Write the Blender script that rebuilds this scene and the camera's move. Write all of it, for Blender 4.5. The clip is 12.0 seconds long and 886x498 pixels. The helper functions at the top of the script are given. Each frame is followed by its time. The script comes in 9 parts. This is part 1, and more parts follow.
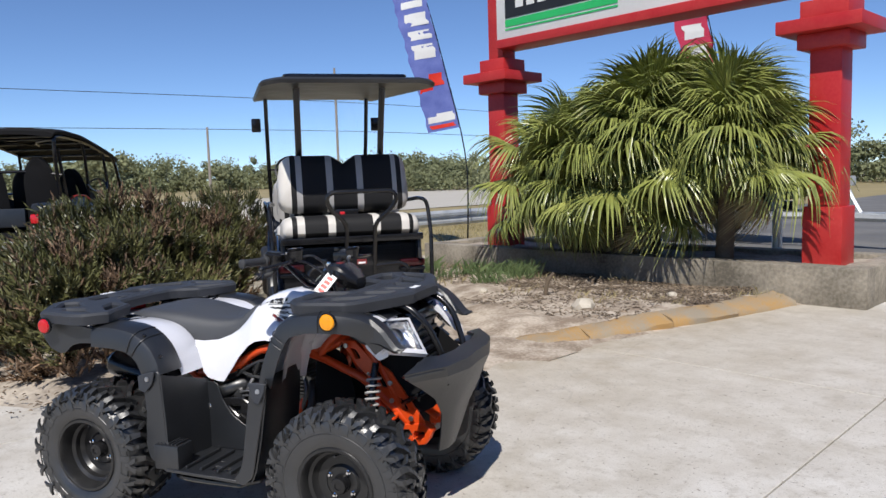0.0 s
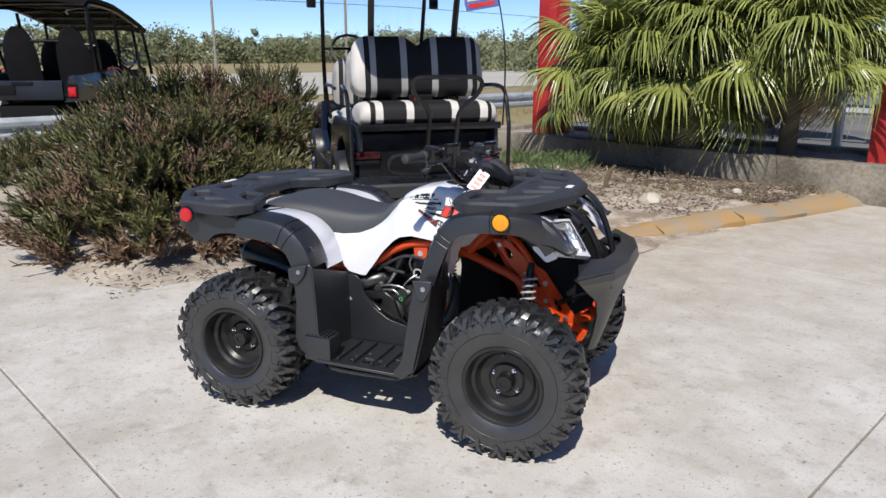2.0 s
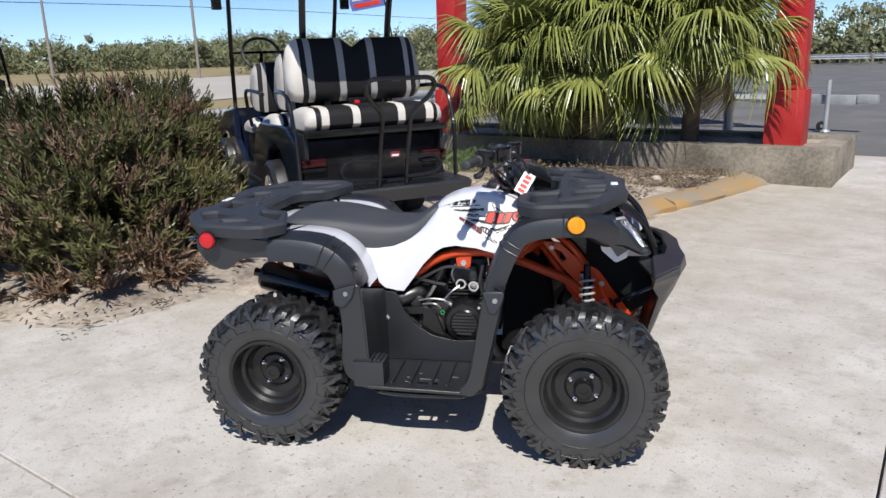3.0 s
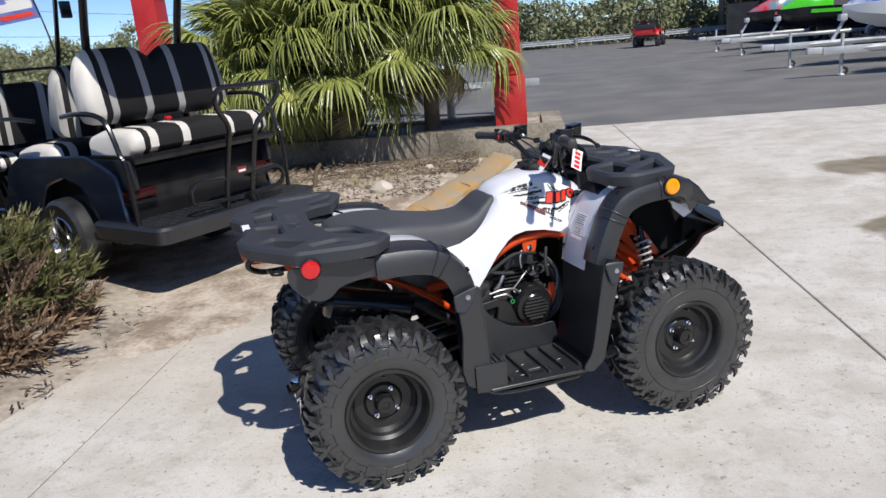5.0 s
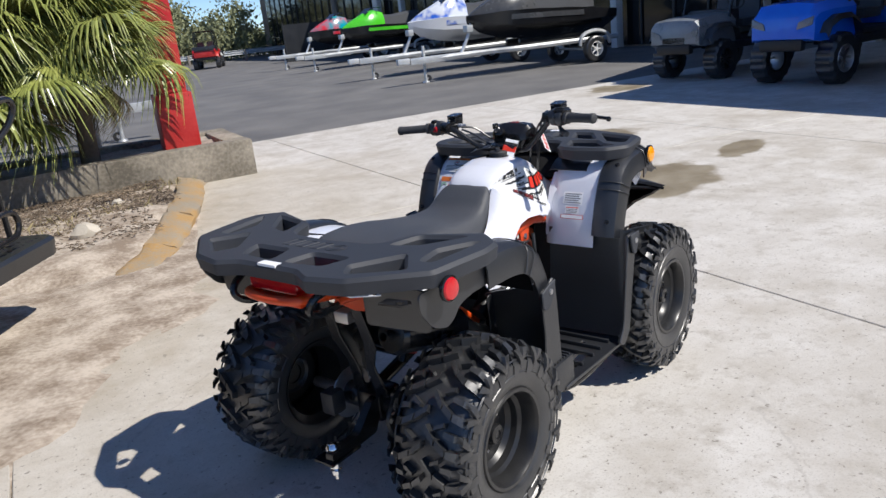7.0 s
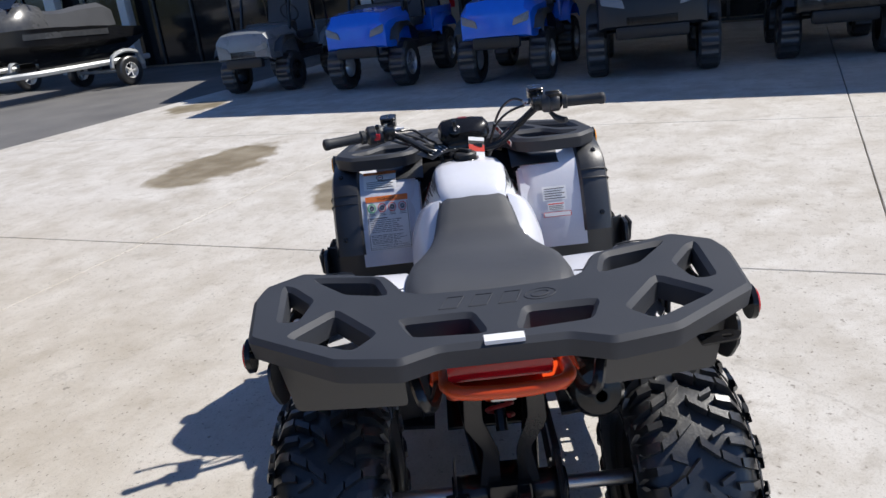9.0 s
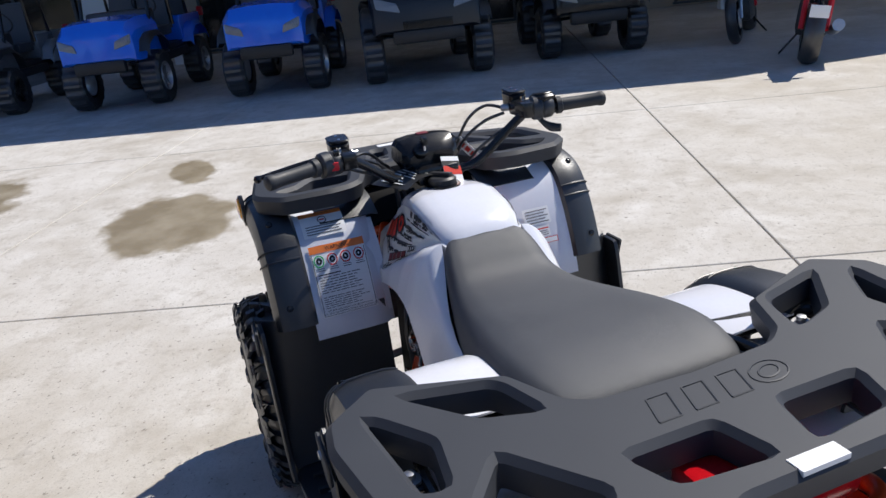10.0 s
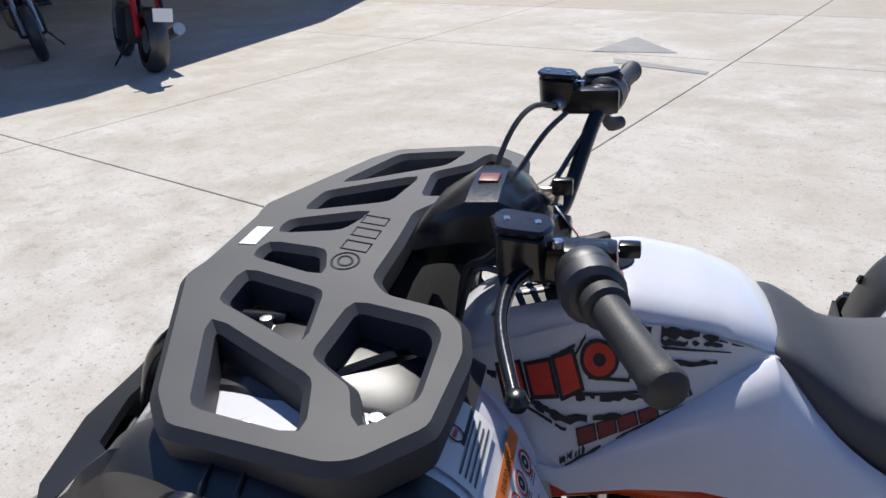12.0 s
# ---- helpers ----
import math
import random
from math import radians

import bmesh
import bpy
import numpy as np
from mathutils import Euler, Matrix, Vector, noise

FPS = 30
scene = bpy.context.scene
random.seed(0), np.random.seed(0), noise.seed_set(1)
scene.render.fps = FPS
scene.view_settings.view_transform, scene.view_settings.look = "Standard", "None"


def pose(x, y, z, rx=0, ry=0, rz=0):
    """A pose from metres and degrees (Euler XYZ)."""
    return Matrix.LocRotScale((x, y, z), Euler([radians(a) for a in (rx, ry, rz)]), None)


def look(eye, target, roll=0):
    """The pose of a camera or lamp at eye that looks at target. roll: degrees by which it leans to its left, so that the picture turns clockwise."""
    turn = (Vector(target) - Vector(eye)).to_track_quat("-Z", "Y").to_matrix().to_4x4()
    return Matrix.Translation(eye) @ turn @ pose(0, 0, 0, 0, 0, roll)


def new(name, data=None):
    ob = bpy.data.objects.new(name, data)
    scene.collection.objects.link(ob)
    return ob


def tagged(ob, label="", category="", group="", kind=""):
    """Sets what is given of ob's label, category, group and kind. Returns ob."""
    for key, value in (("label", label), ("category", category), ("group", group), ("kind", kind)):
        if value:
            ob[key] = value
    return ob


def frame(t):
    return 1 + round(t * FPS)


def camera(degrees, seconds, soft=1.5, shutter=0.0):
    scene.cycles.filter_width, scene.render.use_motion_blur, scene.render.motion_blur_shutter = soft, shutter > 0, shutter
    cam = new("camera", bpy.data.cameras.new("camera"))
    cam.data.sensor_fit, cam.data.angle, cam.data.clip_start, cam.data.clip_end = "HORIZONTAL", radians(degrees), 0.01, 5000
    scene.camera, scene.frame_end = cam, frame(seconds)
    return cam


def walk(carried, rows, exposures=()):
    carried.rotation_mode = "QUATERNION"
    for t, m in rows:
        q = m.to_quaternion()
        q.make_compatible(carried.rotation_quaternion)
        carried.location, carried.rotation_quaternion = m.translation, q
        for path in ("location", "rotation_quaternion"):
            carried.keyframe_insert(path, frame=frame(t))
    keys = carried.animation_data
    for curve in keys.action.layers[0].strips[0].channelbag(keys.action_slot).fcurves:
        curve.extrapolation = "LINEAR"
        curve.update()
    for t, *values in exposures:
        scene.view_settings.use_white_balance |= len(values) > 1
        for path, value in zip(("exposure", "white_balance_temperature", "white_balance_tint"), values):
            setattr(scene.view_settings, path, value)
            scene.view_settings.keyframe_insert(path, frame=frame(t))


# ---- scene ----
cam = camera(61.5, 12.0)
PATH = [
    (0, (0.573, 0.409, 1.38), (-0.147, 2.265, 1.19), -1.8),
    (0.5, (0.541, 0.344, 1.401), (-0.267, 2.13, 1.006), -1.7),
    (1, (0.458, 0.265, 1.449), (-0.369, 2.02, 0.961), -0.9),
    (1.5, (0.264, 0.243, 1.455), (-0.53, 2.009, 0.955), -0.1),
    (2, (-0.029, 0.263, 1.442), (-0.735, 2.066, 0.942), -0.1),
    (2.5, (-0.373, 0.257, 1.434), (-0.927, 2.112, 0.933), -0.9),
    (3, (-0.756, 0.21, 1.453), (-1.116, 2.111, 0.947), -1.8),
    (4.8, (-2.226, 0.388, 1.467), (-1.74, 2.252, 0.929), -5.0),
    (5, (-2.382, 0.429, 1.468), (-1.799, 2.264, 0.927), -5.2),
    (5.5, (-2.76, 0.584, 1.477), (-1.934, 2.319, 0.923), -5.6),
    (6, (-3.045, 0.889, 1.467), (-1.986, 2.488, 0.901), -5.9),
    (6.5, (-3.297, 1.216, 1.457), (-2.014, 2.637, 0.88), -5.9),
    (7, (-3.469, 1.581, 1.462), (-1.982, 2.78, 0.869), -6.2),
    (7.2, (-3.515, 1.748, 1.463), (-1.955, 2.847, 0.863), -6.4),
    (8.8, (-3.486, 3.071, 1.467), (-1.608, 3.235, 0.8), -7.1),
    (9, (-3.436, 3.238, 1.474), (-1.555, 3.272, 0.796), -6.7),
    (9.5, (-3.166, 3.561, 1.462), (-1.315, 3.275, 0.761), -6.8),
    (10, (-2.781, 3.787, 1.456), (-1.024, 3.168, 0.729), -6.4),
    (10.5, (-2.371, 3.972, 1.464), (-0.784, 3.015, 0.712), -6.3),
    (11, (-1.895, 4.048, 1.43), (-0.58, 2.759, 0.65), -5.8),
    (11.5, (-1.473, 4.103, 1.392), (-0.553, 2.525, 0.577), -4.7),
    (12, (-1.112, 4.063, 1.356), (-0.688, 2.297, 0.519), -3.5),
]
walk(cam, [(t, look(eye, target, roll)) for t, eye, target, roll in PATH], [(0.0, 0.0), (4.0, 0.03), (6.0, 0.06), (9.0, 0.13), (12.0, 0.13)])

# ---- sky and sun ----
scene.view_settings.exposure = 0.0
sky_world = bpy.data.worlds.new("sky")
scene.world = sky_world
sky_world.use_nodes = True
sky_nodes = sky_world.node_tree
sky_tex = sky_nodes.nodes.new("ShaderNodeTexSky")
sky_tex.sky_type = "NISHITA"
sky_tex.sun_disc = False
SUN_UP, SUN_TURN = radians(51), radians(165.6)
sky_tex.sun_elevation, sky_tex.sun_rotation = SUN_UP, SUN_TURN
sky_tex.altitude, sky_tex.air_density, sky_tex.dust_density, sky_tex.ozone_density = 1500, 0.75, 0.0, 2.5
sky_tint = sky_nodes.nodes.new("ShaderNodeMix")
sky_tint.data_type, sky_tint.blend_type = "RGBA", "MULTIPLY"
sky_tint.inputs[0].default_value = 1.0
sky_tint.inputs[7].default_value = (0.79, 0.91, 1.08, 1)
sky_nodes.links.new(sky_tex.outputs[0], sky_tint.inputs[6])
sky_nodes.links.new(sky_tint.outputs[2], sky_nodes.nodes["Background"].inputs[0])
sky_nodes.nodes["Background"].inputs[1].default_value = 0.119
sun_lamp = bpy.data.lights.new("sun", "SUN")
sun_lamp.energy, sun_lamp.angle, sun_lamp.color = 4.75, radians(0.55), (1.0, 0.952, 0.885)
sun_at = Vector((math.sin(SUN_TURN) * math.cos(SUN_UP), math.cos(SUN_TURN) * math.cos(SUN_UP), math.sin(SUN_UP)))
sun_ob = new("sun", sun_lamp)
sun_ob.matrix_world = look(sun_at * 50, (0, 0, 0))

# ---- materials ----
def shader(name):
    m = bpy.data.materials.new(name)
    m.use_nodes = True
    nt = m.node_tree
    return m, nt, nt.nodes["Principled BSDF"]


def surface(name, base, base2=None, rough=0.6, rough2=None, metal=0.0, size=1.0, fine=60.0, bump=0.1, spread=0.5, coat=0.0,
            island=0.0, stretch=None, gloss=0.5):
    """A procedural surface: two colours mixed by a broad and a fine noise, with relief and uneven gloss."""
    m, nt, bs = shader(name)
    n, lk = nt.nodes, nt.links
    co = n.new("ShaderNodeTexCoord")
    src = co.outputs["Object"]
    if stretch:
        mp = n.new("ShaderNodeMapping")
        mp.inputs["Scale"].default_value = stretch
        lk.new(src, mp.inputs[0])
        src = mp.outputs[0]
    big = n.new("ShaderNodeTexNoise")
    big.inputs["Scale"].default_value, big.inputs["Detail"].default_value = size, 6
    small = n.new("ShaderNodeTexNoise")
    small.inputs["Scale"].default_value, small.inputs["Detail"].default_value = fine, 3
    lk.new(src, big.inputs["Vector"])
    lk.new(src, small.inputs["Vector"])
    add = n.new("ShaderNodeMath")
    add.operation = "MULTIPLY_ADD"
    lk.new(small.outputs[0], add.inputs[0])
    add.inputs[1].default_value = 0.5
    lk.new(big.outputs[0], add.inputs[2])
    ramp = n.new("ShaderNodeMapRange")
    ramp.inputs[1].default_value, ramp.inputs[2].default_value = 0.75 - spread / 2, 0.75 + spread / 2
    lk.new(add.outputs[0], ramp.inputs[0])
    mix = n.new("ShaderNodeMix")
    mix.data_type = "RGBA"
    mix.inputs[6].default_value, mix.inputs[7].default_value = (*base, 1), (*(base2 or base), 1)
    lk.new(ramp.outputs[0], mix.inputs[0])
    out = mix.outputs[2]
    if island:
        geo = n.new("ShaderNodeNewGeometry")
        hsv = n.new("ShaderNodeHueSaturation")
        val = n.new("ShaderNodeMapRange")
        val.inputs[3].default_value, val.inputs[4].default_value = 1 - island, 1 + island
        lk.new(geo.outputs["Random Per Island"], val.inputs[0])
        lk.new(val.outputs[0], hsv.inputs["Value"])
        lk.new(out, hsv.inputs["Color"])
        out = hsv.outputs[0]
    lk.new(out, bs.inputs["Base Color"])
    rr = n.new("ShaderNodeMapRange")
    rr.inputs[3].default_value, rr.inputs[4].default_value = rough, rough2 if rough2 is not None else min(1, rough + 0.12)
    lk.new(ramp.outputs[0], rr.inputs[0])
    lk.new(rr.outputs[0], bs.inputs["Roughness"])
    bs.inputs["Metallic"].default_value = metal
    bs.inputs["Specular IOR Level"].default_value = gloss
    bs.inputs["Coat Weight"].default_value = coat
    bs.inputs["Coat Roughness"].default_value = 0.08
    if bump:
        b = n.new("ShaderNodeBump")
        b.inputs["Strength"].default_value, b.inputs["Distance"].default_value = bump, 0.004
        lk.new(add.outputs[0], b.inputs["Height"])
        lk.new(b.outputs[0], bs.inputs["Normal"])
    return m


def glass(name, tint=(1, 1, 1), rough=0.02):
    m, nt, bs = shader(name)
    bs.inputs["Base Color"].default_value = (*tint, 1)
    bs.inputs["Transmission Weight"].default_value = 1
    bs.inputs["Roughness"].default_value = rough
    bs.inputs["IOR"].default_value = 1.3
    return m


M_TEXTURED = surface("grained_black_plastic", (0.0095, 0.0110, 0.0140), (0.0155, 0.0172, 0.0205), 0.36, 0.48, size=3, fine=900, bump=0.16, gloss=0.95)
M_RACK = surface("satin_black_rack", (0.0245, 0.0275, 0.0345), (0.0335, 0.0375, 0.0465), 0.56, 0.68, size=4, fine=900, bump=0.06, gloss=0.55)
M_GLOSSBLACK = surface("gloss_black_paint", (0.008, 0.008, 0.009), (0.014, 0.014, 0.015), 0.16, 0.28, size=5, fine=200, bump=0.02)
M_WHITE = surface("white_bodywork", (0.715, 0.725, 0.785), (0.765, 0.775, 0.825), 0.14, 0.24, size=4, fine=120, bump=0.0, coat=0.3)
M_ORANGE = surface("orange_frame_paint", (0.62, 0.055, 0.008), (0.72, 0.085, 0.014), 0.26, 0.36, size=6, fine=150, bump=0.03)
M_RUBBER = surface("tyre_rubber", (0.013, 0.0142, 0.0162), (0.032, 0.0325, 0.034), 0.30, 0.48, size=9, fine=180, bump=0.25, gloss=1.0)
M_MATTE = surface("matt_black_plastic", (0.005, 0.005, 0.006), (0.009, 0.009, 0.010), 0.75, 0.9, size=4, fine=200, bump=0.1, gloss=0.2)
M_LAMPDARK = surface("dark_lamp_lens", (0.030, 0.005, 0.006), (0.05, 0.008, 0.009), 0.15, 0.25, size=20, fine=200, bump=0.0)
M_RIM = surface("black_steel_rim", (0.012, 0.012, 0.013), (0.022, 0.022, 0.022), 0.28, 0.4, size=8, fine=200, bump=0.05)
M_VINYL = surface("black_seat_vinyl", (0.044, 0.047, 0.054), (0.056, 0.060, 0.068), 0.52, 0.64, gloss=0.7, size=5, fine=1100, bump=0.35)
M_METAL = surface("bare_aluminium", (0.45, 0.45, 0.46), (0.60, 0.60, 0.60), 0.32, 0.5, metal=1, size=12, fine=200, bump=0.08)
M_CHROME = surface("chrome", (0.75, 0.75, 0.76), (0.85, 0.85, 0.86), 0.08, 0.16, metal=1, size=12, fine=200, bump=0.0)
M_DARKMETAL = surface("dark_cast_metal", (0.03, 0.03, 0.032), (0.07, 0.07, 0.07), 0.4, 0.55, metal=0.4, size=14, fine=260, bump=0.2)
M_AMBER = surface("amber_lens", (0.85, 0.30, 0.0), (0.95, 0.38, 0.01), 0.14, 0.22, size=30, fine=300, bump=0.2, coat=0.5)
M_REDLENS = surface("red_lens", (0.45, 0.004, 0.01), (0.62, 0.01, 0.015), 0.14, 0.22, size=30, fine=300, bump=0.2, coat=0.5)
M_LENS = glass("clear_lens")
M_PAPER = surface("white_sticker", (0.84, 0.84, 0.84), (0.88, 0.88, 0.88), 0.40, 0.55, size=6, fine=90, bump=0.0)
M_SILVER = surface("silver_decal", (0.70, 0.70, 0.68), (0.77, 0.77, 0.75), 0.26, 0.4, size=3, fine=90, bump=0.0)
M_INK = surface("black_print", (0.012, 0.012, 0.013), (0.02, 0.02, 0.02), 0.4, size=6, fine=90, bump=0.0)
M_REDINK = surface("red_print", (0.62, 0.02, 0.015), (0.72, 0.05, 0.02), 0.35, size=6, fine=90, bump=0.0)
M_ORANGEINK = surface("orange_print", (0.85, 0.20, 0.03), (0.9, 0.24, 0.05), 0.4, size=6, fine=90, bump=0.0)
M_SPRING = surface("pale_spring_steel", (0.42, 0.41, 0.40), (0.52, 0.51, 0.50), 0.35, size=12, fine=200, bump=0.05)
M_GRIP = surface("soft_grip_rubber", (0.030, 0.031, 0.033), (0.044, 0.045, 0.047), 0.50, 0.65, size=12, fine=500, bump=0.15)
M_MIRROR = surface("silvered_reflector", (0.80, 0.81, 0.83), (0.90, 0.91, 0.92), 0.10, 0.2, metal=1, size=60, fine=120, bump=0.6)
M_REDPLASTIC = surface("red_plastic", (0.60, 0.012, 0.02), (0.66, 0.02, 0.03), 0.3, size=8, fine=100, bump=0.0)
M_DRYGRASSBLADE = surface("dry_grass_blade", (0.24, 0.20, 0.09), (0.36, 0.30, 0.15), 0.8, size=1, fine=10, bump=0.0, island=0.35)
M_LITTER = surface("leaf_litter", (0.07, 0.05, 0.035), (0.22, 0.17, 0.12), 0.9, size=3, fine=30, bump=0.2, island=0.6)
M_STONE = surface("pale_limestone", (0.46, 0.41, 0.33), (0.58, 0.53, 0.45), 0.9, size=8, fine=60, bump=0.8)
M_FLAGBLUE = surface("blue_flag_cloth", (0.08, 0.11, 0.36), (0.15, 0.19, 0.48), 0.8, size=4, fine=60, bump=0.1)
M_FLAGRED = surface("red_flag_cloth", (0.42, 0.02, 0.06), (0.52, 0.04, 0.09), 0.8, size=4, fine=60, bump=0.1)
M_SILVERBODY = surface("silver_grey_body", (0.20, 0.22, 0.24), (0.28, 0.30, 0.32), 0.25, size=3, fine=80, bump=0.0, metal=0.3)
M_SLATE = surface("dark_slate_body", (0.008, 0.011, 0.016), (0.016, 0.020, 0.028), 0.28, 0.4, size=3, fine=80, bump=0.05)
M_GREYHULL = surface("dark_grey_gelcoat", (0.04, 0.042, 0.045), (0.09, 0.092, 0.095), 0.2, size=1.4, fine=12, bump=0.0)
M_WHITEHULL = surface("white_gelcoat", (0.66, 0.68, 0.70), (0.74, 0.75, 0.77), 0.18, size=2, fine=40, bump=0.0)
M_SKIBLUE = surface("blue_white_gelcoat", (0.03, 0.12, 0.55), (0.62, 0.66, 0.72), 0.2, size=1.6, fine=3, bump=0.0, spread=0.12)
M_SKIGREEN = surface("lime_green_gelcoat", (0.06, 0.50, 0.02), (0.10, 0.62, 0.04), 0.2, size=2, fine=20, bump=0.0)
M_SKITEAL = surface("teal_red_gelcoat", (0.0, 0.32, 0.40), (0.65, 0.03, 0.05), 0.2, size=0.9, fine=2, bump=0.0, spread=0.15)
M_REDDARK = surface("dark_red_print", (0.16, 0.02, 0.02), (0.22, 0.03, 0.03), 0.35, size=6, fine=90, bump=0.0)
M_GREYINK = surface("grey_print", (0.10, 0.10, 0.10), (0.16, 0.16, 0.16), 0.5, size=6, fine=90, bump=0.0)
M_REDPAINT = surface("weathered_red_paint", (0.42, 0.010, 0.012), (0.52, 0.04, 0.035), 0.34, 0.55, size=3, fine=30, bump=0.3)
M_PLANTER = surface("weathered_planter_concrete", (0.12, 0.105, 0.08), (0.37, 0.33, 0.265), 0.85, 0.95, size=1.8, fine=30, bump=0.8, spread=0.42)
M_KERB = surface("lichen_yellow_kerb", (0.30, 0.255, 0.19), (0.40, 0.245, 0.095), 0.85, 0.95, size=3.2, fine=45, bump=1.3, spread=0.30)
M_KERBGREY = surface("weathered_kerb_concrete", (0.30, 0.26, 0.19), (0.42, 0.38, 0.30), 0.85, 0.95, size=4, fine=60, bump=0.6)
M_ASPHALT = surface("worn_asphalt", (0.105, 0.103, 0.103), (0.195, 0.19, 0.182), 0.8, 0.92, size=0.8, fine=60, bump=0.5)
M_MULCH = surface("dry_mulch_and_sand", (0.19, 0.155, 0.125), (0.50, 0.44, 0.365), 0.9, 0.97, size=1.6, fine=22, bump=1.0, spread=0.4)
M_SAND = surface("pinkish_dry_sand", (0.245, 0.19, 0.14), (0.55, 0.475, 0.39), 0.95, 0.98, size=4.2, fine=38, bump=1.3, spread=0.34)
M_DRYGRASS = surface("dry_grass_field", (0.23, 0.19, 0.09), (0.36, 0.29, 0.15), 0.95, size=0.08, fine=3, bump=0.5)
M_ROAD = surface("pale_highway", (0.42, 0.39, 0.34), (0.50, 0.47, 0.41), 0.9, size=0.1, fine=8, bump=0.2)
M_GALV = surface("galvanised_steel", (0.50, 0.52, 0.53), (0.68, 0.70, 0.70), 0.42, 0.55, metal=0.55, size=4, fine=30, bump=0.1)
M_POLE = surface("grey_utility_pole", (0.22, 0.19, 0.16), (0.30, 0.27, 0.23), 0.9, size=3, fine=40, bump=0.4)
M_WALL = surface("tan_stucco", (0.30, 0.24, 0.18), (0.38, 0.31, 0.24), 0.9, size=1.5, fine=40, bump=0.4)
M_DARKGLASS = surface("dark_shop_glass", (0.010, 0.011, 0.012), (0.015, 0.016, 0.017), 0.06, 0.12, size=1, fine=5, bump=0.0)
M_WHITEPAINT = surface("white_trim_paint", (0.66, 0.66, 0.64), (0.74, 0.74, 0.72), 0.45, 0.6, size=2, fine=30, bump=0.1)
M_NAVY = surface("navy_gloss_body", (0.006, 0.010, 0.022), (0.010, 0.016, 0.034), 0.12, 0.2, size=3, fine=80, bump=0.0, coat=0.6)
M_CARTBLUE = surface("bright_blue_body", (0.008, 0.15, 0.80), (0.012, 0.18, 0.88), 0.16, 0.24, size=3, fine=80, bump=0.0, coat=0.5)
M_STRIPEWHITE = surface("white_seat_vinyl", (0.60, 0.57, 0.52), (0.68, 0.65, 0.60), 0.45, size=5, fine=500, bump=0.2)
M_CARTVINYL = surface("matt_black_bench_vinyl", (0.009, 0.009, 0.010), (0.014, 0.014, 0.015), 0.62, 0.75, size=5, fine=700, bump=0.25, gloss=0.3)
M_STRIPEGREY = surface("grey_seat_vinyl", (0.34, 0.33, 0.32), (0.42, 0.41, 0.40), 0.45, size=5, fine=500, bump=0.2)
M_BARK = surface("palm_bark", (0.10, 0.075, 0.05), (0.18, 0.14, 0.10), 0.95, size=6, fine=40, bump=0.9)
M_FROND = surface("palm_leaf", (0.15, 0.185, 0.040), (0.32, 0.335, 0.095), 0.28, 0.40, size=2, fine=30, bump=0.1, island=0.35)
M_FRONDDRY = surface("dry_palm_leaf", (0.30, 0.25, 0.13), (0.38, 0.32, 0.17), 0.7, size=2, fine=30, bump=0.1, island=0.3)
M_BUSH = surface("dark_green_shrub_leaf", (0.038, 0.046, 0.014), (0.17, 0.165, 0.066), 0.36, size=1.2, fine=20, bump=0.1, island=0.6)
M_BUSHDRY = surface("dry_shrub_twig", (0.13, 0.085, 0.055), (0.24, 0.16, 0.10), 0.9, size=2, fine=30, bump=0.2, island=0.4)
M_TREE = surface("far_tree_leaf", (0.125, 0.145, 0.068), (0.25, 0.26, 0.14), 0.8, size=0.12, fine=3, bump=0.1, island=0.12)
M_GRASS = surface("green_grass_blade", (0.07, 0.12, 0.04), (0.13, 0.18, 0.07), 0.6, size=2, fine=30, bump=0.0, island=0.3)

M_SIGNGREEN = surface("sign_green", (0.02, 0.42, 0.10), (0.03, 0.48, 0.14), 0.4, size=3, fine=40, bump=0.0)
M_SIGNPINK = surface("sign_purple", (0.35, 0.03, 0.30), (0.42, 0.05, 0.36), 0.4, size=3, fine=40, bump=0.0)



WET_SPOTS = [(1.31, 3.56, 0.7, 0.43, 25.3), (2.66, 3.89, 0.46, 0.19, 25.1), (2.03, 5.65, 0.85, 0.5, 4.5), (5.59, 9.07, 0.57, 0.5, 30.3)]


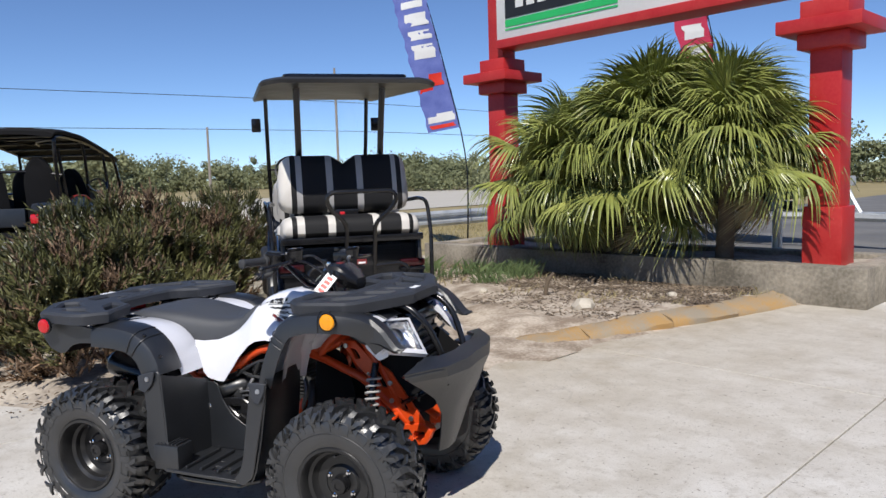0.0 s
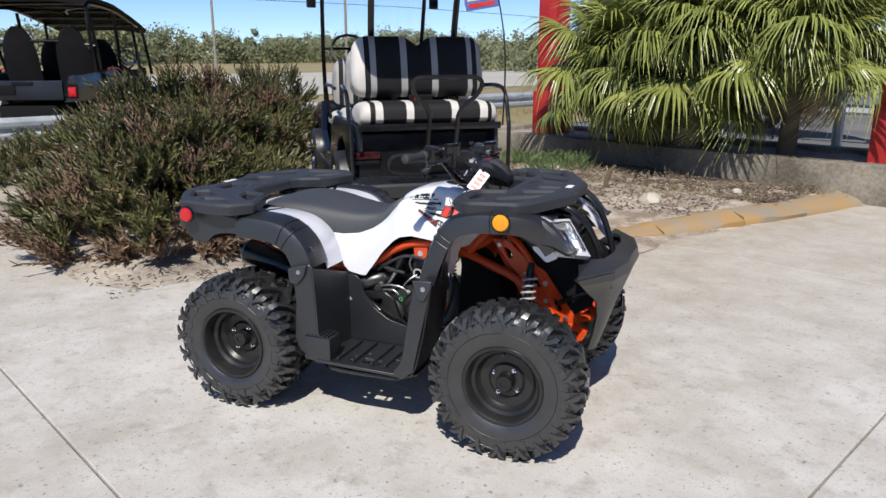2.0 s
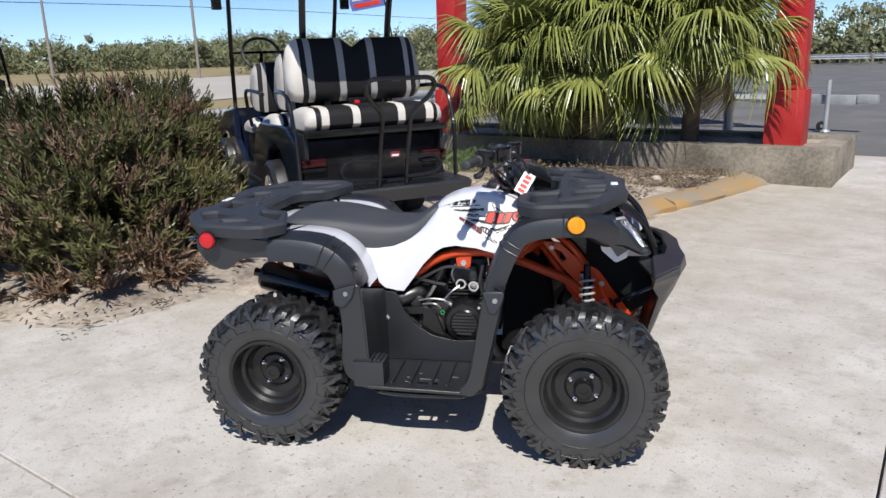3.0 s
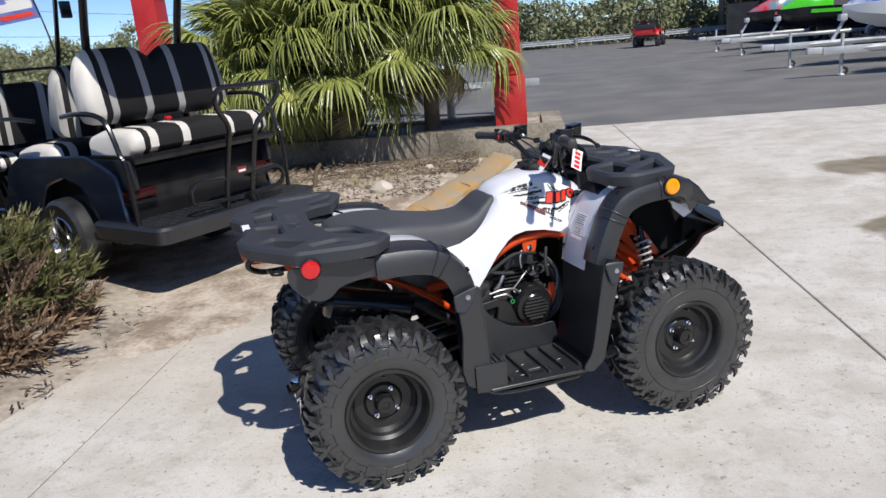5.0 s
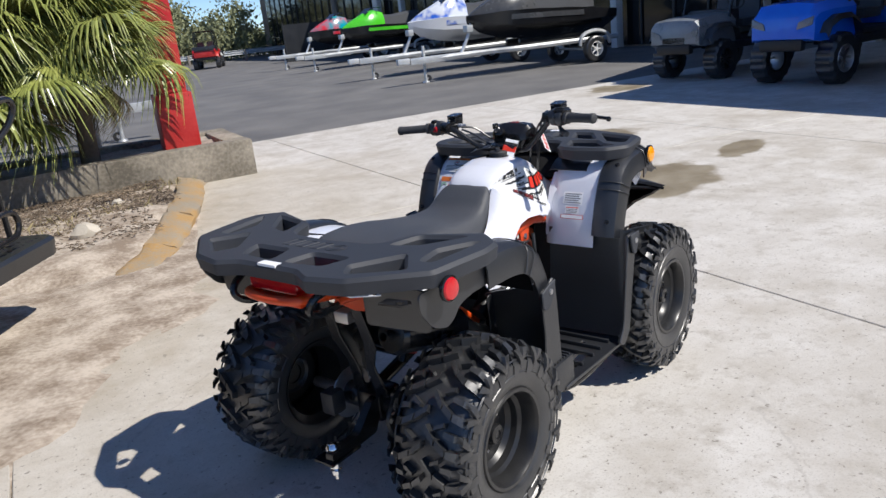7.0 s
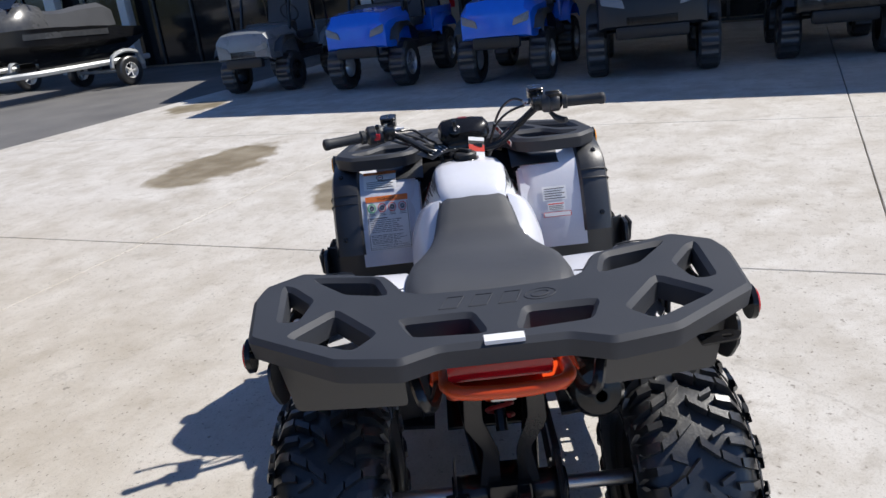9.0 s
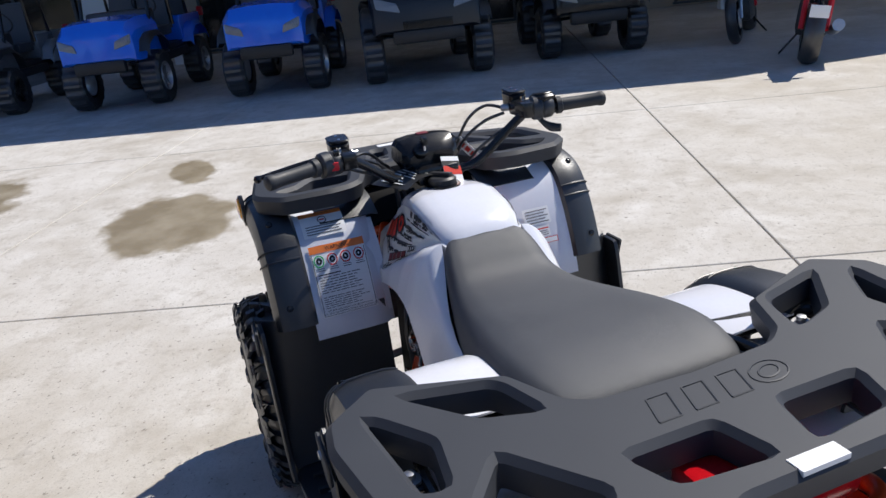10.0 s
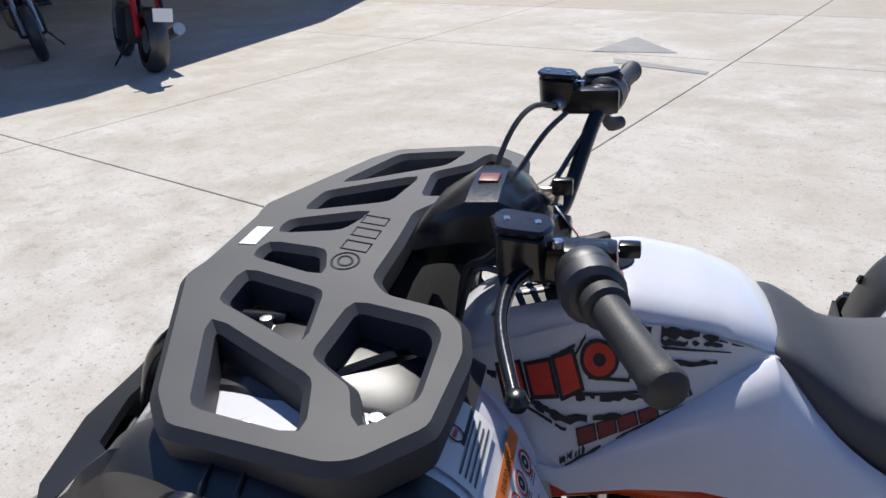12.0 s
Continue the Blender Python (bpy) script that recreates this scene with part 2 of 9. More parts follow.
def concrete_ground():
    """Pale broom-finished driveway concrete with broad stains, scuffs, specks and pits."""
    m, nt, bs = shader("driveway_concrete")
    n, lk = nt.nodes, nt.links
    co = n.new("ShaderNodeTexCoord").outputs["Object"]

    def noise_tex(scale, detail=5, rough=0.55):
        t = n.new("ShaderNodeTexNoise")
        t.inputs["Scale"].default_value, t.inputs["Detail"].default_value, t.inputs["Roughness"].default_value = scale, detail, rough
        lk.new(co, t.inputs["Vector"])
        return t.outputs[0]

    def span(v, a, b, c=0.0, d=1.0):
        r = n.new("ShaderNodeMapRange")
        for i, x in enumerate((a, b, c, d)):
            r.inputs[i + 1].default_value = x
        lk.new(v, r.inputs[0])
        return r.outputs[0]

    def blend(fac, a, b):
        x = n.new("ShaderNodeMix")
        x.data_type = "RGBA"
        lk.new(fac, x.inputs[0])
        for k, c in ((6, a), (7, b)):
            if isinstance(c, tuple):
                x.inputs[k].default_value = (*c, 1)
            else:
                lk.new(c, x.inputs[k])
        return x.outputs[2]

    def math_op(op, a, b):
        x = n.new("ShaderNodeMath")
        x.operation = op
        for i, v in enumerate((a, b)):
            if isinstance(v, (int, float)):
                x.inputs[i].default_value = v
            else:
                lk.new(v, x.inputs[i])
        return x.outputs[0]

    # soil carried from the beds: its rim runs along a as a ramp of b
    sep = n.new("ShaderNodeSeparateXYZ")
    lk.new(co, sep.inputs[0])
    rim = n.new("ShaderNodeValToRGB")
    stops = [(1.0, -6.0), (1.45, -3.95), (2.1, -3.45), (2.6, -2.85), (3.1, -2.45), (3.8, -1.95), (5.7, -1.6), (7.4, -1.7), (7.9, -6.0)]
    while len(rim.color_ramp.elements) < len(stops):
        rim.color_ramp.elements.new(0.5)
    for el, (b, a) in zip(rim.color_ramp.elements, stops):
        v = (a + 6) / 6
        el.position, el.color = b / 10, (v, v, v, 1)
    lk.new(span(sep.outputs["Y"], 0, 10), rim.inputs[0])
    edge = math_op("SUBTRACT", math_op("MULTIPLY", rim.outputs[0], 6.0), sep.outputs["X"])
    edge = math_op("ADD", math_op("SUBTRACT", edge, 6.0), math_op("MULTIPLY", math_op("SUBTRACT", noise_tex(1.8, 6, 0.65), 0.5), 1.6))
    soil = span(edge, -0.12, 0.45)
    dust = span(edge, -2.6, 0.3, 0.0, 0.75)

    # water stains drying in long ovals: centre, radii and turn in the yard
    damp = None
    for a, b, r1, r2, turn in WET_SPOTS:
        mp = n.new("ShaderNodeMapping")
        mp.vector_type = "TEXTURE"
        mp.inputs["Location"].default_value = (a, b, 0)
        mp.inputs["Rotation"].default_value = (0, 0, radians(turn))
        mp.inputs["Scale"].default_value = (r1, r2, 1)
        lk.new(co, mp.inputs[0])
        ln = n.new("ShaderNodeVectorMath")
        ln.operation = "LENGTH"
        lk.new(mp.outputs[0], ln.inputs[0])
        spot = math_op("ADD", ln.outputs["Value"], math_op("MULTIPLY", math_op("SUBTRACT", noise_tex(2.6, 5, 0.6), 0.5), 1.1))
        spot = span(spot, 1.06, 0.86)
        damp = spot if damp is None else math_op("MAXIMUM", damp, spot)

    # hairline cracks along the edges of a few large cells
    warp = n.new("ShaderNodeMixRGB")
    warp.inputs[0].default_value = 0.35
    lk.new(co, warp.inputs[1])
    wn = n.new("ShaderNodeTexNoise")
    wn.inputs["Scale"].default_value, wn.inputs["Detail"].default_value = 2.2, 6
    lk.new(co, wn.inputs["Vector"])
    lk.new(wn.outputs["Color"], warp.inputs[2])
    cell = n.new("ShaderNodeTexVoronoi")
    cell.feature = "DISTANCE_TO_EDGE"
    cell.inputs["Scale"].default_value = 0.62
    lk.new(warp.outputs[0], cell.inputs["Vector"])
    crack = math_op("MULTIPLY", span(cell.outputs["Distance"], 0.0035, 0.0012), span(noise_tex(0.8, 3), 0.52, 0.60, 0, 0.14))

    scuff_map = n.new("ShaderNodeMapping")
    scuff_map.inputs["Rotation"].default_value = (0, 0, 0.5)
    scuff_map.inputs["Scale"].default_value = (0.7, 9.0, 1.0)
    lk.new(co, scuff_map.inputs[0])
    scuff = n.new("ShaderNodeTexNoise")
    scuff.inputs["Scale"].default_value, scuff.inputs["Detail"].default_value = 1.3, 7
    lk.new(scuff_map.outputs[0], scuff.inputs["Vector"])
    col = blend(span(noise_tex(0.45, 4), 0.35, 0.65), (0.485, 0.45, 0.395), (0.585, 0.56, 0.52))
    col = blend(span(noise_tex(2.6, 6), 0.40, 0.66), col, (0.635, 0.612, 0.572))
    col = blend(span(noise_tex(1.1, 8, 0.7), 0.50, 0.70, 0, 0.80), col, (0.38, 0.34, 0.28))
    col = blend(span(scuff.outputs[0], 0.58, 0.80, 0, 0.25), col, (0.36, 0.335, 0.30))
    col = blend(span(noise_tex(7.0, 8, 0.7), 0.53, 0.72, 0, 0.72), col, (0.34, 0.305, 0.255))
    tan = math_op("MULTIPLY", span(noise_tex(0.7, 6, 0.6), 0.36, 0.60), span(sep.outputs["Y"], 0.4, -1.2, 0.0, 0.6))
    col = blend(tan, col, (0.455, 0.41, 0.335))
    col = blend(span(sep.outputs["Y"], -7.10, -7.16, 0.0, 0.55), col, (0.43, 0.375, 0.30))
    col = blend(soil, col, blend(span(noise_tex(3.3, 7, 0.65), 0.36, 0.64), (0.30, 0.235, 0.155), (0.47, 0.405, 0.315)))
    col = blend(dust, col, blend(span(noise_tex(4.1, 7, 0.7), 0.38, 0.62), (0.40, 0.345, 0.265), (0.53, 0.48, 0.40)))
    col = blend(span(noise_tex(24, 6, 0.7), 0.55, 0.72, 0, 0.6), col, (0.33, 0.295, 0.245))
    col = blend(damp, col, blend(span(noise_tex(3.0, 5), 0.4, 0.65), (0.215, 0.175, 0.11), (0.33, 0.285, 0.205)))
    col = blend(crack, col, (0.12, 0.105, 0.09))
    col = blend(span(noise_tex(120, 3), 0.54, 0.72, 0, 0.5), col, (0.31, 0.28, 0.24))
    col = blend(span(noise_tex(48, 2), 0.655, 0.70, 0, 0.7), col, (0.20, 0.18, 0.155))
    col = blend(span(noise_tex(16, 2), 0.715, 0.74, 0, 0.75), col, (0.22, 0.20, 0.17))
    lk.new(col, bs.inputs["Base Color"])
    lk.new(span(damp, 0, 1, 0.84, 0.5), bs.inputs["Roughness"])
    b = n.new("ShaderNodeBump")
    b.inputs["Strength"].default_value, b.inputs["Distance"].default_value = 0.35, 0.003
    lk.new(noise_tex(90, 6, 0.7), b.inputs["Height"])
    lk.new(b.outputs[0], bs.inputs["Normal"])
    return m


M_CONCRETE = concrete_ground()

# ---- mesh helpers ----
from mathutils.geometry import tessellate_polygon


SIDES = (1, -1)


def smooth(bm, angle=40):
    for fc in bm.faces:
        fc.smooth = True
    lim = radians(angle)
    for ed in bm.edges:
        if len(ed.link_faces) == 2 and ed.calc_face_angle(0) > lim:
            ed.smooth = False


def part(name, bm, mat, parent=None, label="", angle=40):
    """One mesh object, under a thing or a part, in the thing's own coordinates."""
    bmesh.ops.recalc_face_normals(bm, faces=bm.faces[:])
    smooth(bm, angle)
    me = bpy.data.meshes.new(name)
    bm.to_mesh(me)
    bm.free()
    for m in mat if isinstance(mat, (list, tuple)) else [mat]:
        me.materials.append(m)
    ob = new(name, me)
    if parent is not None:
        ob.parent = parent
    if label:
        tagged(ob, label=label)
    return ob


def thing(name, m, label, category, group="", kind=""):
    ob = new(name)
    ob.empty_display_size = 0.1
    ob.matrix_basis = m
    return tagged(ob, label, category, group, kind)


def add_box(bm, lo, hi, m=None, bevel=0.0, mat=0):
    size = [h - l for l, h in zip(lo, hi)]
    mid = [(h + l) / 2 for l, h in zip(lo, hi)]
    r = bmesh.ops.create_cube(bm, size=1, matrix=(m or Matrix()) @ Matrix.LocRotScale(mid, None, size))
    vs = r["verts"]
    fs = {f for v in vs for f in v.link_faces}
    for f in fs:
        f.material_index = mat
    if bevel:
        es = list({e for v in vs for e in v.link_edges})
        bmesh.ops.bevel(bm, geom=es, offset=bevel, segments=2, affect="EDGES", profile=0.6)
    return bm


def box(lo, hi, bevel=0.0, m=None):
    return add_box(bmesh.new(), lo, hi, m, bevel)


def path_points(pts, n=6):
    """A smooth line (Catmull-Rom) through the points."""
    p = [Vector(q) for q in pts]
    if n <= 1 or len(p) < 3:
        return p
    out = []
    for i in range(len(p) - 1):
        a, b, c, d = p[max(i - 1, 0)], p[i], p[i + 1], p[min(i + 2, len(p) - 1)]
        for k in range(n):
            t = k / n
            out.append(0.5 * (2 * b + (c - a) * t + (2 * a - 5 * b + 4 * c - d) * t * t + (3 * b - a - 3 * c + d) * t ** 3))
    return out + [p[-1]]


def add_tube(bm, pts, r, n=6, sides=10, closed=False, mat=0):
    line = path_points(pts, n)
    rad = r if isinstance(r, (list, tuple)) else [r] * len(pts)
    rings, side = [], None
    for i, p in enumerate(line):
        a, b = line[max(i - 1, 0)], line[min(i + 1, len(line) - 1)]
        if closed and i in (0, len(line) - 1):
            a, b = line[-2], line[1]
        d = (b - a).normalized()
        if side is None:
            side = d.orthogonal().normalized()
        side = (side - d * side.dot(d)).normalized()
        up = d.cross(side)
        f = i / max(len(line) - 1, 1) * (len(rad) - 1)
        k = min(int(f), len(rad) - 2) if len(rad) > 1 else 0
        rr = rad[k] + (rad[min(k + 1, len(rad) - 1)] - rad[k]) * (f - k)
        rings.append([bm.verts.new(p + rr * (math.cos(q) * side + math.sin(q) * up)) for q in (2 * math.pi * j / sides for j in range(sides))])
    for u, v in zip(rings, rings[1:]):
        for j in range(sides):
            bm.faces.new((u[j], u[(j + 1) % sides], v[(j + 1) % sides], v[j])).material_index = mat
    if not closed:
        bm.faces.new(rings[0][::-1]).material_index = mat
        bm.faces.new(rings[-1]).material_index = mat
    return bm


def tube(pts, r, n=6, sides=10, closed=False):
    return add_tube(bmesh.new(), pts, r, n, sides, closed)


def add_lathe(bm, profile, m=None, sides=24, mat=0, closed=False):
    """Turn (radius, height) pairs round the local z axis."""
    m = m or Matrix()
    rings = []
    for r, h in profile:
        if r < 1e-5:
            rings.append([bm.verts.new(m @ Vector((0, 0, h)))])
        else:
            rings.append([bm.verts.new(m @ Vector((r * math.cos(q), r * math.sin(q), h))) for q in (2 * math.pi * j / sides for j in range(sides))])
    pairs = list(zip(rings, rings[1:])) + ([(rings[-1], rings[0])] if closed else [])
    for u, v in pairs:
        for j in range(sides):
            k = (j + 1) % sides
            c = [u[j % len(u)], u[k % len(u)], v[k % len(v)], v[j % len(v)]]
            c = [x for i, x in enumerate(c) if x not in c[:i]]
            if len(c) > 2:
                bm.faces.new(c).material_index = mat
    return bm


def lathe(profile, m=None, sides=24, closed=False):
    return add_lathe(bmesh.new(), profile, m, sides, 0, closed)


def add_loft(bm, sections, ring=True, caps=True, mat=0):
    """Skin between equal-length lists of points; ring closes each section."""
    rows = [[bm.verts.new(p) for p in s] for s in sections]
    n = len(rows[0])
    for u, v in zip(rows, rows[1:]):
        for j in range(n if ring else n - 1):
            k = (j + 1) % n
            bm.faces.new((u[j], u[k], v[k], v[j])).material_index = mat
    if ring and caps:
        bm.faces.new(rows[0][::-1]).material_index = mat
        bm.faces.new(rows[-1]).material_index = mat
    return bm


def loft(sections, ring=True, caps=True):
    return add_loft(bmesh.new(), sections, ring, caps)


def thicken(bm, d):
    bmesh.ops.recalc_face_normals(bm, faces=bm.faces[:])
    bmesh.ops.solidify(bm, geom=bm.faces[:], thickness=d)
    return bm


def offset_poly(p, d):
    """Move each side of a 2D polygon inwards by d (anticlockwise order)."""
    out, n = [], len(p)
    for i in range(n):
        a, b, c = Vector(p[i - 1]), Vector(p[i]), Vector(p[(i + 1) % n])
        u, v = (b - a).normalized(), (c - b).normalized()
        nu, nv = Vector((-u.y, u.x)), Vector((-v.y, v.x))
        k = nu + nv
        s = d / max(0.35, 0.5 * k.length_squared)
        out.append(tuple(b + k * s))
    return out


def area(p):
    return sum(p[i - 1][0] * p[i][1] - p[i][0] * p[i - 1][1] for i in range(len(p))) / 2


def ccw(p):
    return list(p) if area(p) > 0 else list(p)[::-1]


def rounded(p, r, seg=3):
    """Cut the corners of a polygon into short arcs."""
    out, n = [], len(p)
    for i in range(n):
        a, b, c = Vector(p[i - 1]), Vector(p[i]), Vector(p[(i + 1) % n])
        u, v = a - b, c - b
        k = min(r, 0.45 * u.length, 0.45 * v.length)
        s, e = b + u.normalized() * k, b + v.normalized() * k
        for j in range(seg + 1):
            t = j / seg
            out.append(tuple(s * (1 - t) ** 2 + b * 2 * t * (1 - t) + e * t * t))
    return out


def add_plate(bm, outline, holes, put, thick, chamfer=0.0, mat=0, hole_flare=0.0):
    """A plate with holes. put(x, y, h) sets a point of the outline at height h (0 at the top) into space."""
    outer, inner = ccw(outline), [ccw(h)[::-1] for h in holes]
    loops_top = [offset_poly(outer, chamfer)] + [offset_poly(h, chamfer) for h in inner]
    loops_mid = [outer] + inner
    loops_low = [offset_poly(outer, chamfer * 0.6)] + [offset_poly(h, -hole_flare) for h in inner]

    def ring(loop, h):
        return [bm.verts.new(put(x, y, h)) for x, y in loop]

    tops = [ring(l, 0) for l in loops_top]
    mids = [ring(l, -chamfer) for l in loops_mid] if chamfer else tops
    lows = [ring(l, -thick) for l in loops_low]
    for pairs in ([(tops, mids)] if chamfer else []) + [(mids, lows)]:
        for a, b in zip(*pairs):
            for j in range(len(a)):
                k = (j + 1) % len(a)
                bm.faces.new((a[j], b[j], b[k], a[k])).material_index = mat
    for loops, rings in ((loops_top, tops), (loops_low, lows)):
        flat = [v for r in rings for v in r]
        for tri in tessellate_polygon([[Vector((x, y, 0)) for x, y in l] for l in loops]):
            if len({flat[i] for i in tri}) == 3:
                try:
                    bm.faces.new([flat[i] for i in tri]).material_index = mat
                except ValueError:
                    pass
    return bm


def flat_z(z, tilt=0.0):
    return lambda x, y, h: Vector((x, y, z + tilt * x + h))


def plate(outline, holes, put, thick, chamfer=0.0, hole_flare=0.0):
    return add_plate(bmesh.new(), outline, holes, put, thick, chamfer, 0, hole_flare)


def mirror_y(poly):
    return [(x, -y) for x, y in poly]


def symmetric(half):
    """A closed outline from its y > 0 half, whose first and last points lie on the axis."""
    return list(half) + [(x, -y) for x, y in half[::-1] if abs(y) > 1e-6]


def words(text, size, put, mat, parent, name="lettering", depth=0.0, shear=0.0, space=1.0, label=""):
    """Built-in font lettering turned into a mesh and laid by put(x, y) onto a surface."""
    cu = bpy.data.curves.new(name, "FONT")
    cu.body, cu.size, cu.shear, cu.space_character = text, size, shear, space
    cu.align_x, cu.align_y = "CENTER", "CENTER"
    cu.resolution_u = 3
    tmp = bpy.data.objects.new("tmp", cu)
    scene.collection.objects.link(tmp)
    me = bpy.data.meshes.new_from_object(tmp)
    bpy.data.objects.remove(tmp)
    bpy.data.curves.remove(cu)
    bm = bmesh.new()
    bm.from_mesh(me)
    bpy.data.meshes.remove(me)
    if depth:
        r = bmesh.ops.extrude_face_region(bm, geom=bm.faces[:])
        for v in r["geom"]:
            if isinstance(v, bmesh.types.BMVert):
                v.co.z = depth
    for v in bm.verts:
        v.co = put(v.co.x, v.co.y, v.co.z)
    return part(name, bm, mat, parent, label)


def cyl_y(u, v0, v1, z, r, sides=24, mat=None):
    m = pose(u, 0, z, -90)
    return lathe([(0, v0), (r * 0.96, v0), (r, v0 + 0.003 * (1 if v1 > v0 else -1)), (r, v1 - 0.003 * (1 if v1 > v0 else -1)), (r * 0.96, v1), (0, v1)], m, sides)



# ---- the ground ----
CROSS = Vector((-0.37, 1.24, 0))
E1, E2 = Vector((0.905, -0.425, 0)).normalized(), Vector((0.425, 0.905, 0)).normalized()
YARD = Matrix.Translation(CROSS) @ Matrix.Rotation(math.atan2(E1.y, E1.x), 4, "Z")


def yard(a, b, z=0.0, turn=0.0):
    """A pose in the yard: a metres towards the shop, b metres towards the trailer lot, turned by degrees from the a axis."""
    return YARD @ pose(a, b, z, 0, 0, turn)


def structure(name, bm, mat, label, category, m=None, angle=40):
    ob = part(name, bm, mat, None, "", angle)
    if m is not None:
        ob.matrix_basis = m
    return tagged(ob, label, category, kind="structure")


def sheet(a0, a1, b0, b1, z):
    bm = bmesh.new()
    bm.faces.new([bm.verts.new(p) for p in ((a0, b0, z), (a1, b0, z), (a1, b1, z), (a0, b1, z))])
    return bm


# the land reaches the horizon; paved and planted surfaces lie on it
ground = structure("ground", sheet(-1500, 900, -1200, 1200, -0.06), M_DRYGRASS, "flat dry grass land reaching the horizon", "ground", yard(0, 0))
asphalt = structure("asphalt_lot", sheet(-9.5, 60, 10.02, 90, -0.012), M_ASPHALT, "worn grey asphalt parking lot", "asphalt", yard(0, 0))
highway = structure("road", sheet(-62, -25, -900, 1100, -0.03), M_ROAD, "pale two-lane highway beyond the guardrail", "road", yard(0, 0))

# concrete driveway cut into slabs by saw joints
pavement = structure("pavement", sheet(-8.5, 24, -26, 10.0, -0.022), M_INK, "dark gaps of the driveway joints", "pavement", yard(0, 0))
A_CUTS = [-8.5, -3.35, 0.0, 3.5, 7.0, 10.5, 14.0, 24.0]
B_CUTS = [-26, -17.6, -12.3, -7.15, -4.4, 0.0, 4.5, 10.0]


def slab(a0, a1, b0, b1):
    g = 0.0045
    bm = bmesh.new()
    # the saw cuts along b lean a little off square
    for z, i in ((0.0, 0.004), (-0.004, 0.0), (-0.05, 0.0)):
        for p in ((a - 0.025 * b, b) for a, b in ((a0 + g + i, b0 + g + i), (a1 - g - i, b0 + g + i), (a1 - g - i, b1 - g - i), (a0 + g + i, b1 - g - i))):
            bm.verts.new((*p, z))
    bm.verts.ensure_lookup_table()
    for k in (0, 4):
        for j in range(4):
            bm.faces.new([bm.verts[q] for q in (k + j, k + (j + 1) % 4, k + 4 + (j + 1) % 4, k + 4 + j)])
    bm.faces.new([bm.verts[q] for q in range(4)])
    return bm


for i in range(len(A_CUTS) - 1):
    for j in range(len(B_CUTS) - 1):
        part("slab", slab(A_CUTS[i], A_CUTS[i + 1], B_CUTS[j], B_CUTS[j + 1]), M_CONCRETE, pavement)


# Arrow-shaped cast shadow, painted on the slabs as a thin grey patch.
arrow = bmesh.new()
for pts in ([(1.47, -4.39), (1.40, -5.28), (0.68, -4.58)], [(1.13, -4.18), (1.03, -3.97), (0.14, -3.80), (0.16, -3.91)]):
    arrow.faces.new([arrow.verts.new((a, b, 0.004)) for a, b in pts])
structure("pavement_arrow", arrow, surface("painted_shadow_grey", (0.25, 0.255, 0.27), (0.40, 0.39, 0.37), 0.8, size=2.5, fine=30, bump=0.1), "arrow-shaped cast shadow painted on the concrete", "road marking", yard(0, 0))


def mound(poly, height, name, mat, label, seed, step=0.12, edge=0.5, rag=0.0):
    """A planted bed: a bumpy sheet inside a polygon of the yard, lowest at its rim."""
    poly = ccw(poly)
    xs, ys = [p[0] for p in poly], [p[1] for p in poly]

    def inside(x, y):
        """Distance to the rim, negative outside."""
        d, hit, p = 9.0, False, Vector((x, y))
        for i in range(len(poly)):
            a, b = Vector(poly[i - 1]), Vector(poly[i])
            t = max(0.0, min(1.0, (p - a).dot(b - a) / (b - a).length_squared))
            d = min(d, (p - a.lerp(b, t)).length)
            if (a.y > y) != (b.y > y) and x < a.x + (y - a.y) / (b.y - a.y) * (b.x - a.x):
                hit = not hit
        return d if hit else -d

    bm, grid = bmesh.new(), {}
    nx, ny = int((max(xs) - min(xs)) / step) + 2, int((max(ys) - min(ys)) / step) + 2
    for i in range(nx):
        for j in range(ny):
            x, y = min(xs) + i * step, min(ys) + j * step
            d = inside(x, y) + rag * (noise.noise((x * 2.6, y * 2.6, seed + 4)) + 0.45 * noise.noise((x * 9.0, y * 9.0, seed + 7)))
            if d > -4 * step:
                w = max(0.0, min(1.0, d / edge))
                z = height * w * (2 - w) + (noise.noise((x * 2.1, y * 2.1, seed)) * 0.035 + noise.noise((x * 9, y * 9, seed)) * 0.018) * w + 0.004
                grid[i, j] = bm.verts.new((x, y, z if d > 0 else 0.004 + 0.10 * d))
    for (i, j) in list(grid):
        q = [grid.get(k) for k in ((i, j), (i + 1, j), (i + 1, j + 1), (i, j + 1))]
        if all(q):
            bm.faces.new(q)
    return structure(name, bm, mat, label, "flower bed", yard(0, 0), 180)


mulch_bed = mound([(-2.25, 4.9), (-1.75, 7.3), (-1.6, 7.42), (-7.4, 7.42), (-7.4, 6.6), (-5.6, 5.9), (-3.9, 4.6), (-2.9, 4.2)], 0.10, "mulch_bed", M_SAND,
                  "sandy mulch bed in front of the planter", 3.0)
shrub_bed = mound([(-4.0, 0.95), (-3.75, 2.2), (-4.4, 3.2), (-9.5, 5.4), (-12, 5.4), (-12, 0.8), (-4.6, 0.75)], 0.08, "shrub_bed", M_MULCH,
                  "raised earth bed under the shrubs", 8.0, 0.2)
sand_strip = mound([(-3.95, 2.3), (-3.75, 1.75), (-3.2, 2.3), (-2.8, 2.9), (-2.45, 3.5), (-2.2, 4.3), (-2.25, 4.9), (-3.9, 4.9), (-5.6, 6.0), (-8.4, 7.3), (-12, 7.3), (-12, 5.3), (-9.0, 5.2), (-4.6, 3.1)], 0.022, "sand_strip", M_SAND,
                   "sand washed over the concrete beside the bed", 5.0, 0.09, 0.8, 0.30)


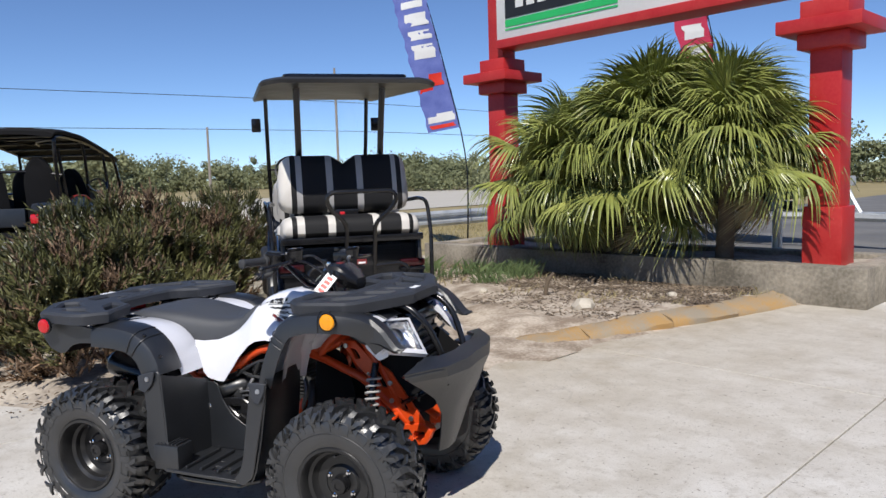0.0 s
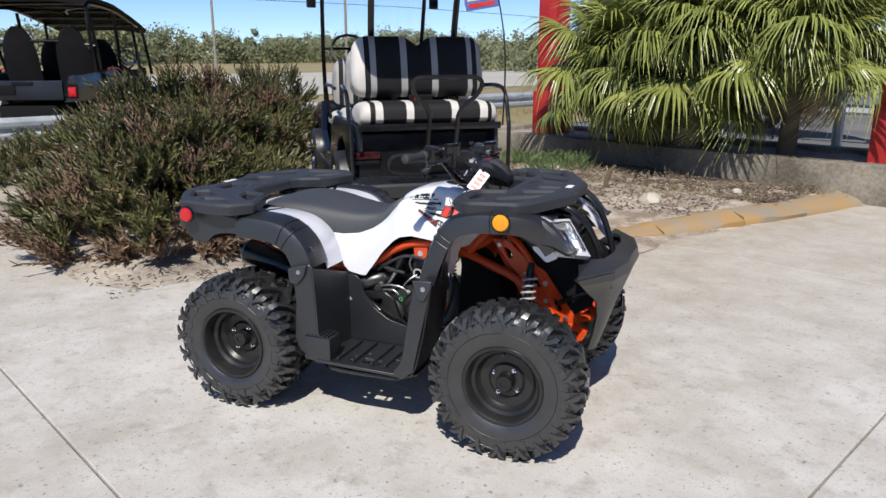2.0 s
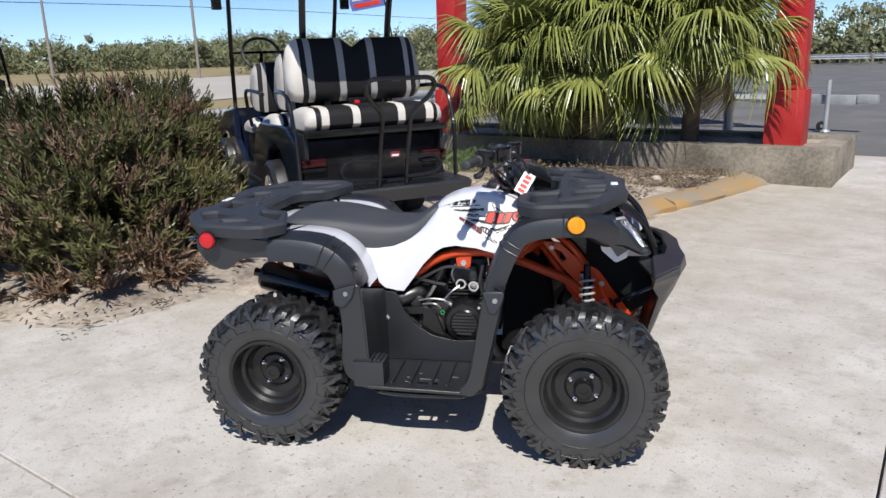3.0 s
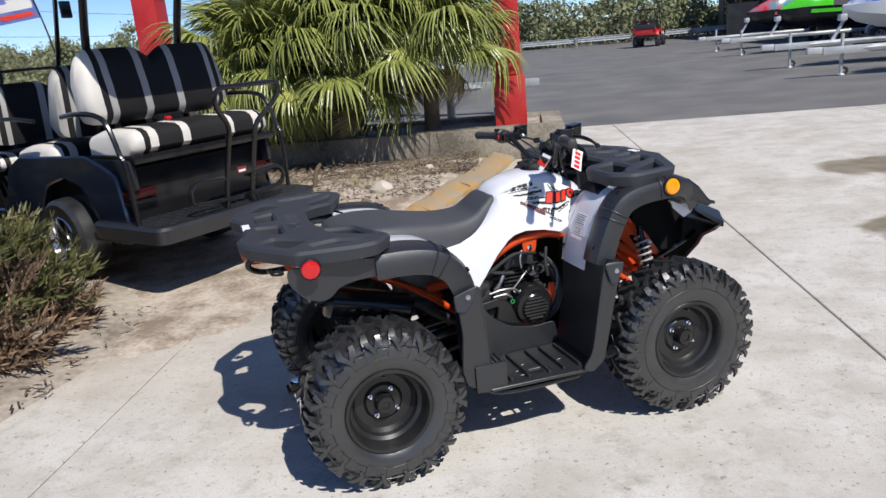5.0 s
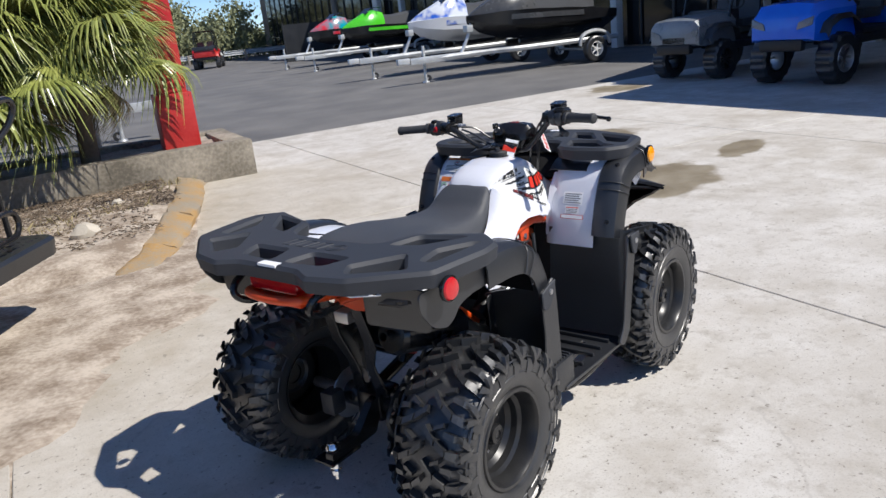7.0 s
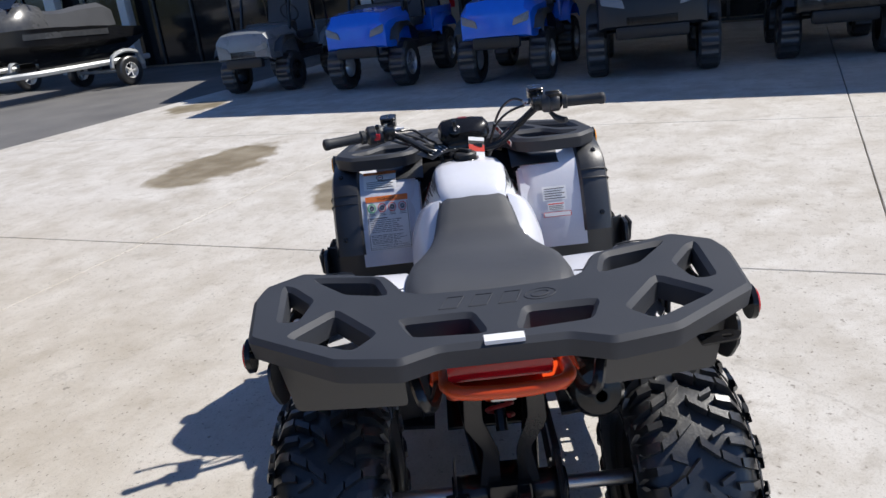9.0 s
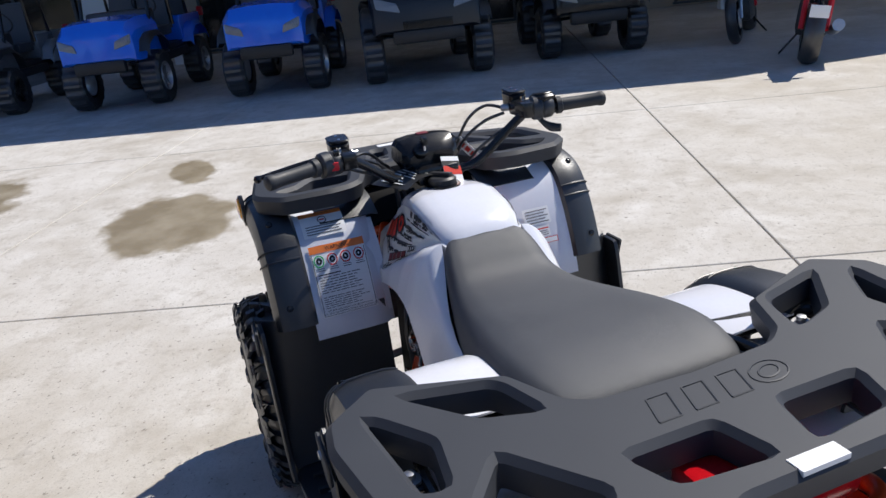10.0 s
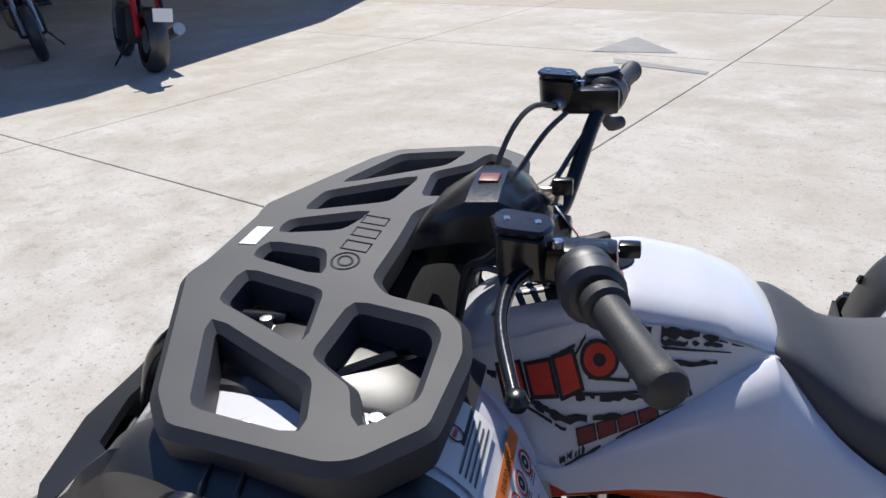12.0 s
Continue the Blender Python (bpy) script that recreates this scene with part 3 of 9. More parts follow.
def kerb_run(pts, w, h, seed, mat, name, label):
    """A worn kerb: a row of cast lengths, each its own piece, with rounded top and rough edges."""
    line = path_points([(*p, 0) for p in pts], 5)
    ob = thing(name, yard(0, 0), label, "kerb", kind="structure")
    rnd = random.Random(seed)
    step = 5
    for s in range(0, len(line) - 1, step):
        seg = line[s:s + step + 1]
        secs = []
        for i, p in enumerate(seg):
            d = (seg[min(i + 1, len(seg) - 1)] - seg[max(i - 1, 0)]).normalized()
            sd = Vector((-d.y, d.x, 0))
            q = p + d * (0.006 if i == 0 else -0.006 if i == len(seg) - 1 else 0)
            prof = [(-0.5, -0.05), (-0.48, 0.40), (-0.30, 0.66), (0.0, 0.84), (0.24, 1.0), (0.40, 0.96), (0.5, 0.6), (0.5, -0.05)]
            low = min(1.0, 0.16 + (s + i) / 9)
            secs.append([q + sd * (w * x + rnd.uniform(-0.018, 0.018)) + Vector((0, 0, h * low * y + (rnd.uniform(-0.02, 0.008) if y > 0 else 0))) for x, y in prof])
        part("kerb_stone", loft(secs), mat, ob, "", 60)
    return ob


kerb_run([(-2.76, 4.22), (-2.48, 4.75), (-2.2, 5.6), (-2.0, 6.4), (-1.82, 7.3)], 0.27, 0.12, 4, M_KERB, "bed_kerb", "low lichen-yellowed concrete kerb along the bed")
path_slab = structure("path_slab", box((-8.2, 3.9, -0.02), (-5.0, 4.75, 0.06), 0.015), M_KERBGREY, "weathered concrete strip beside the cart", "pavement", yard(0, 0))


# ---- planter and sign ----
def planter():
    ob = thing("planter", yard(0, 0), "long weathered concrete planter box under the sign", "planter")
    part("front_wall", box((-7.3, 7.36, -0.04), (-1.08, 7.62, 0.39), 0.02), M_PLANTER, ob)
    part("back_wall", box((-7.3, 8.72, -0.04), (-1.08, 8.95, 0.39), 0.02), M_PLANTER, ob)
    part("end_wall", box((-1.34, 7.622, -0.04), (-1.085, 8.718, 0.386), 0.02), M_PLANTER, ob)
    part("end_wall", box((-7.295, 7.622, -0.04), (-7.05, 8.718, 0.386), 0.02), M_PLANTER, ob)
    soil = bmesh.new()
    n = 14
    g = [[soil.verts.new((-7.04 + 5.69 * i / (n * 4), 7.63 + 1.08 * j / n, 0.33 + 0.03 * noise.noise((i * 0.4, j * 0.4, 2)))) for j in range(n + 1)] for i in range(n * 4 + 1)]
    for i in range(n * 4):
        for j in range(n):
            soil.faces.new((g[i][j], g[i + 1][j], g[i + 1][j + 1], g[i][j + 1]))
    part("soil", soil, M_MULCH, ob, "dry soil", 180)
    return ob


planter()


def sign_stand():
    ob = thing("sign_stand", yard(0, 8.2), "large dealer sign on two red-painted posts", "sign")
    for a in (-1.72, -6.35):
        part("post", box((a - 0.16, -0.16, 0.30), (a + 0.16, 0.16, 2.62), 0.012), M_REDPAINT, ob)
        part("post_foot", box((a - 0.20, -0.20, 0.30), (a + 0.20, 0.20, 0.95), 0.012), M_REDPAINT, ob)
        part("lower_cap", box((a - 0.26, -0.26, 2.60), (a + 0.26, 0.26, 2.76), 0.015), M_REDPAINT, ob)
        part("cap_slab", box((a - 0.42, -0.42, 2.762), (a + 0.42, 0.42, 2.90), 0.015), M_REDPAINT, ob)
        part("upper_cap", box((a - 0.24, -0.24, 2.902), (a + 0.24, 0.24, 3.10), 0.015), M_REDPAINT, ob)
        part("upper_post", box((a - 0.14, -0.14, 3.102), (a + 0.14, 0.14, 5.2), 0.01), M_REDPAINT, ob)
    part("bottom_rail", box((-6.2, -0.30, 3.22), (-1.87, 0.14, 3.34), 0.01), M_REDPAINT, ob)
    part("top_rail", box((-6.2, -0.30, 5.0), (-1.87, 0.14, 5.12), 0.01), M_REDPAINT, ob)
    panel = part("sign_panel", box((-6.19, -0.28, 3.342), (-1.88, 0.10, 4.998), 0.004), M_WHITEPAINT, ob, "white illuminated sign panel")
    board = part("brand_board", box((-6.02, -0.288, 3.62), (-4.15, -0.282, 4.25)), M_INK, panel, "black brand panel")
    part("brand_stripe", box((-6.02, -0.288, 3.50), (-4.15, -0.282, 3.60)), M_SIGNGREEN, panel, "green stripe")
    part("brand_stripe", box((-6.02, -0.288, 3.45), (-4.15, -0.282, 3.475)), M_SIGNGREEN, panel, "green stripe")
    for k in range(8):
        w = 0.14
        part("letter_block", box((-5.82 + k * 0.20, -0.293, 3.74), (-5.82 + k * 0.20 + w, -0.289, 3.98 if k else 4.05), 0.0), M_WHITEPAINT, board)
    badge = lathe([(0, 0.003), (0.26, 0.003), (0.26, 0)], Matrix.Translation((-3.4, -0.283, 3.95)) @ Matrix.Rotation(radians(90), 4, "X"), 32)
    part("round_badge", badge, M_SIGNPINK, panel, "purple round emblem")
    return ob


sign_stand()
post = part("grey_post", tube([(0, 0, 0.2), (0, 0, 1.35)], 0.06, 1, 14), M_GALV, None)
post.matrix_basis = yard(-2.58, 8.98)
tagged(post, "plain grey steel post behind the palms in the planter", "post")

# ---- shop building ----
def shop():
    ob = thing("shop_building", yard(0, 0), "tan dealership shop with dark glazing and a deep porch roof", "building")
    part("wall", box((13.2, -24, -0.05), (13.6, 60, 5.2)), M_WALL, ob)
    part("wall", box((13.6, -24, -0.05), (26, -23.6, 5.2)), M_WALL, ob)
    part("wall", box((13.6, 59.6, -0.05), (26, 60, 5.2)), M_WALL, ob)
    part("wall", box((25.6, -23.6, -0.05), (26, 59.6, 5.2)), M_WALL, ob)
    part("roof", box((13.0, -24.3, 5.21), (26.3, 60.3, 5.5), 0.02), M_WHITEPAINT, ob)
    deck = bmesh.new()
    add_plate(deck, [(6.45, 6.15), (7.92, 6.45), (8.05, 8.2), (13.09, 10.75), (13.09, -11), (9.6, -10.8), (7.75, -7.4), (6.45, -3.2)], [], flat_z(3.62), 0.2)
    part("porch_roof", deck, M_WHITEPAINT, ob, "flat white porch roof")
    for b in (7.6, 2.2, -3.0):
        part("porch_column", box((11.6, b - 0.1, 0.0), (11.8, b + 0.1, 3.418), 0.01), M_WHITEPAINT, ob)
    for b in (-20, -15, -10, -5, 0, 5):
        w = part("window", box((13.16, b, 0.12), (13.198, b + 2.6, 2.7)), M_DARKGLASS, ob, "dark shop window")
        for k in (0, 0.84, 1.70, 2.54):
            part("window_frame", box((13.11, b + k, 0.10), (13.159, b + k + 0.06, 2.74)), M_DARKMETAL, w)
        part("window_sill", box((13.10, b - 0.03, 0.05), (13.159, b + 2.63, 0.099)), M_DARKMETAL, w)
    for k in range(19):
        b = 9.0 + 2.6 * k
        w = part("window", box((13.15, b, 0.05), (13.198, b + 2.58, 4.3)), M_DARKGLASS, ob, "tall dark shop glazing")
        for f in (0.0, 1.27):
            part("window_frame", box((13.10, b + f, 0.04), (13.149, b + f + 0.07, 4.32)), M_DARKMETAL, w)
    for b, wd in ((9.6, 0.35), (12.3, 0.2), (17.6, 0.14), (20.4, 0.22), (23, 0.14), (28, 0.14), (33, 0.14), (36, 0.3)):
        part("column", box((12.7, b - wd, 0), (12.95, b + wd, 4.6), 0.01), M_WHITEPAINT, ob, "white porch column")
    part("awning", box((11.6, 9.0, 4.62), (13.08, 58, 4.78), 0.01), M_WHITEPAINT, ob, "flat white awning")
    fence = thing("dark_screen_fence", yard(0, 0), "black screened fence panel beside the trailers", "fence", kind="structure")
    part("screen_panel", box((8.6, 39.0, 0.0), (13.0, 39.06, 1.9)), M_TEXTURED, fence)
    for a in (8.6, 10.8, 12.9):
        part("fence_post", tube([(a, 38.96, 0), (a, 38.96, 2.0)], 0.04, 1, 8), M_DARKMETAL, fence)
    return ob


shop()

# ---- plants ----
def mesh_of(name, verts, faces, mats, idx=None):
    me = bpy.data.meshes.new(name)
    me.from_pydata(verts, [], faces)
    for m in mats if isinstance(mats, (list, tuple)) else [mats]:
        me.materials.append(m)
    if idx is not None:
        me.polygons.foreach_set("material_index", idx)
    me.update()
    return me


def frond_mesh(seed, length=0.62, droop=0.5, dry=False):
    """One fan-palm leaf: a stalk along +x that ends in a pleated fan of narrow, drooping leaflets."""
    rnd = random.Random(seed)
    verts, faces = [], []
    stalk = rnd.uniform(0.55, 0.8)
    for i in range(5):
        t = i / 4
        c = Vector((stalk * t, 0, 0.16 * math.sin(t * 1.4) - 0.05 * t))
        w = 0.012 * (1 - 0.4 * t)
        verts += [c + Vector((0, w, 0)), c + Vector((0, 0, w)), c + Vector((0, -w, 0)), c + Vector((0, 0, -w))]
    for i in range(4):
        for j in range(4):
            faces.append((4 * i + j, 4 * i + (j + 1) % 4, 4 * i + 4 + (j + 1) % 4, 4 * i + 4 + j))
    hub = Vector((stalk, 0, 0.16 * math.sin(1.4) - 0.05))
    n = 54
    for k in range(n):
        q = radians(-128 + 256 * (k + 0.5) / n) + rnd.uniform(-0.03, 0.03)
        d = Vector((math.cos(q), math.sin(q), 0.10 * math.cos(3 * q)))
        L = length * (1 - 0.22 * abs(q) / 2.2) * rnd.uniform(0.88, 1.08)
        dr = droop * rnd.uniform(0.6, 1.5) + 0.10 * abs(math.sin(q))
        side = Vector((-d.y, d.x, 0))
        b = len(verts)
        segs = 5
        for i in range(segs + 1):
            t = i / segs
            bend = max(0.0, t - 0.42)
            c = hub + d * L * (t - 0.35 * bend * bend) + Vector((0, 0, -dr * L * (0.10 * t * t + 1.9 * bend * bend)))
            w = L * 0.024 * (0.35 + 1.5 * t if t < 0.5 else 2.2 * (1 - t) + 0.03)
            fold = w * 0.55
            verts += [c + side * w - Vector((0, 0, fold)), c, c - side * w - Vector((0, 0, fold))]
        for i in range(segs):
            o = b + 3 * i
            faces += [(o, o + 1, o + 4, o + 3), (o + 1, o + 2, o + 5, o + 4)]
    return mesh_of("frond", [tuple(v) for v in verts], faces, M_FRONDDRY if dry else M_FROND)


FRONDS = [frond_mesh(s, 0.60 + 0.06 * (s % 3), 0.42 + 0.17 * (s % 4)) for s in range(6)]
FROND_DRY = frond_mesh(50, 0.52, 1.3, True)


def fan_palm(a, b, height, count, spread, seed, low=-45):
    rnd = random.Random(seed)
    ob = thing("fan_palm", yard(a, b, 0.33), "bushy green fan palm with drooping fronds in the planter", "palm tree", "fan palms in the planter")
    trunk = bmesh.new()
    add_tube(trunk, [(0, 0, -0.1), (0.02, 0.01, height * 0.5), (0.0, 0.03, height)], [0.11, 0.09, 0.10], 5, 12)
    part("trunk", trunk, M_BARK, ob, "fibrous brown trunk")
    for k in range(count):
        f = (k + 0.5) / count
        up = 76 - (76 - low) * f ** 0.85 + rnd.uniform(-8, 8)
        leaf = new("frond", FRONDS[k % 6])
        leaf.parent = ob
        sc = spread * rnd.uniform(0.85, 1.12) * (1.0 + 0.22 * max(0.0, f - 0.5))
        leaf.matrix_basis = pose(0, 0, height - 0.10 * f + rnd.uniform(-0.08, 0.05), 0, 0, k * 137.5 + rnd.uniform(-12, 12)) @ pose(0, 0, 0, rnd.uniform(-18, 18), -up, 0) @ Matrix.Scale(sc, 4)
    for k in range(5):
        leaf = new("dry_frond", FROND_DRY)
        leaf.parent = ob
        leaf.matrix_basis = pose(0, 0, height - 0.18, 0, 0, k * 43 + rnd.uniform(-15, 15)) @ pose(0, 0, 0, rnd.uniform(-20, 20), 55 + rnd.uniform(-8, 15), 0) @ Matrix.Scale(spread * 0.85, 4)
    return ob


fan_palm(-4.83, 7.80, 1.02, 62, 0.96, 1, -38)
fan_palm(-3.68, 7.90, 1.38, 74, 0.98, 2, -14)
fan_palm(-2.72, 7.85, 1.26, 72, 0.92, 3, -18)
fan_palm(-4.0, 7.72, 0.98, 30, 1.04, 4, -32)


def shrub(a, b, rx, ry, h, n, seed, name="shrub", dry=0.25):
    """A dense spiky shrub: sprigs of needle leaves over lumpy mounds, brown twigs near the ground."""
    rnd = random.Random(seed)
    ob = thing(name, yard(a, b, 0.0), "dense dark green spiky shrub with dry brown lower twigs", "shrub", "shrubs in the bed")
    for k in range(14):
        q = rnd.uniform(0, 6.28)
        e = Vector((rx * 0.75 * math.cos(q), ry * 0.75 * math.sin(q), h * rnd.uniform(0.45, 0.75)))
        part("branch", tube([(e.x * 0.1, e.y * 0.1, -0.02), (e.x * 0.5, e.y * 0.5, e.z * 0.55), tuple(e)], [0.022, 0.014, 0.006], 3, 6), M_BUSHDRY, ob, "brown woody branch")
    verts, faces, idx = [], [], []
    clumps = max(16, n // 26)
    for c0 in range(clumps):
        # upright sprays spring from points spread over a lumpy dome, with dark gaps between them
        q, w = c0 * 2.39996 + rnd.uniform(-0.3, 0.3), (c0 + 0.5) / clumps
        el = math.asin(min(1, w ** 0.9))
        lump = 1 + 0.26 * noise.noise((math.cos(q) * 1.7 + seed, math.sin(q) * 1.7, el * 2.0)) + rnd.uniform(-0.12, 0.10)
        root = Vector((rx * math.cos(q) * math.cos(el) * lump, ry * math.sin(q) * math.cos(el) * lump, h * (0.02 + 1.02 * math.sin(el)) * lump)) * 0.90
        lead = (Vector((root.x / rx, root.y / ry, 0.75 + 0.8 * root.z / h)).normalized() + Vector((rnd.uniform(-0.35, 0.35), rnd.uniform(-0.35, 0.35), 0))).normalized()
        brown = rnd.random() < dry * 0.35 or root.z < h * 0.22 and rnd.random() < dry * 1.9
        for k in range(26):
            base = root + Vector((rnd.gauss(0, 0.045), rnd.gauss(0, 0.045), rnd.uniform(-0.08, 0.03)))
            if base.z < 0.02:
                base.z = rnd.uniform(0.02, 0.08)
            d = (lead + Vector((rnd.gauss(0, 0.33), rnd.gauss(0, 0.33), rnd.gauss(0, 0.24)))).normalized()
            s1 = d.orthogonal().normalized()
            s2 = d.cross(s1)
            L = rnd.uniform(0.14, 0.30)
            low = 1 if brown or rnd.random() < dry * 0.18 else 0
            for j in range(16):
                t = j / 15
                qq = j * 2.4
                c = base + d * L * t
                nd = (d * rnd.uniform(0.9, 1.5) + (s1 * math.cos(qq) + s2 * math.sin(qq)) * rnd.uniform(0.4, 0.85)).normalized()
                ln, wd = rnd.uniform(0.045, 0.085), rnd.uniform(0.0045, 0.0080)
                sd = nd.cross(d).normalized() * wd
                o = len(verts)
                verts += [tuple(c - sd), tuple(c + sd), tuple(c + nd * ln * 0.6 + sd * 0.9), tuple(c + nd * ln), tuple(c + nd * ln * 0.6 - sd * 0.9)]
                faces.append((o, o + 1, o + 2, o + 3, o + 4))
                idx.append(low)
    fo = new("foliage", mesh_of("foliage", verts, faces, [M_BUSH, M_BUSHDRY], idx))
    fo.parent = ob
    tagged(fo, "narrow spiky leaves", kind="stuff")
    return ob


shrub(-4.95, 1.66, 0.88, 0.92, 0.84, 3000, 1, dry=0.50)
shrub(-6.15, 2.30, 1.00, 1.02, 1.12, 2800, 2, dry=0.34)
shrub(-6.35, 3.05, 0.60, 0.66, 1.04, 1500, 12, dry=0.45)
shrub(-7.8, 2.70, 0.9, 0.9, 0.85, 1500, 3)
shrub(-8.6, 1.9, 0.8, 0.7, 0.45, 800, 4)
shrub(-7.85, 3.55, 0.80, 0.66, 1.02, 1400, 5, dry=0.4)
shrub(-8.9, 4.9, 0.9, 0.8, 1.1, 1300, 6)


def tufts(spots, name, label, mat, blade, count, seed, cat="grass"):
    rnd = random.Random(seed)
    verts, faces = [], []
    for a, b, r, z in spots:
        for k in range(count):
            q, w = rnd.uniform(0, 6.28), r * math.sqrt(rnd.random())
            c = Vector((a + w * math.cos(q), b + w * math.sin(q), z))
            ln = blade * rnd.uniform(0.5, 1.2)
            lean = Vector((rnd.uniform(-0.6, 0.6), rnd.uniform(-0.6, 0.6), 1)).normalized()
            sd = Vector((rnd.uniform(-1, 1), rnd.uniform(-1, 1), 0)).normalized() * 0.005
            o = len(verts)
            tip = c + lean * ln + Vector((lean.x, lean.y, -0.35)) * ln * 0.4
            verts += [tuple(c - sd), tuple(c + sd), tuple(c + lean * ln * 0.55 + sd * 0.8), tuple(tip), tuple(c + lean * ln * 0.55 - sd * 0.8)]
            faces.append((o, o + 1, o + 2, o + 3, o + 4))
    ob = new(name, mesh_of(name, verts, faces, mat))
    ob.matrix_basis = yard(0, 0)
    return tagged(ob, label, cat, kind="stuff")


rnd_t = random.Random(5)
tufts([(-5.6 + rnd_t.uniform(-0.9, 0.9), 6.6 + rnd_t.uniform(-0.5, 0.5), 0.22, 0.06) for _ in range(9)], "grass_tufts", "long green grass tufts growing in the mulch", M_GRASS, 0.30, 120, 1)
tufts([(-6.0 + rnd_t.uniform(-1.5, 4.0), 6.4 + rnd_t.uniform(-0.6, 0.9), 0.3, 0.05) for _ in range(16)], "dry_grass", "dry straw-coloured grass over the bed", M_FRONDDRY, 0.14, 60, 2)
tufts([(rnd_t.uniform(-19, -9.8), rnd_t.uniform(-6, 20), 1.2, -0.06) for _ in range(60)], "verge_grass", "dry grass on the roadside verge", M_DRYGRASSBLADE, 0.16, 140, 3)


def litter(poly, n, seed, dz=0.0, size=0.8):
    """Bark chips and dead leaf scraps scattered over the mulch."""
    rnd = random.Random(seed)
    verts, faces = [], []
    for k in range(n):
        f = rnd.random()
        a, b = poly[0] + (poly[1] - poly[0]) * rnd.random(), poly[2] + (poly[3] - poly[2]) * f
        z = 0.10 + dz + 0.035 * noise.noise((a * 2.1, b * 2.1, 3.0)) * 1 + rnd.uniform(0.0, 0.02)
        L, w = rnd.uniform(0.015, 0.07) * size, rnd.uniform(0.004, 0.014) * size
        q = rnd.uniform(0, 6.28)
        d, s = Vector((math.cos(q), math.sin(q), rnd.uniform(-0.3, 0.3))) * L, Vector((-math.sin(q), math.cos(q), rnd.uniform(-0.4, 0.4))) * w
        c = Vector((a, b, z))
        o = len(verts)
        verts += [tuple(c - d - s), tuple(c + d - s), tuple(c + d + s), tuple(c - d + s), tuple(c + Vector((0, 0, 0.008)))]
        faces += [(o, o + 1, o + 4), (o + 1, o + 2, o + 4), (o + 2, o + 3, o + 4), (o + 3, o, o + 4)]
    ob = new("leaf_litter", mesh_of("leaf_litter", verts, faces, M_LITTER))
    ob.matrix_basis = yard(0, 0)
    return tagged(ob, "brown bark chips and dead leaf scraps", "leaf litter", kind="stuff")


litter((-4.8, -2.1, 6.15, 7.35), 4600, 1, 0.0, 0.5)
litter((-4.3, -2.4, 5.0, 6.2), 1100, 6, 0.0, 0.45)
litter((-6.8, -4.4, 6.0, 7.35), 1600, 2, 0.0, 0.5)
litter((-4.6, -3.8, 0.75, 2.5), 260, 3, -0.07, 0.45)


def stone(a, b, r, seed, z=0.1):
    bm = bmesh.new()
    bmesh.ops.create_icosphere(bm, subdivisions=2, radius=r)
    for v in bm.verts:
        v.co *= 1 + 0.35 * noise.noise(v.co * (2.2 / r) * 0.5 + Vector((seed, 0, 0)))
        v.co.z *= 0.7
    ob = part("stone", bm, M_STONE, None, "", 25)
    ob.matrix_basis = yard(a, b, z)
    return tagged(ob, "pale rough limestone lump on the mulch", "stone")


stone(-2.95, 5.42, 0.115, 2, 0.13)
stone(-2.62, 6.5, 0.05, 5, 0.12)
stone(-4.4, 5.6, 0.05, 9, 0.12)
stump = part("post_stub", tube([(0, 0, -0.05), (0.03, 0.02, 0.16), (0.09, 0.05, 0.26)], [0.028, 0.024, 0.018], 3, 8), M_BARK, None)
stump.matrix_basis = yard(-3.75, 5.85, 0.08)
tagged(stump, "short dark broken stake in the mulch", "stake")

# ---- distant trees ----
def tree_belt(name, label, count, place, hmin, hmax, seed, leaf=0.17, per=1300):
    rnd = random.Random(seed)
    verts, faces = [], []
    for k in range(count):
        c, h = place(rnd), rnd.uniform(hmin, hmax) * (1.35 if rnd.random() < 0.12 else 1)
        r = h * rnd.uniform(0.45, 0.8)
        blobs = [(Vector((rnd.uniform(-r, r) * 1.0, rnd.uniform(-r, r) * 1.25, h * rnd.uniform(0.2, 0.85))), r * rnd.uniform(0.24, 0.46)) for _ in range(9)]
        for j in range(per):
            bc, br = blobs[j % 9]
            d = Vector((rnd.gauss(0, 1), rnd.gauss(0, 1), rnd.gauss(0, 0.8))).normalized()
            p = c + bc + d * br * rnd.uniform(0.3, 1.0)
            if j % 5 == 0:
                p = c + Vector((rnd.uniform(-r, r), rnd.uniform(-r, r) * 1.3, rnd.uniform(0.02, 0.42) * h))
            if p.z < 0.05:
                p.z = rnd.uniform(0.05, h * 0.3)
            # leaves lie roughly over the face of their clump
            facing = (d * 0.9 + Vector((rnd.uniform(-1, 1), rnd.uniform(-1, 1), rnd.uniform(-1, 1))) * 0.8).normalized()
            u = facing.orthogonal().normalized()
            u.rotate(Matrix.Rotation(rnd.uniform(0, 6.28), 3, facing))
            v = facing.cross(u)
            s = leaf * rnd.uniform(0.5, 1.2)
            o = len(verts)
            verts += [tuple(p - u * s), tuple(p - v * s * 0.6), tuple(p + u * s), tuple(p + v * s * 0.6)]
            faces.append((o, o + 1, o + 2, o + 3))
    ob = new(name, mesh_of(name, verts, faces, M_TREE))
    ob.matrix_basis = yard(0, 0)
    return tagged(ob, label, "trees", kind="stuff")


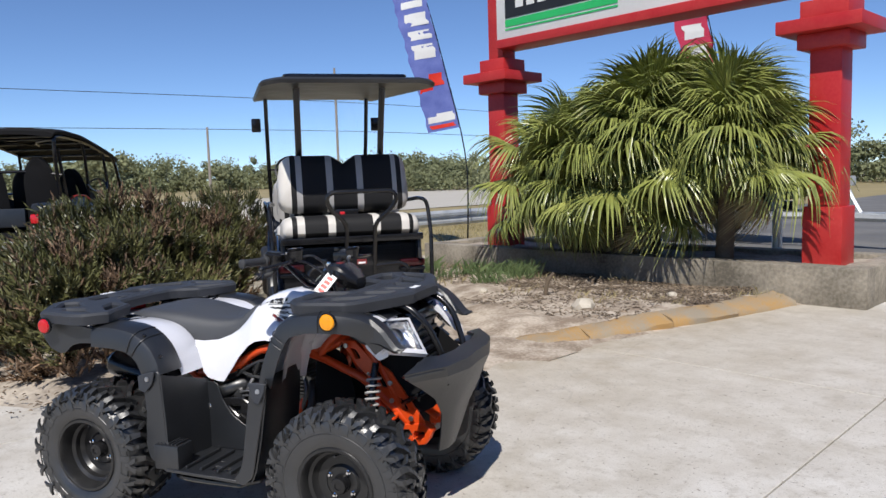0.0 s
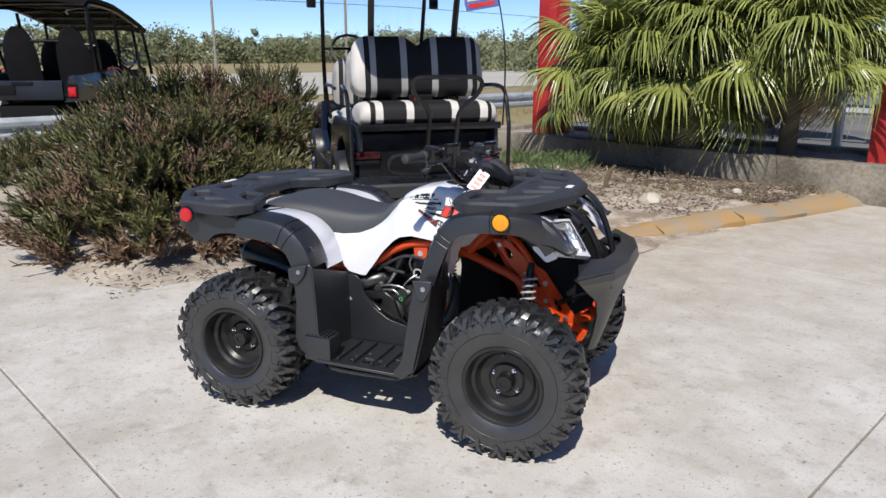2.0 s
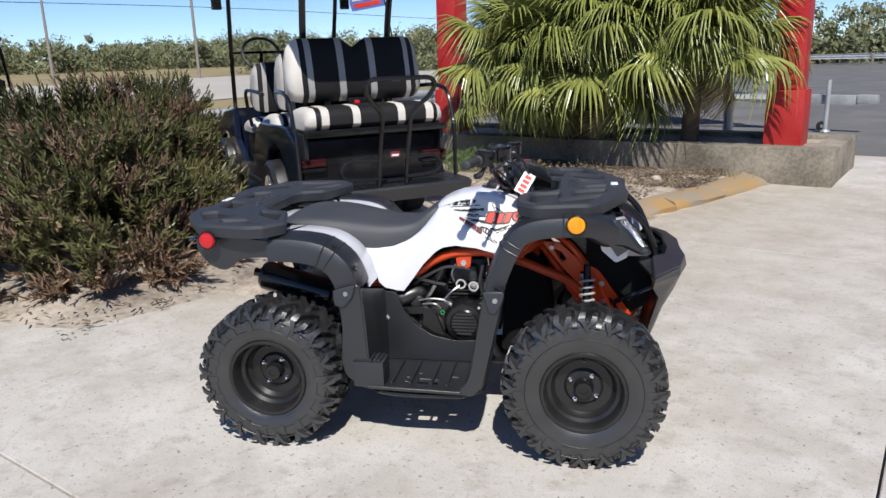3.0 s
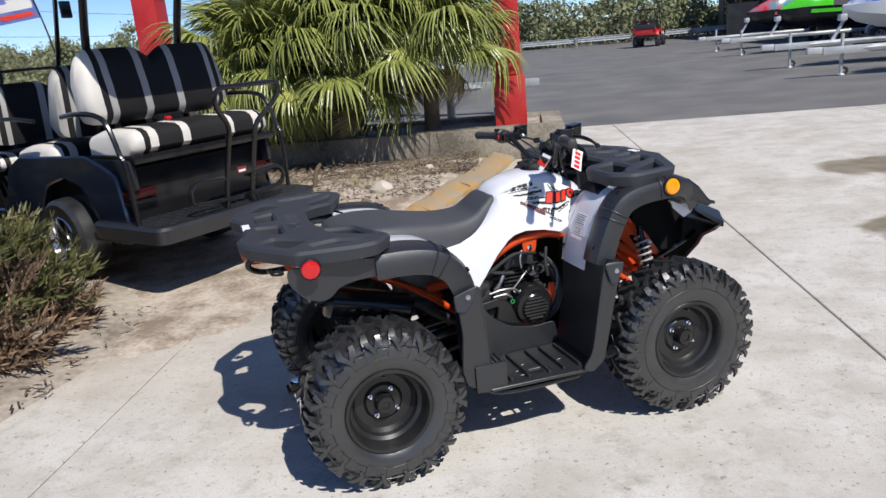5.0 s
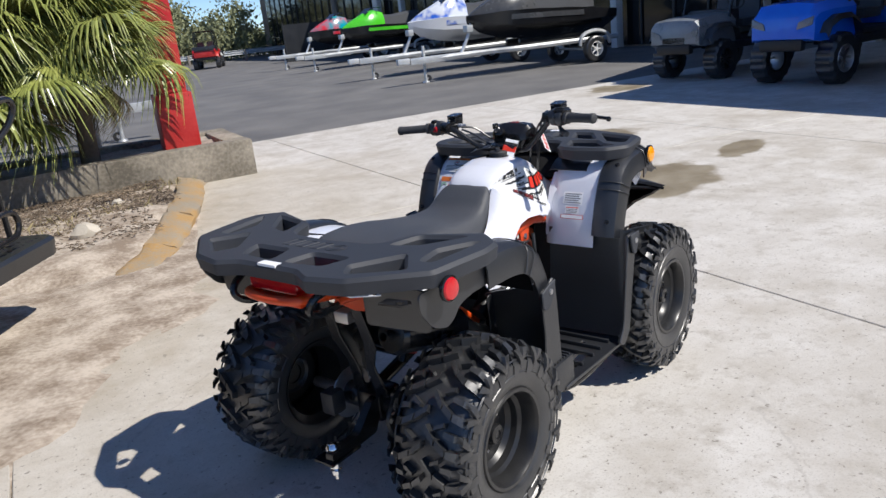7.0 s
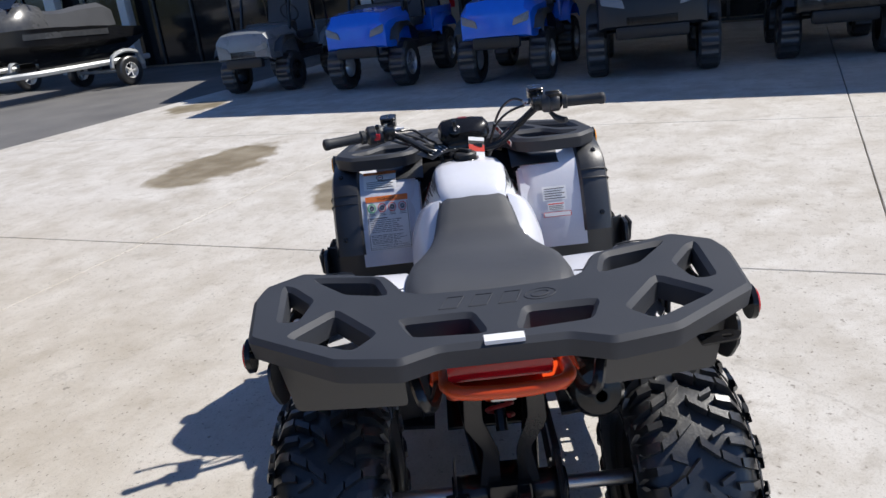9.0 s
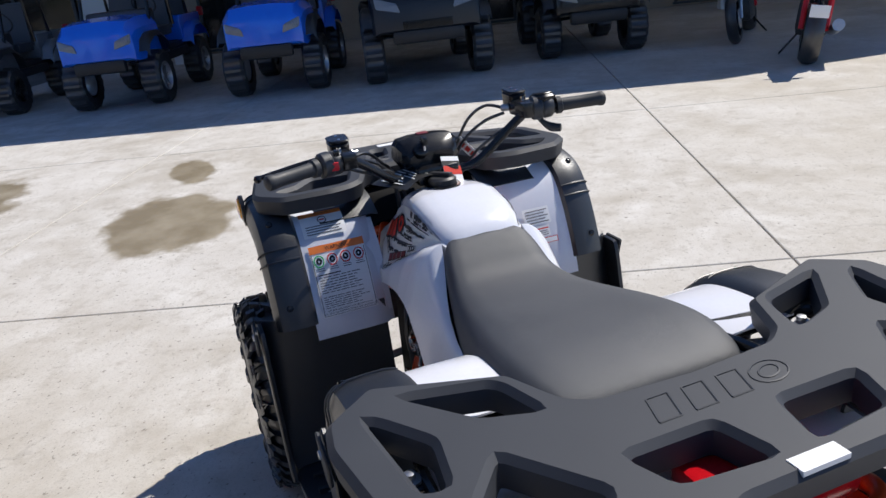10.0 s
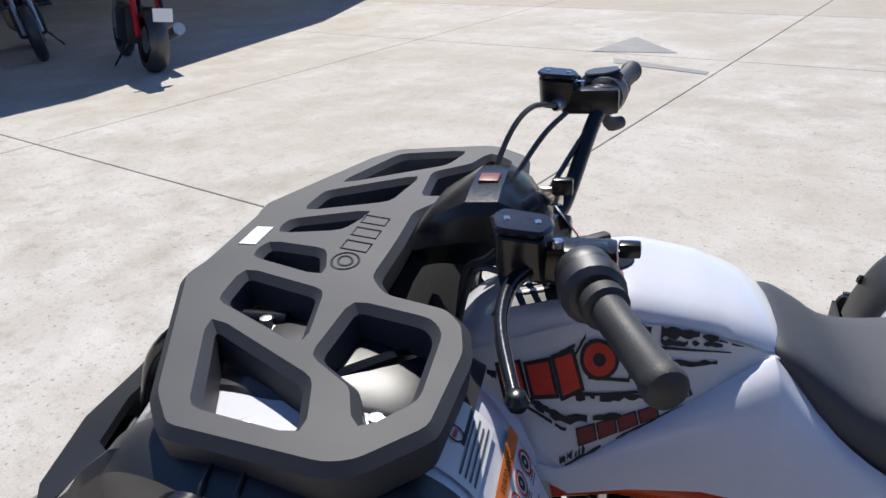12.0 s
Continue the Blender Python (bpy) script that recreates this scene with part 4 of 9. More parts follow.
tree_belt("far_trees", "scrubby green tree line along the field", 330, lambda r: Vector((-176 + r.uniform(-16, 16), r.uniform(-90, 420), -0.06)), 5.0, 8.6, 1, 0.34, 1350)
tree_belt("lot_scrub", "green scrub beyond the trailer lot", 150, lambda r: Vector((r.uniform(-70, 60), 62 + r.uniform(-4, 10), -0.06)), 2.5, 5.0, 2, 0.18, 1100)
tree_belt("dark_oaks", "dark round oaks by the field edge", 6, lambda r: Vector((-136 + r.uniform(-5, 5), r.choice((50, 58, 44)) + r.uniform(-2, 2), -0.06)), 7.0, 8.6, 3, 0.34, 1900)

# ---- guardrail, poles, flags ----
def guardrail(m, length, label):
    ob = thing("guardrail", m, label, "guardrail", kind="structure")
    prof = [(0.0, 0.0), (0.03, 0.03), (0.08, 0.055), (0.08, 0.10), (0.02, 0.135), (0.02, 0.175), (0.08, 0.21), (0.08, 0.255), (0.03, 0.28), (0.0, 0.31)]
    k = 0.0
    while k < length:
        e = min(k + 3.8, length)
        part("rail", thicken(loft([[Vector((x, y, 0.42 + z)) for x, z in prof] for y in (k + 0.01, e - 0.01)], ring=False), 0.004), M_GALV, ob, "", 25)
        part("post", box((-0.12, k + 0.02, -0.08), (-0.02, k + 0.17, 0.72), 0.01), M_POLE, ob, "grey timber post")
        k += 3.8
    return ob


guardrail(yard(-9.6, -26), 58, "corrugated galvanised highway guardrail on posts")
guardrail(yard(40, 52, 0, 90), 50, "galvanised guardrail at the end of the lot")


def utility_pole(a, b, h, r, arm=True):
    ob = thing("utility_pole", yard(a, b), "tall weathered utility pole", "utility pole", "utility poles")
    part("pole", tube([(0, 0, -0.06), (0, 0, h)], [r, r * 0.7], 1, 10), M_POLE, ob)
    if arm:
        part("cross_arm", box((-0.05, -0.9, h - 0.6), (0.05, 0.9, h - 0.48), 0.01), M_POLE, ob)
        for y in (-0.8, 0, 0.8):
            part("insulator", tube([(0, y, h - 0.48), (0, y, h - 0.3)], 0.04, 1, 8), M_WHITEPAINT, ob)
    return ob


utility_pole(-60.6, 44.4, 12.6, 0.15, False)
utility_pole(-60, 30.2, 6.4, 0.14, False)
utility_pole(12, 40, 12, 0.20, False)
wire = bmesh.new()
for z in (6.4, 9.3):
    add_tube(wire, [(-66, -60, z - 0.2), (-64, -15, z - 0.5), (-60.6, 44.4, z), (-58, 90, z - 0.6), (-56, 150, z - 0.2)], 0.028, 8, 5)
wires = part("overhead_wire", wire, M_INK, None)
wires.matrix_basis = yard(0, 0)
tagged(wires, "sagging overhead power wires along the highway", "power line")


def feather_flag(a, b, pole_h, lean, cloth, marks, label, z0=0.0, turn=0.0):
    """A tall feather banner: bowed pole and a long tapering cloth with printed blocks."""
    ob = thing("feather_flag", yard(a, b, z0, turn), label, "flag")
    top = Vector((lean * 0.9, 0, pole_h))
    pts = [(0, 0, -0.05), (0.02, 0, pole_h * 0.3), (lean * 0.25, 0, pole_h * 0.6), (lean * 0.6, 0, pole_h * 0.9), tuple(top)]
    part("pole", tube(pts, [0.018, 0.014, 0.010, 0.008, 0.006], 8, 8), M_GLOSSBLACK, ob, "black bowed pole")
    line = path_points(pts, 8)
    lo = pole_h * 0.42

    def at(f, g, lift=0.0):
        z = lo + (pole_h - lo) * f
        k = min(range(len(line)), key=lambda i: abs(line[i].z - z))
        p = line[k]
        w = -0.62 * (1 if f < 0.8 else max(0.15, 1 - (f - 0.8) * 3.5))
        return Vector((p.x + w * g, 0.05 * math.sin(5 * f + 3 * g) + lift, z - 0.10 * g))

    rows = [[at(i / 24, j / 6) for j in range(7)] for i in range(25)]
    cl = part("cloth", thicken(loft(rows, ring=False), 0.002), cloth, ob, "", 60)
    for f0, f1, g0, g1, mt in marks:
        for lift in (-0.006, 0.006):
            part("print_block", loft([[at(f0 + (f1 - f0) * i / 5, g0 + (g1 - g0) * j / 3, lift) for j in range(4)] for i in range(6)], ring=False), mt, cl)
    return ob


feather_flag(-9.0, 10.05, 5.6, -1.25, M_FLAGBLUE, [(0.05, 0.10, 0.08, 0.92, M_WHITEPAINT), (0.015, 0.035, 0.12, 0.88, M_REDINK), (0.26, 0.33, 0.15, 0.55, M_REDINK), (0.22, 0.29, 0.5, 0.9, M_REDINK), (0.42, 0.50, 0.15, 0.8, M_WHITEPAINT),
             (0.53, 0.58, 0.15, 0.8, M_WHITEPAINT), (0.61, 0.68, 0.15, 0.8, M_WHITEPAINT), (0.71, 0.75, 0.15, 0.8, M_WHITEPAINT)], "blue feather flag with white and red print on a bowed pole", turn=46)
feather_flag(-5.0, 12.9, 6.0, -1.3, M_FLAGRED, [(0.06 + 0.1 * k, 0.13 + 0.1 * k, 0.2, 0.8, M_WHITEPAINT) for k in range(7)], "red feather flag with white print on a bowed pole", turn=46)

# ---- vehicles ----
def road_wheel(parent, x, y, r, w, rim=None, spokes=8, knob=False, rim_r=None):
    s = 1 if y > 0 else -1
    m = pose(x, y, r, -90 * s)
    rr = rim_r or r * 0.55
    tyre = lathe([(rr, -w * 0.9), (r * 0.88, -w), (r * 0.98, -w * 0.75), (r, 0), (r * 0.98, w * 0.75), (r * 0.88, w), (rr, w * 0.9)], m, 28)
    if knob:
        bm = bmesh.new()
        prof = [(rr, -w * 0.9), (r * 0.88, -w), (r * 0.98, -w * 0.75), (r, 0), (r * 0.98, w * 0.75), (r * 0.88, w), (rr, w * 0.9)]
        spins = []
        for k in range(64):
            q, up = 2 * math.pi * k / 64, 1.035 if k % 4 < 2 else 0.975
            spins.append([m @ Vector((a * (up if a > r * 0.8 else 1) * math.cos(q), a * (up if a > r * 0.8 else 1) * math.sin(q), b)) for a, b in prof])
        tyre.free()
        tyre = add_loft(bm, spins + [spins[0]], ring=False)
        bmesh.ops.remove_doubles(tyre, verts=tyre.verts[:], dist=1e-5)
    wh = part("wheel", lathe([(rr * 1.02, w * 0.86), (rr * 0.96, w * 0.95), (rr * 0.88, w * 0.6), (rr * 0.86, -w * 0.8)], m, 28), rim or M_RIM, parent, "", 30)
    part("tyre", tyre, M_RUBBER, wh, "", 35)
    disc = lathe([(0, w * 0.72), (rr * 0.22, w * 0.72), (rr * 0.26, w * 0.55), (rr * 0.28, w * 0.4)], m, 20)
    for k in range(spokes):
        add_box(disc, (rr * 0.2, -rr * 0.085, w * 0.45), (rr * 0.92, rr * 0.085, w * 0.66), m @ Matrix.Rotation(2 * math.pi * k / spokes, 4, "Z"), rr * 0.02)
    part("rim", disc, rim or M_RIM, wh, "", 25)
    return wh


def golf_cart():
    """Six-seat cart seen from behind: rear-facing bench over a tread-plate platform."""
    ob = thing("golf_cart", pose(-2.284, 5.776, 0.05, 0, 0, 126), "navy six-seat golf cart with striped rear-facing bench", "golf cart")
    # body shell with wheel arches
    def side_shell(s):
        out = [(0.12, 0.40), (0.42, 0.40), (0.50, 0.52), (0.62, 0.66), (0.85, 0.72), (1.08, 0.66), (1.20, 0.50), (1.24, 0.34), (2.75, 0.32), (2.82, 0.50), (2.95, 0.64), (3.15, 0.66), (3.38, 0.60), (3.5, 0.42), (3.62, 0.46), (3.58, 0.68),
               (3.30, 0.86), (2.75, 0.92), (2.55, 0.62), (2.2, 0.44), (1.75, 0.46), (1.62, 0.78), (1.45, 0.86), (0.55, 0.88), (0.20, 0.76)]
        return plate(rounded(ccw(out), 0.03, 2), [], lambda x, y, h: Vector((x, s * (0.62 + h - 0.12 * max(0, y - 0.62)), y)), 0.06, 0.012)
    for s in SIDES:
        part("side_panel", side_shell(s), M_NAVY, ob, "glossy navy side panel", 30)
        part("step_sill", box((1.25, min(s * 0.50, s * 0.64), 0.28), (2.75, max(s * 0.50, s * 0.64), 0.34), 0.015), M_TEXTURED, ob)
        lamp_ob = part("tail_lamp", box((0.085, min(s * 0.40, s * 0.61), 0.60), (0.16, max(s * 0.40, s * 0.61), 0.66), 0.012), M_LAMPDARK, ob, "dark red tail lamp")
        part("lamp_strip", box((0.09, min(s * 0.40, s * 0.61), 0.56), (0.16, max(s * 0.40, s * 0.61), 0.592), 0.01), M_GLOSSBLACK, lamp_ob)
    part("rear_panel", box((0.13, -0.57, 0.42), (0.20, 0.57, 0.80), 0.02), M_GLOSSBLACK, ob)
    part("floor", box((0.2, -0.60, 0.30), (3.5, 0.60, 0.36), 0.01), M_TEXTURED, ob)
    part("seat_base", box((0.55, -0.55, 0.362), (1.50, 0.55, 0.80), 0.03), M_GLOSSBLACK, ob)
    part("seat_base", box((1.95, -0.55, 0.362), (2.35, 0.55, 0.72), 0.03), M_GLOSSBLACK, ob)
    part("nose", loft([[Vector((2.75, y, z)) for y, z in ((-0.56, 0.36), (-0.56, 0.92), (0.56, 0.92), (0.56, 0.36))], [Vector((3.2, y, z)) for y, z in ((-0.54, 0.36), (-0.50, 0.84), (0.50, 0.84), (0.54, 0.36))],
                       [Vector((3.56, y, z)) for y, z in ((-0.46, 0.36), (-0.40, 0.64), (0.40, 0.64), (0.46, 0.36))]]), M_NAVY, ob, "glossy navy nose")
    # rear platform
    plat = part("rear_platform", plate(rounded([(-0.29, -0.685), (0.50, -0.685), (0.50, 0.685), (-0.29, 0.685)], 0.11, 5), [], flat_z(0.455), 0.105, 0.018), M_TEXTURED, ob, "black tread-plate foot platform")
    tread = bmesh.new()
    for i in range(10):
        for j in range(19):
            add_box(tread, (-0.018, -0.005, 0), (0.018, 0.005, 0.004), pose(-0.20 + i * 0.065, -0.585 + j * 0.065, 0.455, 0, 0, 45 if (i + j) % 2 else -45))
    tagged(part("tread_pattern", tread, M_TEXTURED, plat), kind="stuff")

    def bench(x0, x1, z0, z1, name, back):
        """A plump striped cushion along y; stripes are panels of their own."""
        W, K, G = M_STRIPEWHITE, M_CARTVINYL, M_STRIPEGREY
        if back:
            # Backrest's right end is grey, not white: its shade put into the colour.
            edges, mats = [-0.56, -0.50, -0.455, -0.415, -0.365, -0.16, -0.105, 0.10, 0.155, 0.36, 0.41, 0.455, 0.56], [G, K, G, K, K, G, K, G, K, G, K, W]
        else:
            edges, mats = [-0.56, -0.50, -0.465, -0.40, -0.225, -0.165, 0.14, 0.20, 0.385, 0.445, 0.485, 0.56], [W, K, W, K, W, K, W, K, W, K, W]
        root = None
        for k in range(len(mats)):
            n = max(1, math.ceil((edges[k + 1] - edges[k]) / 0.022))
            sec = []
            for y in (edges[k] + (edges[k + 1] - edges[k]) * i / n for i in range(n + 1)):
                e = max(0.0, (abs(y) - 0.43) / 0.13)
                rim = 1 - math.sqrt(max(0.0, 1 - min(1.0, e) ** 2.3))
                if not back:
                    f = 0.055 * rim
                    prof = [(x0 + 0.03 + f, z0), (x0 - 0.012 + f, z0 + 0.035), (x0 - 0.012 + f, z1 - 0.06 - f), (x0 + 0.01 + f, z1 - 0.022 - f), (x0 + 0.06 + f, z1 - f), (x0 + 0.25, z1 + 0.006 - f),
                            (x1 - 0.1, z1 - 0.006 - f), (x1, z1 - 0.03 - f), (x1, z0)]
                else:
                    zt = z1 - 0.075 * max(0.0, 1 - abs(y) / 0.115) ** 1.2 - 0.17 * rim
                    f, lo = 0.05 * rim, z0 + 0.07 * rim
                    h = zt - lo
                    prof = [(x0 + 0.05 + f, lo), (x0 + 0.006 + f, lo + 0.04), (x0 - 0.012 + f, lo + 0.16 * h), (x0 + 0.012 + f, lo + 0.5 * h), (x0 + 0.05 + f, lo + 0.82 * h), (x0 + 0.078 + f, zt - 0.03),
                            (x0 + 0.11, zt), (x0 + 0.145, zt - 0.008), (x0 + 0.175, zt - 0.05), (x0 + 0.15, lo)]
                sec.append([Vector((x, y, z)) for x, z in prof])
            pc = part(name if root is None else "stripe_panel", loft(sec), mats[k], ob if root is None else root, "striped black and white vinyl bench" if root is None else "", 50)
            root = root or pc
        return root

    bench(0.0, 0.50, 0.885, 1.045, "rear_seat", False)
    bench(0.40, 0.5, 1.065, 1.555, "rear_backrest", True)
    bench(1.0, 1.5, 0.80, 0.94, "middle_seat", False)
    b2 = bench(-0.98, 0.5, 0.98, 1.47, "middle_backrest", True)
    b2.matrix_basis = pose(0, 0, 0, 0, 0, 180)
    bench(1.9, 2.35, 0.72, 0.85, "front_seat", False)
    b3 = bench(-1.98, 0.5, 0.92, 1.38, "front_backrest", True)
    b3.matrix_basis = pose(0, 0, 0, 0, 0, 180)
    part("seat_frame", box((-0.005, -0.58, 0.83), (0.03, 0.58, 0.883), 0.006), M_GLOSSBLACK, ob)
    part("seat_frame", box((0.03, -0.57, 0.855), (0.50, 0.57, 0.882), 0.004), M_GLOSSBLACK, ob)
    part("seat_hinge", box((0.36, -0.10, 1.00), (0.44, 0.10, 1.09), 0.01), M_GLOSSBLACK, ob)
    for y in (0.04,):
        part("belt_buckle", box((0.33, y - 0.02, 1.045), (0.37, y + 0.02, 1.07), 0.006), M_REDPLASTIC, ob, "red seat-belt buckle")
    for s in SIDES:
        part("arm_rail", tube([(0.70, s * 0.60, 1.14), (0.45, s * 0.64, 1.16), (0.22, s * 0.65, 1.15), (0.10, s * 0.65, 1.09), (0.02, s * 0.65, 0.90), (-0.01, s * 0.645, 0.82), (-0.02, s * 0.64, 0.455)], 0.017, 6, 8), M_GLOSSBLACK, ob, "black tubular arm rail")
        part("arm_rail", tube([(1.75, s * 0.60, 0.80), (1.72, s * 0.64, 1.10), (1.35, s * 0.65, 1.14), (1.0, s * 0.64, 1.12)], 0.016, 6, 8), M_GLOSSBLACK, ob)
        part("seat_skirt", plate(rounded([(0.04, 0.66), (0.06, 0.855), (0.60, 0.86), (0.62, 0.74), (0.30, 0.66)], 0.03, 2), [], lambda x, y, h: Vector((x, s * (0.575 + h), y)), 0.03, 0.006), M_TEXTURED, ob)
    # grab handle leaning back over the platform
    part("grab_handle", tube([(-0.22, 0.10, 0.455), (-0.25, 0.10, 0.62), (-0.32, 0.10, 0.86), (-0.37, 0.11, 1.00), (-0.43, 0.22, 1.12), (-0.46, 0.25, 1.20), (-0.47, 0.21, 1.245), (-0.47, 0.10, 1.25), (-0.47, -0.12, 1.25), (-0.47, -0.23, 1.245), (-0.46, -0.27, 1.20), (-0.43, -0.24, 1.12),
                              (-0.37, -0.13, 1.00), (-0.32, -0.12, 0.86), (-0.25, -0.12, 0.62), (-0.22, -0.12, 0.455)], 0.017, 6, 8), M_GLOSSBLACK, ob, "black looped grab handle")
    for s in SIDES:
        part("step_handle", tube([(-0.26, s * 0.11, 0.66), (-0.25, s * 0.30, 0.67), (-0.25, s * 0.37, 0.65), (-0.25, s * 0.395, 0.60), (-0.25, s * 0.37, 0.55), (-0.25, s * 0.30, 0.53), (-0.24, s * 0.11, 0.52)], 0.016, 6, 8), M_GLOSSBLACK, ob)
    part("handle_plate", box((-0.275, -0.115, 0.665), (-0.262, 0.095, 0.735), 0.004), M_GLOSSBLACK, ob)
    part("handle_label", box((-0.2785, -0.055, 0.68), (-0.276, 0.02, 0.72)), M_REDDARK, ob, "small red and white label")
    part("handle_label", box((-0.2800, -0.045, 0.685), (-0.2786, 0.01, 0.70)), M_PAPER, ob)
    # roof and struts
    roof = part("roof", plate(rounded([(-0.26, -0.69), (2.95, -0.69), (2.95, 0.69), (-0.26, 0.69)], 0.16, 5), [], lambda x, y, h: Vector((x, y, 2.17 + 0.06 * x + h * 0.8 - 0.035 * (abs(y) / 0.66) ** 4 - 0.02 * (x < 0.05))), 0.055, 0.02), M_TEXTURED, ob, "dark moulded roof", 30)
    part("roof_panel", plate(rounded([(0.0, -0.50), (2.8, -0.50), (2.8, 0.50), (0.0, 0.50)], 0.08, 3), [], lambda x, y, h: Vector((x, y, 2.18 + 0.06 * x + h)), 0.03, 0.01), M_NAVY, roof)
    for s in SIDES:
        part("roof_strut", tube([(0.70, s * 0.36, 0.85), (0.66, s * 0.36, 1.5), (0.46, s * 0.37, 2.17)], 0.028, 4, 8), M_GLOSSBLACK, ob)
        part("roof_strut", tube([(2.95, s * 0.52, 0.85), (2.72, s * 0.55, 1.5), (2.5, s * 0.56, 2.27)], 0.022, 4, 8), M_GLOSSBLACK, ob)
    ws = part("windshield", plate([(-0.52, 0.95), (0.52, 0.95), (0.52, 2.24), (-0.52, 2.24)], [], lambda x, y, h: Vector((2.93 - 0.38 * (y - 0.95) + h, x, y)), 0.006), M_LENS, ob, "clear folding windscreen")
    ws.visible_shadow = False
    part("windshield_bar", tube([(2.73, -0.53, 1.48), (2.73, 0.53, 1.48)], 0.013, 1, 8), M_GLOSSBLACK, ws)
    part("steering_wheel", tube([(2.45 + 0.10 * math.sin(q), 0.30 + 0.19 * math.cos(q), 1.46 + 0.16 * math.sin(q)) for q in (math.pi * 2 * k / 16 for k in range(17))], 0.014, 1, 8, True), M_GRIP, ob, "black steering wheel")
    part("steering_column", tube([(2.75, 0.30, 0.9), (2.45, 0.30, 1.46)], 0.02, 1, 8), M_GLOSSBLACK, ob)
    for s in SIDES:
        part("mirror", box((2.60, min(s * 0.62, s * 0.72), 1.90), (2.63, max(s * 0.62, s * 0.72), 2.05), 0.01), M_GLOSSBLACK, ob)
    for x in (0.90, 3.14):
        for s in SIDES:
            road_wheel(ob, x, s * 0.575, 0.292, 0.11, M_CHROME, 7, False, 0.17)
    return ob


golf_cart()


def buggy(m, body, label, category, group="", length=2.7, width=1.25, nose=0.95, wheel_r=0.29, seats=2, roof_h=1.9, bed=False, tall=1.0, accent=None, roofed=True, lift=0.15):
    """A side-by-side or cart: nose with lamps, tub, cage, roof, seats and four wheels. +x is forward, origin under its front axle."""
    ob = thing(category.replace(" ", "_"), m, label, category, group)
    hw, ax = width / 2, length * 0.68
    acc = accent or M_TEXTURED
    rows = []
    for x, w, zb, zt in ((0.53, 0.80, 0.47, 0.74), (0.50, 0.90, 0.44, 0.84), (0.40, 0.94, 0.42, nose * 0.96), (0.10, 0.95, 0.42, nose), (-0.40, 0.95, 0.42, nose)):
        w *= hw
        rows.append([Vector((x, y * w, zb + (zt - zb) * z)) for y, z in ((-1, 0), (-1, 0.72), (-0.82, 0.95), (-0.3, 1), (0.3, 1), (0.82, 0.95), (1, 0.72), (1, 0))])
    nose_ob = part("nose", loft(rows), body, ob, "", 35)
    part("bumper", box((0.44, -hw * 0.62, 0.30), (0.56, hw * 0.62, 0.46), 0.04), M_INK, ob)
    if body is not M_CARTBLUE:
        part("grille", box((0.488, -hw * 0.45, 0.46), (0.53, hw * 0.45, 0.585), 0.015), M_GLOSSBLACK, ob)
    for s in SIDES:
        lamp = plate(rounded([(hw * 0.45, 0.60 * nose), (hw * 0.86, 0.66 * nose), (hw * 0.88, 0.78 * nose), (hw * 0.50, 0.70 * nose)], 0.02, 2), [], lambda x, y, h: Vector((0.555 - 0.30 * max(0, y - 0.72) - 0.03 * (x / hw) ** 2 + h, s * x, y)), 0.06, 0.004)
        part("headlight", lamp, M_SILVERBODY, ob, "clear headlight")
        part("fender", loft([[Vector((x, s * (hw + d), z)) for d, z in ((-0.16, z0), (0.06, z0 + 0.01), (0.10, z0 - 0.06))] for x, z0 in ((0.42, 0.52), (0.34, 0.66), (0.14, 0.74), (-0.14, 0.74), (-0.34, 0.64), (-0.40, 0.46))], ring=False), M_TEXTURED, ob, "", 50)
        part("fender", loft([[Vector((x - ax, s * (hw + d), z)) for d, z in ((-0.16, z0), (0.06, z0 + 0.01), (0.10, z0 - 0.06))] for x, z0 in ((0.40, 0.46), (0.34, 0.64), (0.14, 0.74), (-0.14, 0.74), (-0.34, 0.64), (-0.42, 0.50))], ring=False), body, ob, "", 50)
        part("sill", box((-ax + 0.38, min(s * hw * 0.7, s * hw), 0.30), (-0.36, max(s * hw * 0.7, s * hw), 0.42), 0.02), M_TEXTURED, ob)
        for x in (0.0, -ax):
            road_wheel(ob, x, s * (hw - 0.02), wheel_r, 0.135, M_RIM if body is not M_CARTBLUE else M_METAL, 8, True)
        part("suspension_arm", tube([(0.02, s * 0.18, 0.36), (0.0, s * (hw - 0.14), wheel_r)], 0.022, 1, 8), M_GLOSSBLACK, ob)
        if roofed:
            part("cage_tube", tube([(-0.30, s * hw * 0.85, nose * 0.9), (-0.58, s * hw * 0.84, roof_h - 0.15), (-0.72, s * hw * 0.80, roof_h), (-ax + 0.15, s * hw * 0.80, roof_h), (-ax + 0.02, s * hw * 0.82, roof_h - 0.2), (-ax - 0.12, s * hw * 0.85, 0.72)], 0.024, 5, 8), M_GLOSSBLACK, ob, "black roll-cage tube")
            part("cage_tube", tube([(-1.15, s * hw * 0.82, roof_h), (-1.22, s * hw * 0.84, 0.75)], 0.022, 1, 8), M_GLOSSBLACK, ob)
    part("tub", box((-ax - 0.45, -hw * 0.86, 0.36), (-0.35, hw * 0.86, 0.50), 0.02), M_TEXTURED, ob)
    rear = part("rear_body", box((-ax - 0.62, -hw * 0.92, 0.50), (-ax + 0.42, hw * 0.92, 0.86), 0.04), body, ob)
